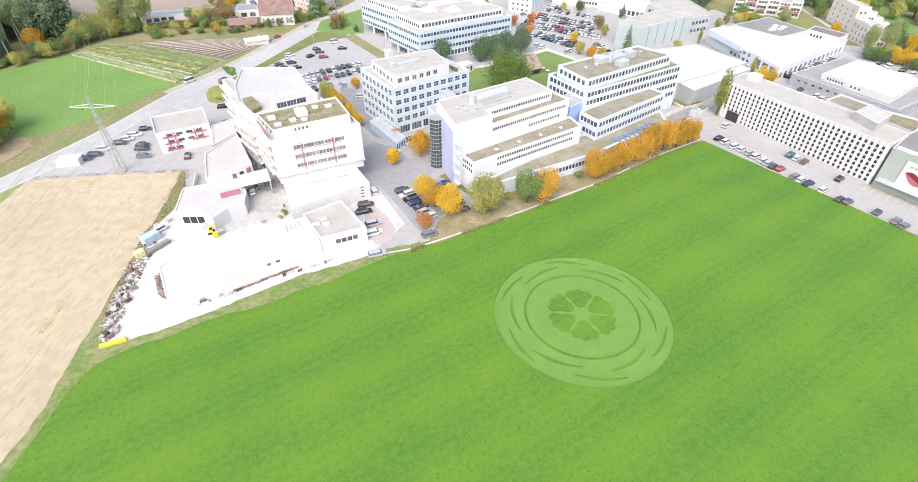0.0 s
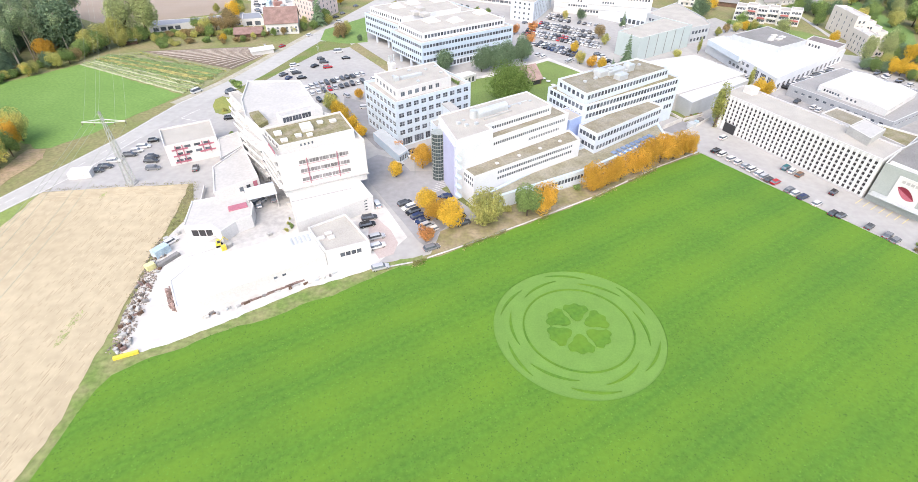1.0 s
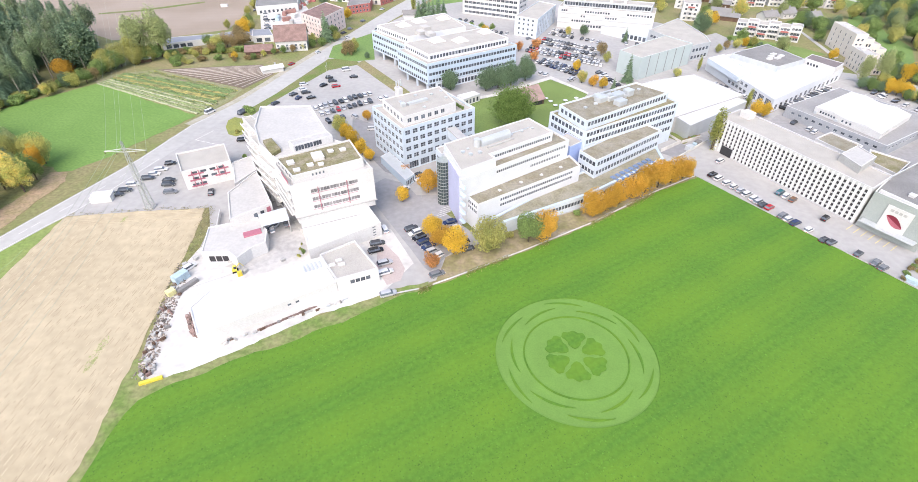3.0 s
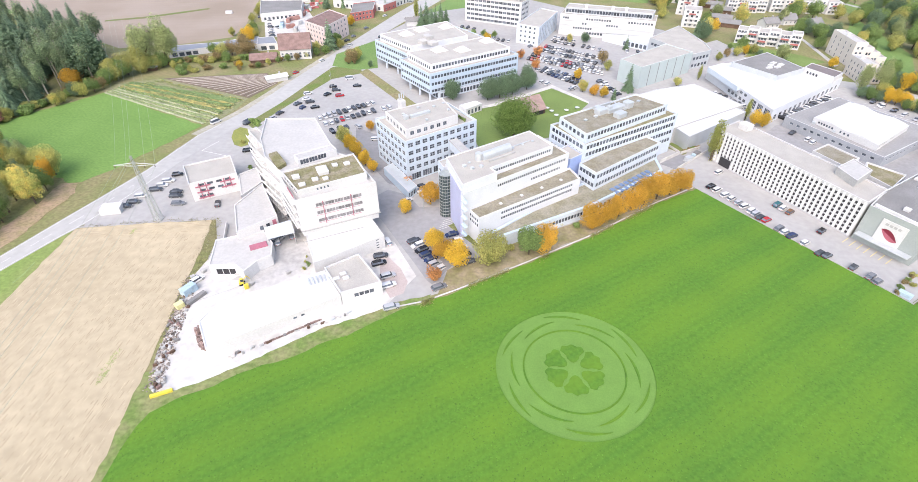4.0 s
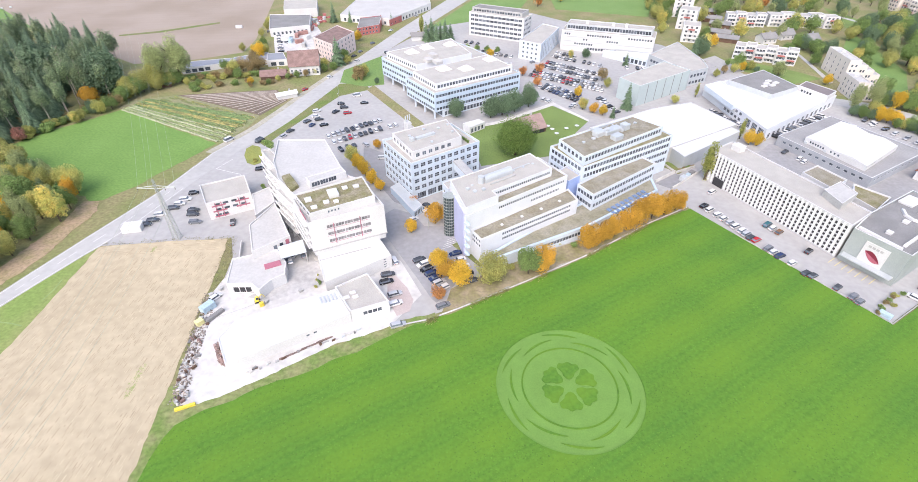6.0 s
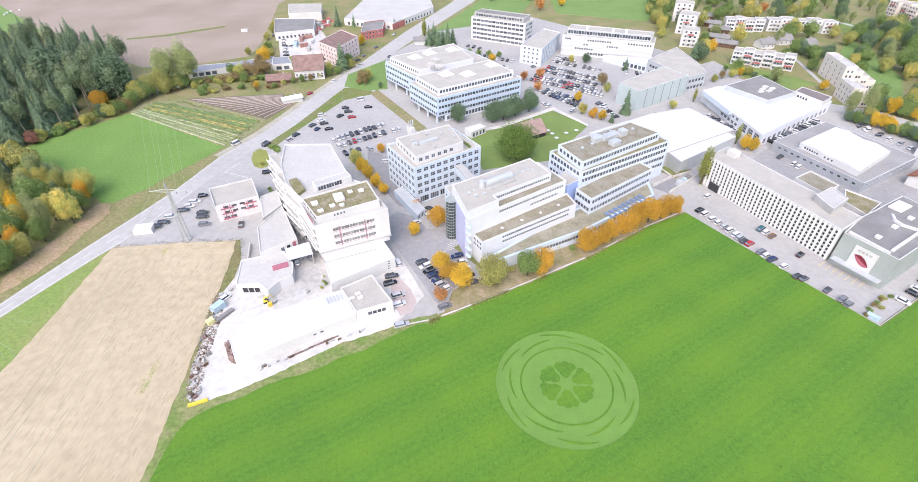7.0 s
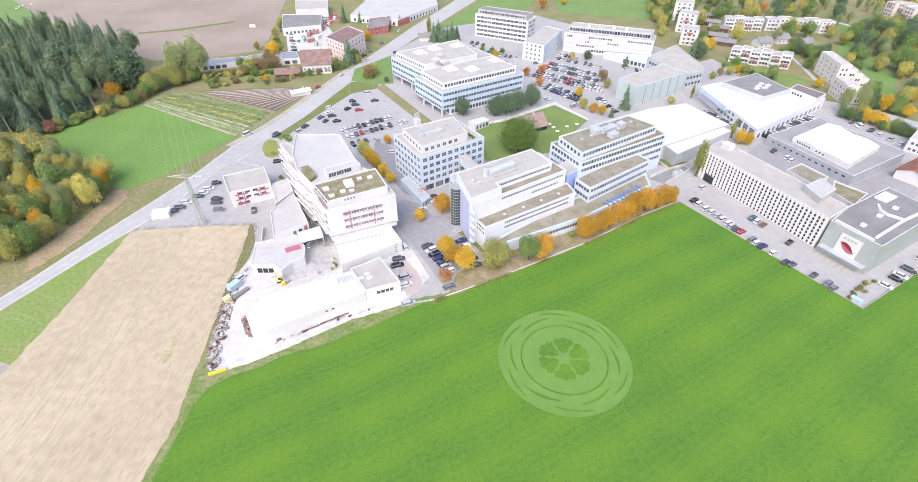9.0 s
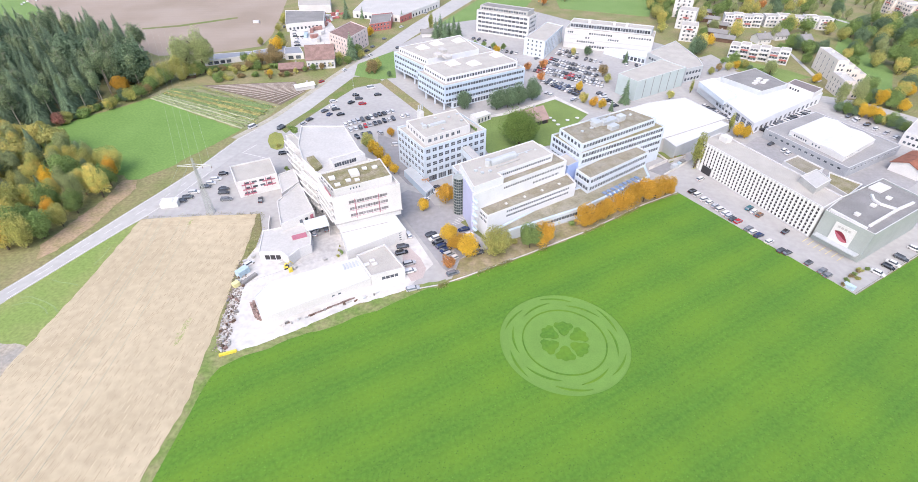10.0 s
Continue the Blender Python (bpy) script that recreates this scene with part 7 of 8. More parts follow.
# ---- power line ----
pylon = root("lattice_pylon", -108.4, 130.7, 0, "slender galvanised lattice pylon with one long crossarm", "pylon")
H = 24.5
corner = lambda z, i: Vector(((-1, 1, 1, -1)[i] * (1.0 - 0.78 * z / H), (-1, -1, 1, 1)[i] * (1.0 - 0.78 * z / H), z))
for i in range(4):
    part("leg", Form().tube(corner(0, i), corner(H, i), 0.11, 0.07, 6), STEEL, pylon)
for k in range(14):
    z0, z1 = H * k / 14, H * (k + 1) / 14
    f = Form()
    for i in range(4):
        j = (i + 1) % 4
        f.tube(corner(z0, i), corner(z1, j), 0.045, 0.045, 4)
        f.tube(corner(z0, j), corner(z1, i), 0.045, 0.045, 4)
    part("lattice", f, STEEL, pylon)
part("footing", Form().box(-1.5, -1.5, -0.2, 1.5, 1.5, 0.35, top=0.15), GREY, pylon, "concrete footing")
TURN = 6.0
arm = Form()
for s in (-1, 1):
    arm.tube((0, 0, 22.0), (s * 6.3, 0, 21.3), 0.14, 0.08, 6)
    arm.tube((0, 0, 20.8), (s * 6.3, 0, 21.2), 0.14, 0.08, 6)
    for k in range(1, 6):
        arm.tube((s * 1.08 * k, 0, 20.95 + 0.04 * k), (s * (1.08 * k + 0.55), 0, 21.9 - 0.09 * k), 0.05, 0.05, 4)
part("crossarm", arm, STEEL, pylon, at=pose(0, 0, 0, 0, 0, TURN))
HOLD = [(-6.2, 0, 20.4), (-2.9, 0, 20.1), (2.9, 0, 20.1), (6.2, 0, 20.4)]
for x, y, z in HOLD:
    part("insulator", Form().tube((x, y, z), (x, y, 21.1), 0.13, 0.08, 8), WOOD, pylon, at=pose(0, 0, 0, 0, 0, TURN))
spin = Matrix.Rotation(radians(TURN), 3, "Z")
WIRE = stuff("weathered_wire", (0.36, 0.42, 0.32), 0.5, 0.1, 1, 4, metal=0.3)
for x, y, z in HOLD + [(0.0, 0.0, H)]:
    start = Vector((-108.4, 130.7, 0)) + spin @ Vector((x, y, z))
    for far, drop in ((Vector((*(-213.1, 293.0), z + 3.0)) + Vector((x * 1.4, 0, 0)), 5.0), (Vector((-108.4, 130.7, 0)) + (Vector((*(-110.1, 106.6), 0)) - Vector((-114.0, 130.0, 0))) * 5 + Vector((x, 0, z - 1.0)), 5.0)):
        c = bpy.data.curves.new("power_cable", "CURVE")
        c.dimensions, c.bevel_depth, c.bevel_resolution = "3D", 0.03, 1
        sp = c.splines.new("POLY")
        sp.points.add(24)
        for i in range(25):
            s = i / 24
            q = start.lerp(far, s)
            sp.points[i].co = (q.x, q.y, q.z - 4 * drop * s * (1 - s), 1)
        c.materials.append(WIRE)
        tagged(new("power_cable", c), "thin sagging power cable strung from the pylon", "cable", "cables of the power line")

# ---- road markings and kerbs ----
def strip(name, pts, wide, z, material, label, dash=None, category="marking"):
    """A painted line or low kerb along a run of plan points."""
    f = Form()
    for a, b in zip(pts, pts[1:]):
        a, b = Vector(a), Vector(b)
        run = (b - a).length
        e = (b - a) / run
        n = Vector((-e.y, e.x)) * wide / 2
        s = 0.0
        while s < run:
            t = min(run, s + (dash[0] if dash else run))
            p, q = a + e * s, a + e * t
            f.face([(*(p - n), z), (*(q - n), z), (*(q + n), z), (*(p + n), z)])
            s = t + (dash[1] if dash else 0.001)
    return tagged(part(name, f, material), label, category, kind="structure")


left = [(x + 0.7, y) for x, y in ROAD_WEST[1:10]]
right = [(x - 0.7, y) for x, y in ROAD_EAST[1:8]]
strip("edge_line", left, 0.18, 0.07, PAINT, "worn white road edge line")
strip("edge_line", right, 0.18, 0.07, PAINT, "worn white road edge line")
strip("junction_line", [(-103.8, 176.1), (-116.6, 180.4), (-113.0, 189.3)], 0.22, 0.075, PAINT, "white give-way line at the junction")
strip("centre_line", [((a[0] + b[0]) / 2, (a[1] + b[1]) / 2) for a, b in zip(left, right)], 0.16, 0.07, PAINT, "dashed white centre line", (3.0, 6.0))
wall_pts = [(81.4, 159.4), (122.0, 100.6), (150.6, 119.6), (236.0, 175.6)]
for a, b in zip(wall_pts, wall_pts[1:]):
    a, b = Vector(a), Vector(b)
    tagged(part("kerb_wall", Form().box(0, -0.13, 0, (b - a).length, 0.13, 0.42, top=0.03), GREY, at=pose(a.x, a.y, 0, 0, 0, math.degrees(math.atan2((b - a).y, (b - a).x)))),
           "low pale concrete edge wall beside the green field", "wall", kind="structure")
path_pts = [(-22.5, 92.6), (-13.3, 95.7), (-4.4, 100.9), (15.6, 113.5), (38.3, 128.6), (64.2, 148.8), (81.0, 159.8)]
strip("field_path_edge", path_pts, 0.55, 0.12, CONCRETE, "pale gravel edging along the field", category="path")
for i in range(7):
    a = Vector((118.0, 128.3)).lerp(Vector((125.2, 117.9)), i / 6)
    strip("bay_line", [tuple(a), (a.x + 3.6, a.y + 2.6)], 0.24, 0.05, stuff("yellow_line_paint", (0.66, 0.56, 0.26), 0.7, 0.2, 1, 5) if i == 0 else bpy.data.materials["yellow_line_paint"], "worn yellowish parking bay line")
for i in range(9):
    a = Vector((168.5, 134.0)).lerp(Vector((205.0, 157.0)), i / 8) + Vector((0.9, 0.2))
    strip("bay_line", [(a.x - 1.4, a.y + 2.2), (a.x + 1.4, a.y - 2.2)], 0.12, 0.05, PAINT, "white parking bay line")
for i in range(5):
    a = Vector((-12.7, 128.7)).lerp(Vector((-10.9, 134.4)), i / 4)
    strip("bay_line", [tuple(a), (a.x + 4.2, a.y + 2.6)], 0.14, 0.09, PAINT, "white parking bay line")

# ---- garden rows ----
g0, g1, g2, g3 = [Vector(p) for p in ((-199.0, 241.8), (-125.4, 204.4), (-119.4, 236.2), (-193.1, 258.3))]
rows_green = [stuff("leek_rows", (0.24, 0.31, 0.14), 0.9, 0.3, 0.6, 3), stuff("cabbage_rows", (0.16, 0.24, 0.09), 0.9, 0.3, 0.6, 3), stuff("flower_rows", (0.42, 0.37, 0.13), 0.9, 0.4, 0.3, 3, tint=(0.16, 0.17, 0.07)), stuff("pale_rows", (0.40, 0.43, 0.28), 0.9, 0.3, 0.5, 3)]
for i in range(17):
    s = (i + 0.4) / 17.5
    a, b = g0.lerp(g3, s), g1.lerp(g2, s)
    n, run = 30, b - a
    perp = Vector((-run.y, run.x)).normalized() * (0.55 if i < 9 else 0.8)
    top = []
    for k in range(n + 1):
        q = a.lerp(b, 0.03 + 0.94 * k / n)
        w = perp * random.uniform(0.75, 1.15)
        top.append((q - w, q + w, random.uniform(0.25, 0.6)))
    f = Form()
    for (p0, q0, z0), (p1, q1, z1) in zip(top, top[1:]):
        f.face([(*p0, 0.05), (*p1, 0.05), (*p1.lerp(q1, 0.3), z1), (*p0.lerp(q0, 0.3), z0)])
        f.face([(*p0.lerp(q0, 0.3), z0), (*p1.lerp(q1, 0.3), z1), (*p1.lerp(q1, 0.7), z1), (*p0.lerp(q0, 0.7), z0)])
        f.face([(*p0.lerp(q0, 0.7), z0), (*p1.lerp(q1, 0.7), z1), (*q1, 0.05), (*q0, 0.05)])
    k = 0 if i < 6 and i % 2 else 3 if i < 7 else 2 if i in (9, 10, 13) else 1
    tagged(part("vegetable_bed", f, rows_green[k]), ("pale fleece-covered vegetable row", "green vegetable row in the garden", "yellow and orange flower row", "pale green vegetable row")[(3, 1, 2, 0)[k]], "vegetable bed", "beds of the garden")

p0, p1, p2, p3 = [Vector(p) for p in ((-175.6, 263.3), (-122.6, 273.0), (-111.4, 258.8), (-119.4, 239.0))]
ridge = [stuff("pale_furrow", (0.46, 0.41, 0.37), 0.95, 0.25, 0.5, 3), stuff("dark_bed", (0.19, 0.15, 0.12), 0.95, 0.25, 0.5, 3)]
for i in range(26):
    s = (i + 0.5) / 26
    a, b = p0.lerp(p3, s), p1.lerp(p2, s)
    e = (b - a).normalized()
    n = Vector((-e.y, e.x)) * (0.28 if i % 2 else 0.62)
    f = Form()
    f.v = [(*(a - n), 0.06), (*(b - n), 0.06), (*(b - n * 0.4), 0.28), (*(a - n * 0.4), 0.28), (*(b + n * 0.4), 0.28), (*(a + n * 0.4), 0.28), (*(b + n), 0.06), (*(a + n), 0.06)]
    f.f, f.k = [(0, 1, 2, 3), (3, 2, 4, 5), (5, 4, 6, 7)], [0, 0, 0]
    tagged(part("soil_ridge", f, ridge[1 - i % 2]), "pale raked soil ridge in the plot" if i % 2 else "dark soil ridge in the plot", "soil ridge", "ridges of the vegetable plot")

# leafy plants standing in the garden rows, and shrubs round the farm
GARDEN = [Vector(p) for p in ((-198.7, 243.6), (-176.5, 261.4), (-119.6, 235.8), (-124.9, 206.2))]
for name, colour, label, every in (("garden_plants", "soft", "leafy green vegetables in rows", 0), ("garden_flowers", "olive", "yellowing plants and flowers in rows", 1)):
    c = []
    for i in range(24):
        if i % 4 not in ((0, 1) if every == 0 else (2,)) or every == 1 and i % 8 == 2:
            continue
        a, z = GARDEN[0].lerp(GARDEN[1], (i + 0.5) / 24), GARDEN[3].lerp(GARDEN[2], (i + 0.5) / 24)
        for s in np.sort(rng.uniform(0, 1, 420)):
            if math.sin(s * 21 + i * 2.3) > -0.75:
                q = a.lerp(z, s)
                c.append((q.x + rng.normal() * 0.22, q.y + rng.normal() * 0.22, 0.22 + 0.25 * rng.random()))
    c = np.array(c)
    nn = rng.normal(size=c.shape) * 0.5 + np.array([0, 0, 1.0])
    tagged(new(name, leaves(name, c, nn / np.linalg.norm(nn, axis=1)[:, None], 0.5, LEAF[colour])), label, "plants", kind="stuff")
for p, k, h in (((-102.1, 306.2), "green", 6), ((-106.7, 301.4), "olive", 5), ((-111.3, 296.6), "brown", 5), ((-116.3, 294.1), "green", 5), ((-94.8, 331.0), "green", 8), ((-90.9, 321.3), "olive", 6), ((-95.4, 373.1), "yellow", 8), ((-151.6, 326.8), "yellow", 12), ((-149.5, 312.1), "brown", 12), ((-154.8, 304.7), "brown", 10), ((-158.4, 299.8), "olive", 9), ((-165.3, 303.9), "soft", 8),
                ((-77.2, 294.8), "brown", 9), ((-75.0, 299.3), "olive", 8), ((-199.2, 267.4), "olive", 13), ((-201.1, 259.6), "olive", 12), ((-202.2, 252.1), "green", 10), ((-178.7, 278.9), "olive", 5), ((-170.5, 277.5), "green", 5), ((-164.7, 284.1), "olive", 4), ((-140.8, 281.7), "yellow", 5), ((-152.0, 337.3), "olive", 8), ((-159.6, 353.4), "green", 8)):
    plant("green" if k == "soft" else k, p, h, group="shrubs round the farm")
for p, h in (((-191.0, 276.0), 9.0), ((-188.3, 278.2), 8.0), ((-186.9, 281.4), 9.0), ((-192.1, 270.9), 8.0)):
    plant("olive" if h < 8.5 else "green", p, h, 1.2, group="undergrowth below the tall trees")
# ---- clutter of the yard ----
def crate(name, label, category, p, z, w, d, h, turn, material, ribs=0):
    e = root(name, p[0], p[1], z, label, category, turn=turn)
    part("body", Form().box(-w / 2, -d / 2, 0, w / 2, d / 2, h, top=0.04), material, e)
    rib = Form().box(-0.06, -d / 2 - 0.07, 0.05, 0.06, d / 2 + 0.07, h - 0.05).mesh("rib", [material]) if ribs else None
    for i in range(ribs):
        part("rib", rib, (), e, at=pose(-w / 2 + w * (i + 0.5) / ribs, 0, 0))
    return e


RUSTY = stuff("rusty_red_paint", (0.42, 0.24, 0.21), 0.7, 0.25, 0.5, 3)
for p, c, w, l in (((-148.7, 372.2), WHITE, 2.5, 9), ((-145.0, 369.4), TARP, 2.5, 9), ((-149.4, 401.8), RUSTY, 2.4, 7), ((-141.6, 388.8), RUSTY, 2.4, 7), ((-144.3, 382.0), RUSTY, 2.4, 6), ((-134.6, 376.4), WHITE, 2.4, 6), ((-138.9, 402.6), RUSTY, 2.4, 7), ((-145.8, 411.0), WHITE, 2.4, 7), ((-143.0, 424.2), GREY, 2.4, 7), ((-149.2, 431.4), RUSTY, 2.4, 6), ((-137.8, 366.9), RUSTY, 2.4, 6), ((-131.6, 358.4), GREY, 2.4, 6)):
    crate("freight_container", "weathered freight container in the works yard", "container", p, 0.04, l, w, 2.6, random.choice([14, 100, 40, 75]), c, 7)
slab("works_court", [(-169.6, 400.3), (-138.0, 413.4), (-111.1, 357.0), (-124.9, 347.5), (-147.9, 343.0)], -0.2, 0.10, CONCRETE, "pale concrete court of the far works", category="yard")

crate("skip_container", "long bright yellow skip container beside rubble", "container", (-71.3, 62.7), 0.0, 4.8, 0.75, 0.7, 26, YELLOW, 6)
crate("covered_trailer", "pale blue tarpaulin-covered trailer", "trailer", (-80.9, 96.2), 0.06, 4.2, 2.3, 2.2, 62, TARP, 4)
crate("dark_trailer", "long dark flat trailer", "trailer", (-77.6, 93.4), 0.06, 6.0, 1.3, 1.0, 62, GRAVEL_DARK, 5)
crate("yellow_box", "pale yellow box container", "container", (-80.7, 90.3), 0.06, 2.2, 1.8, 1.5, 55, stuff("pale_yellow_paint", (0.72, 0.68, 0.35), 0.6, 0.1, 1, 4), 3)
for p, turn in (((-67.2, 100.2), 30),):
    digger = root("mini_excavator", *p, 0.06, "small yellow excavator standing in the works yard", "excavator", turn=turn)
    for y in (-0.6, 0.6):
        part("track", Form().box(-0.9, y - 0.18, 0, 0.9, y + 0.18, 0.5, top=0.12), RUBBER, digger)
    part("body", Form().box(-0.8, -0.65, 0.5, 0.5, 0.65, 1.2, top=0.1), YELLOW, digger)
    part("cab", Form().box(-0.3, -0.55, 1.2, 0.5, 0.1, 2.1, top=0.08), GLASS, digger)
    part("cab_roof", Form().box(-0.36, -0.6, 2.1, 0.56, 0.16, 2.2, top=0.05), YELLOW, digger)
    part("boom", Form().tube((0.4, 0.3, 1.0), (1.6, 0.3, 2.3), 0.14, 0.11, 8).tube((1.6, 0.3, 2.3), (2.4, 0.3, 0.9), 0.11, 0.08, 8), YELLOW, digger)
    part("bucket", Form().box(2.15, 0.0, 0.4, 2.65, 0.6, 0.9, top=0.1), GREY, digger)
for p in ((-65.2, 98.6),):
    crate("yellow_crate", "small yellow crate in the yard", "crate", p, 0.06, 1.3, 1.0, random.uniform(0.8, 1.5), random.uniform(0, 90), YELLOW, 2)
for p in ((-82.9, 102.4), (-80.8, 104.9), (-70.3, 104.4), (-64.3, 100.1), (-55.3, 105.5), (-81.5, 92.5)):
    crate("pallet_stack", "grey stack of pallets in the yard", "pallets", p, 0.06, 1.3, 1.1, random.uniform(0.4, 1.0), random.uniform(0, 90), GREY, 3)
pile = root("brick_pile", *(-69.3, 79.6), 0.06, "stack of old bricks and boards at the hall end", "bricks", turn=-55)
for i in range(60):
    part("brick", Form().box(-0.5, -0.35, 0, 0.5, 0.35, random.uniform(0.4, 1.0), top=0.03), stuff("old_bricks", (0.36, 0.26, 0.235), 0.9, 0.4, 0.8, 4, rnd=0.4) if i == 0 else bpy.data.materials["old_bricks"], pile, at=pose(random.uniform(-4.4, 4.4), random.uniform(-1.3, 1.3), 0, 0, 0, random.uniform(-15, 15)))
rub = Form()
for i in range(700):
    s = random.random()
    q = Vector((-73.7, 64.2)).lerp(Vector((-82.9, 102.4)), s) + Vector((random.uniform(-2.4, 1.6), random.uniform(-1.5, 1.5)))
    r = random.uniform(0.1, 0.34)
    m = pose(q.x, q.y, 0.05, random.uniform(-20, 20), random.uniform(-20, 20), random.uniform(0, 180))
    rub.box(-r, -r * 0.7, -0.1, r, r * 0.7, r * random.uniform(0.5, 1.1), 0, m, r * 0.2)
for i in range(40):
    s = random.random() ** 1.6
    q = Vector((-73.5, 63.8)).lerp(Vector((-81.8, 96.6)), s) + Vector((random.uniform(-2.0, 1.6), random.uniform(-1.5, 1.5)))
    crate("junk_box", "small discarded box or board on the rubble", "junk", q, 0.1, random.uniform(0.5, 1.6), random.uniform(0.3, 0.8), random.uniform(0.3, 0.9), random.uniform(0, 180), random.choice([WOOD, GREY, GREY, GRAVEL_DARK, TILE, CONCRETE, WOOD]), 2)
tagged(part("rubble_bank", rub, RUBBLE), "bank of rubble, boards and stones along the yard edge", "rubble", kind="stuff")
shelf = Form()
for i in range(34):
    s = i / 33
    q = Vector((-52.5, 79.4)).lerp(Vector((-40.8, 87.9)), s)
    shelf.box(-0.45, -0.16, 0, 0.45, 0.16, random.uniform(0.2, 0.6), 0, pose(q.x, q.y - 0.7, 0.05, 0, 0, 28 + random.uniform(-8, 8)), 0.03)
tagged(part("plank_stack", shelf, stuff("reddish_boards", (0.26, 0.19, 0.17), 0.85, 0.3, 0.8, 5, island=0.3)), "low stack of reddish boards along the hall wall", "boards", kind="stuff")
for i in range(26):
    q = Vector((-60.5, 74.6)).lerp(Vector((-33.5, 91.3)), random.random()) + Vector((0.5, -0.8)) * random.uniform(0.2, 1.6)
    crate("stored_goods", "small grey crate or board stored along the hall wall", "crate", q, 0.06, random.uniform(0.4, 1.6), random.uniform(0.3, 0.7), random.uniform(0.2, 0.8), 33 + random.uniform(-12, 12), random.choice([GREY, GRAVEL_DARK, WOOD, CONCRETE, METAL]), 2)
for (x, y), h in (((-78.5, 250.0), 8.0), ((-84.5, 270.9), 8.0), ((-18.4, 140.9), 6.0), ((-23.8, 168.3), 6.0), ((-63.0, 199.0), 7.0)):
    e = root("street_lamp", x, y, 0, "slim grey street lamp beside the car park", "lamp", "street lamps")
    part("pole", Form().tube((0, 0, 0), (0, 0, h), 0.09, 0.05, 8), STEEL, e)
    part("lamp_head", Form().box(-0.2, -0.9, h - 0.1, 0.2, 0.1, h + 0.08, top=0.05), STEEL, e)
crate("blue_trailer", "blue covered car trailer beside the field wall", "trailer", (121.7, 103.9), 0.07, 3.4, 1.8, 1.2, -55, TARP, 3)
for i in range(10):
    a = Vector((120.4, 105.5)).lerp(Vector((133.0, 113.9)), i / 9)
    plant("bush", (a.x + random.uniform(-1, 1), a.y + random.uniform(-1, 1)), random.uniform(0.8, 1.6), group="yellowing bushes at the car park corner")
crate("white_tent", "white tarpaulin tent beside the road", "tent", (-127.2, 134.9), 0.03, 6.6, 4.4, 2.2, 15, WHITE, 0)
slab("planted_bed", [(-9.2, 131.5), (-6.4, 133.9), (3.4, 125.2), (4.3, 121.8), (0.9, 120.2)], -0.1, 0.12, VERGE, "green planted bed at the office foot", category="bed")

for p, k, h in (((197.0, 249.0), "green", 7), ((200.0, 247.0), "dark", 6), ((203.0, 245.5), "yellow", 8), ((206.0, 243.0), "yellow", 8.5), ((208.0, 240.0), "yellow", 7), ((206.8, 237.0), "green", 6), ((209.5, 236.0), "olive", 6), ((211.7, 234.0), "green", 8), ((213.5, 231.0), "dark", 7), ((215.0, 228.5), "green", 6), ((194.0, 252.0), "dark", 6),
                ((222.0, 262.0), "yellow", 10), ((226.0, 258.0), "green", 9), ((219.0, 265.0), "dark", 9), ((230.0, 254.0), "yellow", 8)):
    plant(k, p, h, group="hedge trees above the car park")
for i in range(13):
    a = Vector((191.5, 243.5)).lerp(Vector((204.0, 215.5)), i / 12)
    strip("bay_line", [tuple(a), (a.x + 4.2, a.y + 2.2)], 0.14, 0.05, PAINT, "white parking bay line")
slab("ramp_bed", ragged([(79.5, 193.5), (83.5, 196.5), (89.5, 189.5), (85.0, 185.5)], 0.3, 2.0, 31), -0.1, 0.14, VERGE, "dull planted bed beside the ramp", category="bed")
slab("ramp", [(73.5, 177.5), (84.0, 186.0), (88.0, 181.5), (78.5, 173.5)], -0.1, 0.10, ASPHALT_DARK, "dark sunken delivery ramp", category="road")
for a, b, h in (((73.2, 177.9), (83.8, 186.4), 1.4), ((78.9, 173.2), (95.5, 188.6), 1.0), ((84.2, 186.2), (93.8, 191.6), 1.2), ((80.5, 194.8), (84.0, 186.8), 0.9)):
    a, b = Vector(a), Vector(b)
    tagged(part("ramp_wall", Form().box(0, -0.18, 0, (b - a).length, 0.18, h, top=0.03), CONCRETE, at=pose(a.x, a.y, 0.03, 0, 0, math.degrees(math.atan2((b - a).y, (b - a).x)))), "pale concrete wall beside the delivery ramp", "wall", kind="structure")
for p, w, d, h, c in (((85.5, 180.6), 3.0, 2.2, 1.9, METAL), ((90.5, 185.6), 2.4, 2.0, 1.6, GRAVEL_DARK), ((78.0, 188.5), 2.0, 1.6, 1.3, GREY), ((88.6, 184.0), 1.6, 1.4, 1.3, TARP)):
    crate("waste_container", "grey waste container beside the delivery ramp", "container", p, 0.05, w, d, h, 40, c, 3)
for i in range(9):
    a = Vector((86.5, 187.6)).lerp(Vector((93.5, 191.0)), i / 8)
    plant("bush", (a.x, a.y + 1.2), random.uniform(0.9, 1.6), 1.0, group="shrubs beside the delivery ramp")
dry = []
for i in range(len(path_pts) - 2):
    a, b = Vector(path_pts[i]), Vector(path_pts[i + 1])
    for k in range(700):
        q = a.lerp(b, random.random()) + Vector((0.5, -0.9)) * abs(random.gauss(0, 1.0))
        if math.sin(q.x * 0.35) + math.sin(q.x * 0.13 + 1) > 0.2:
            dry.append((q.x, q.y, 0.33 + 0.12 * random.random()))
dry = np.array(dry)
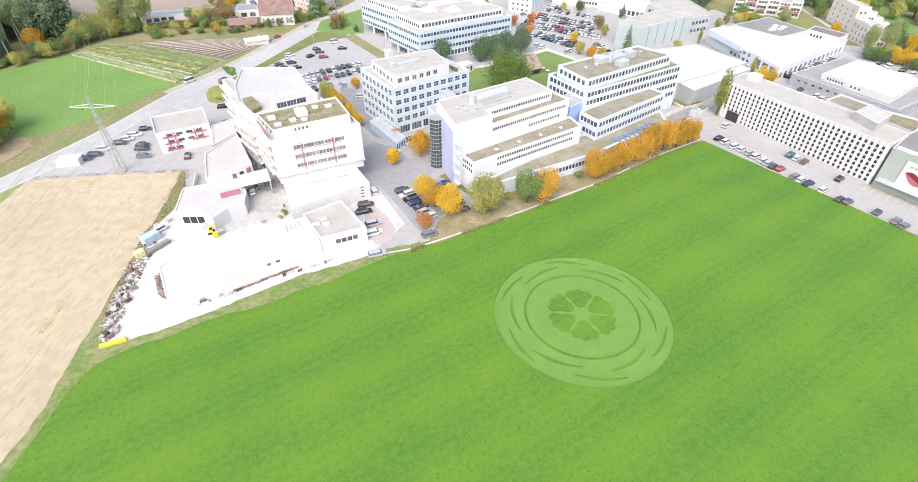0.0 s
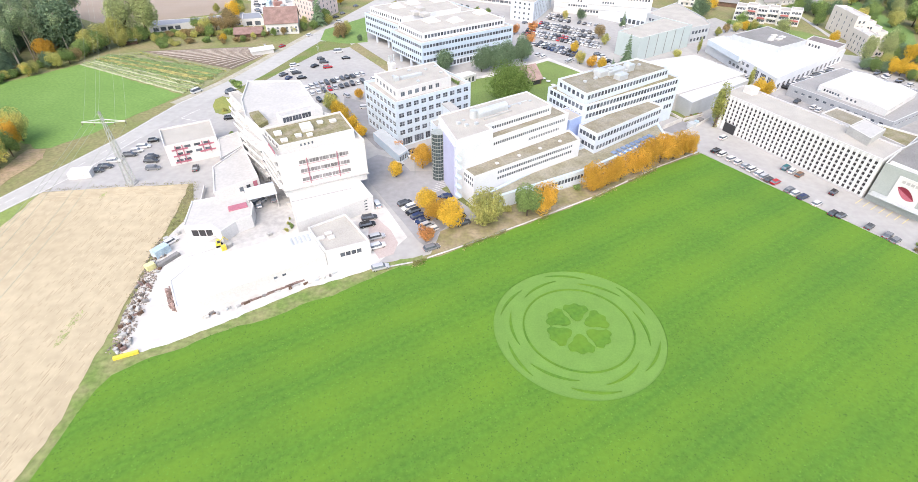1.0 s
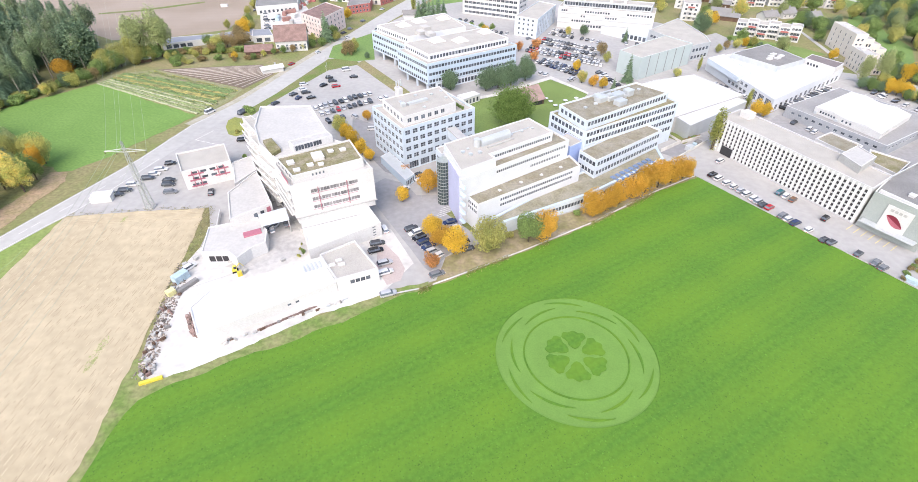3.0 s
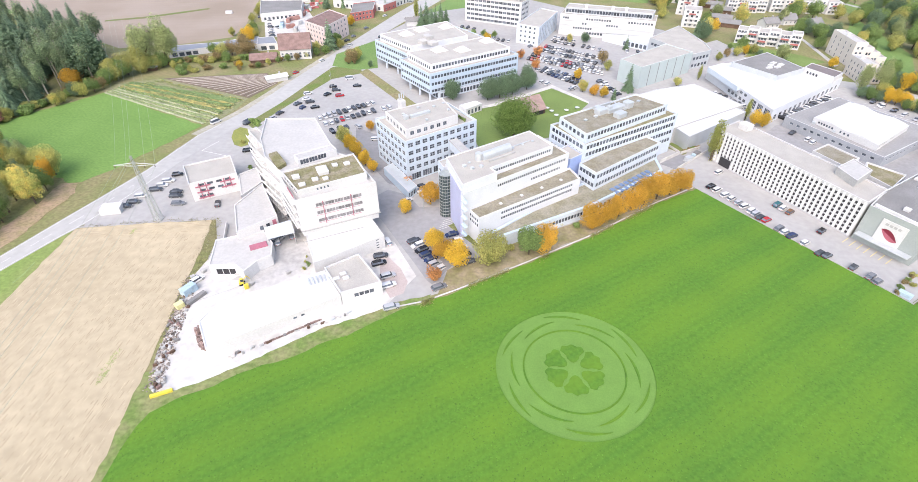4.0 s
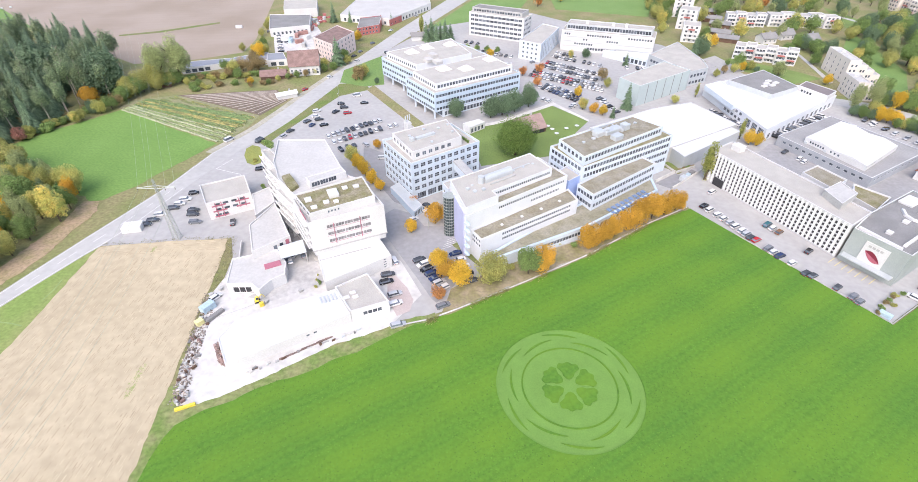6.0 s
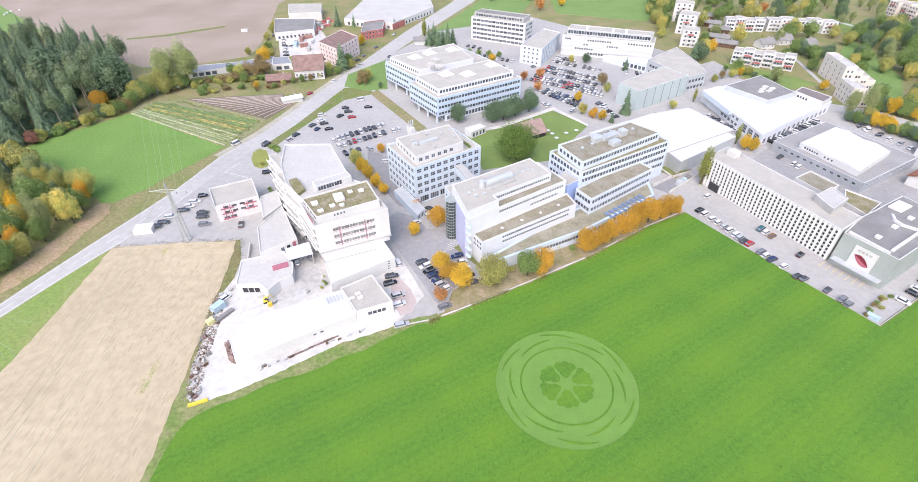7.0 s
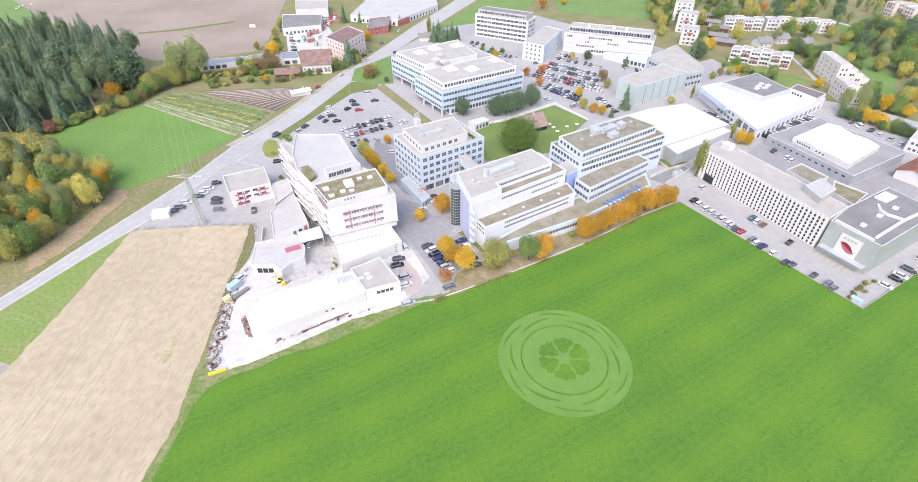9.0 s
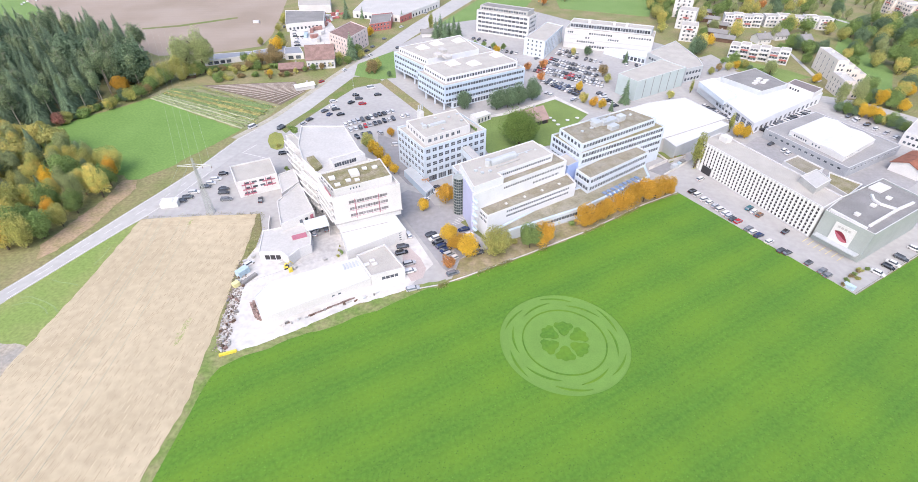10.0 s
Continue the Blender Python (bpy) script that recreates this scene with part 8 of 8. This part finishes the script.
dry_n = rng.normal(size=dry.shape) * 0.5 + np.array([0, 0, 1.0])
tagged(new("dry_grass", leaves("dry_grass", dry, dry_n / np.linalg.norm(dry_n, axis=1)[:, None], 0.36, leafy("dry_grass_blades", (0.40, 0.37, 0.16), (0.30, 0.34, 0.11)))), "dry yellowish grass along the field edge", "grass", kind="stuff")

# ---- crop tufts: fine uneven relief of the field ----
n = 90000
xy = np.column_stack([rng.uniform(-74, 150, n), rng.uniform(-20, 158, n)])
poly = np.array(edge)
x0, y0 = poly[:, 0], poly[:, 1]
x1, y1 = np.roll(x0, -1), np.roll(y0, -1)
within = np.zeros(n, bool)
for a, b, c, d in zip(x0, y0, x1, y1):
    if b != d:
        cross = (b > xy[:, 1]) != (d > xy[:, 1])
        within ^= cross & (xy[:, 0] < (c - a) * (xy[:, 1] - b) / (d - b) + a)
far = np.hypot(xy[:, 0] - CX, xy[:, 1] - CY) > RADIUS + 0.3
xy = xy[within & far]
n = len(xy)
w, hgt, turn = rng.uniform(0.15, 0.40, n), rng.uniform(0.01, 0.07, n), rng.uniform(0, 6.28, n)
tri = np.zeros((n, 3, 3))
for k in range(3):
    a = turn + k * 2.094
    tri[:, k, 0], tri[:, k, 1] = xy[:, 0] + w * np.cos(a), xy[:, 1] + w * np.sin(a)
    tri[:, k, 2] = CROP_TOP + (hgt if k == 0 else -0.02)
tuft = bpy.data.meshes.new("crop_tufts")
tuft.from_pydata(tri.reshape(-1, 3).tolist(), [], np.arange(3 * n).reshape(-1, 3).tolist())
tuft.materials.append(stuff("crop_leaves", (0.094, 0.214, 0.020), 0.85, 0.2, 0.05, 2, bump=0, island=0.28))
tagged(new("crop_tufts", tuft), "uneven tufts of the green crop", "crop", kind="stuff")

# ---- straw rows of the stubble, weeds and tyre tracks ----
straw, r = [Form(), Form()], random.Random(21)
x = -134.0
while x < -74.0:
    y = -30.0
    while y < 122.5:
        length = r.uniform(0.5, 3.0)
        lean = (x + 131) * 0.0006
        if r.random() < 0.5 and inside((x, y), STUBBLE_EDGE) and inside((x, y + length), STUBBLE_EDGE):
            w, z = r.uniform(0.07, 0.16), r.uniform(0.088, 0.105)
            c = x + r.uniform(-0.1, 0.1)
            f = straw[r.random() < 0.4]
            f.face([(c - w, y, 0.079), (c, y + 0.1, z), (c + lean, y + length, z), (c - w + lean, y + length, 0.079)][::-1])
            f.face([(c + w, y, 0.079), (c + w + lean, y + length, 0.079), (c + lean, y + length, z), (c, y + 0.1, z)][::-1])
        y += length + r.uniform(0.1, 1.6)
    x += 0.5
for i in range(9):
    y0, x = 124.6 + 0.75 * i, -131.0
    while x < -91.0:
        length = r.uniform(1.0, 4.0)
        y = y0 + (x + 131) * 0.14 - 5.0
        if inside((x, y), STUBBLE_EDGE) and inside((x + length, y + 0.5), STUBBLE_EDGE):
            straw[r.random() < 0.4].box(x, y - 0.1, 0.075, x + length, y + 0.1, 0.12, top=0.06)
        x += length + r.uniform(0.1, 0.8)
for f, c, label in ((straw[0], (0.405, 0.335, 0.228), "broken rows of dull cut straw"), (straw[1], (0.505, 0.427, 0.295), "broken rows of pale cut straw")):
    tagged(part("straw_rows", f, stuff("cut_straw", c, 0.95, 0.12, 0.3, 1.5, bump=0, island=0.08)), label, "straw", kind="stuff")
TRACK = stuff("pressed_grass", (0.25, 0.34, 0.13), 0.95, 0.2, 0.3, 1.5)
for pts in ([(-147.5, 76.5), (-143.6, 78.2), (-139.0, 77.2), (-135.8, 75.6), (-133.6, 73.7)], [(-147.5, 80.0), (-144.6, 80.7), (-138.1, 78.8), (-134.0, 77.0), (-131.1, 74.8)], [(-143.5, 88.8), (-140.1, 87.9), (-136.5, 87.6), (-132.9, 86.8)], [(-134.5, 97.5), (-134.2, 102.0), (-134.9, 107.0)]):
    strip("tyre_track", pts, 0.45, 0.055, TRACK, "pale tyre track pressed into the grass", category="track")
# weedy bank between stubble and yard, and along the head of the field
bank = strew([(-89.8, 131.2), (-87.2, 132.2), (-83.5, 120.0), (-82.0, 108.0), (-84.4, 103.0), (-86.0, 113.0)], 1.3, 500) + strew([(-133.0, 124.8), (-90.0, 131.4), (-89.5, 132.6), (-132.5, 126.0)], 1.6, 700) + strew([(-84.0, 101.0), (-82.0, 92.0), (-79.5, 80.0), (-80.6, 80.0), (-82.6, 90.0), (-84.8, 101.0)], 1.4, 300)
tuft_c = np.array([(x + random.gauss(0, 0.5), y + random.gauss(0, 0.5), 0.15 + 0.35 * random.random()) for x, y in bank for _ in range(14)])
tuft_n = rng.normal(size=tuft_c.shape) * 0.6 + np.array([0, 0, 1.0])
tagged(new("weedy_bank", leaves("weedy_bank", tuft_c, tuft_n / np.linalg.norm(tuft_n, axis=1)[:, None], 0.34, leafy("field_bank_weeds", (0.30, 0.29, 0.15), (0.25, 0.23, 0.17)))), "dull green and grey weeds along the stubble edge", "weeds", kind="stuff")
# thin yard kerb and the white wall above the bank
strip("yard_kerb", [(-76.8, 93.1), (-69.2, 98.0), (-64.1, 102.5), (-54.3, 109.4)], 0.2, 0.10, GREY, "thin dark kerb across the yard", category="kerb")
for a, b in (((-83.6, 128.5), (-80.6, 119.2)), ((-80.6, 119.2), (-81.2, 115.8))):
    a, b = Vector(a), Vector(b)
    tagged(part("yard_wall", Form().box(0, -0.15, 0, (b - a).length, 0.15, 1.5, top=0.03), WHITE, at=pose(a.x, a.y, 0.03, 0, 0, math.degrees(math.atan2((b - a).y, (b - a).x)))), "low white wall above the weedy bank", "wall", kind="structure")
WEEDS = stuff("yellowish_weeds", (0.34, 0.38, 0.16), 0.9, 0.2, 0.5, 3)
for (x, y), r in (((-88.5, 69.0), 1.8), ((-88.8, 72.9), 1.4), ((-88.0, 66.5), 1.2), ((-113.5, 123.5), 1.0)):
    f = Form()
    for i in range(45):
        a, d = random.uniform(0, 6.28), r * math.sqrt(random.random())
        px, py, w = x + d * math.cos(a) * 0.6, y + d * math.sin(a) * 1.8, random.uniform(0.12, 0.3)
        f.face([(px - w, py, 0.07), (px + w, py - w * 0.4, 0.07), (px, py + w, random.uniform(0.12, 0.25))])
    tagged(part("weed_patch", f, WEEDS), "thin green weed patch on the stubble", "weeds", kind="stuff")
crate("farm_trailer", "small pale farm trailer on the ploughed field", "trailer", (-199.2, 405.1), 0.04, 5.0, 2.2, 2.0, 10, WHITE, 3)

park((-63.7, 120.9), 60, kind="van")

for i in range(11):
    a = Vector((-87.9, 168.1)).lerp(Vector((-68.8, 137.1)), i / 10)
    plant("bush", (a.x - 2.2 + random.uniform(-0.5, 0.5), a.y - 1.3), random.uniform(1.4, 2.6), 1.1, group="shrubs between annex and works")

# ---- low growth at the wood's foot and in the works yard ----
for p, h in (((-51.0, 107.2), 1.5), ((-50.2, 109.0), 1.9), ((-51.6, 110.6), 1.2), ((-52.0, 113.0), 1.0)):
    plant("bush", p, h, 0.6, group="shrubs beside the works annex")
for i in range(34):
    a = Vector((-219.0, 205.0)).lerp(Vector((-205.5, 256.0)), i / 33)
    plant(("bush", "bush", "green", "olive", "dark")[i % 5], (a.x - 2.5 + random.uniform(-3.0, 0.8), a.y + random.uniform(-1, 1)), random.uniform(2.4, 4.6), 1.2, group="undergrowth at the foot of the fir wood")

# the first tree of each kind was only a pattern to copy from
for pattern in {ob.name: ob for kinds in TREES.values() for ob in kinds}.values():
    for piece in list(pattern.children):
        bpy.data.objects.remove(piece)
    bpy.data.objects.remove(pattern)
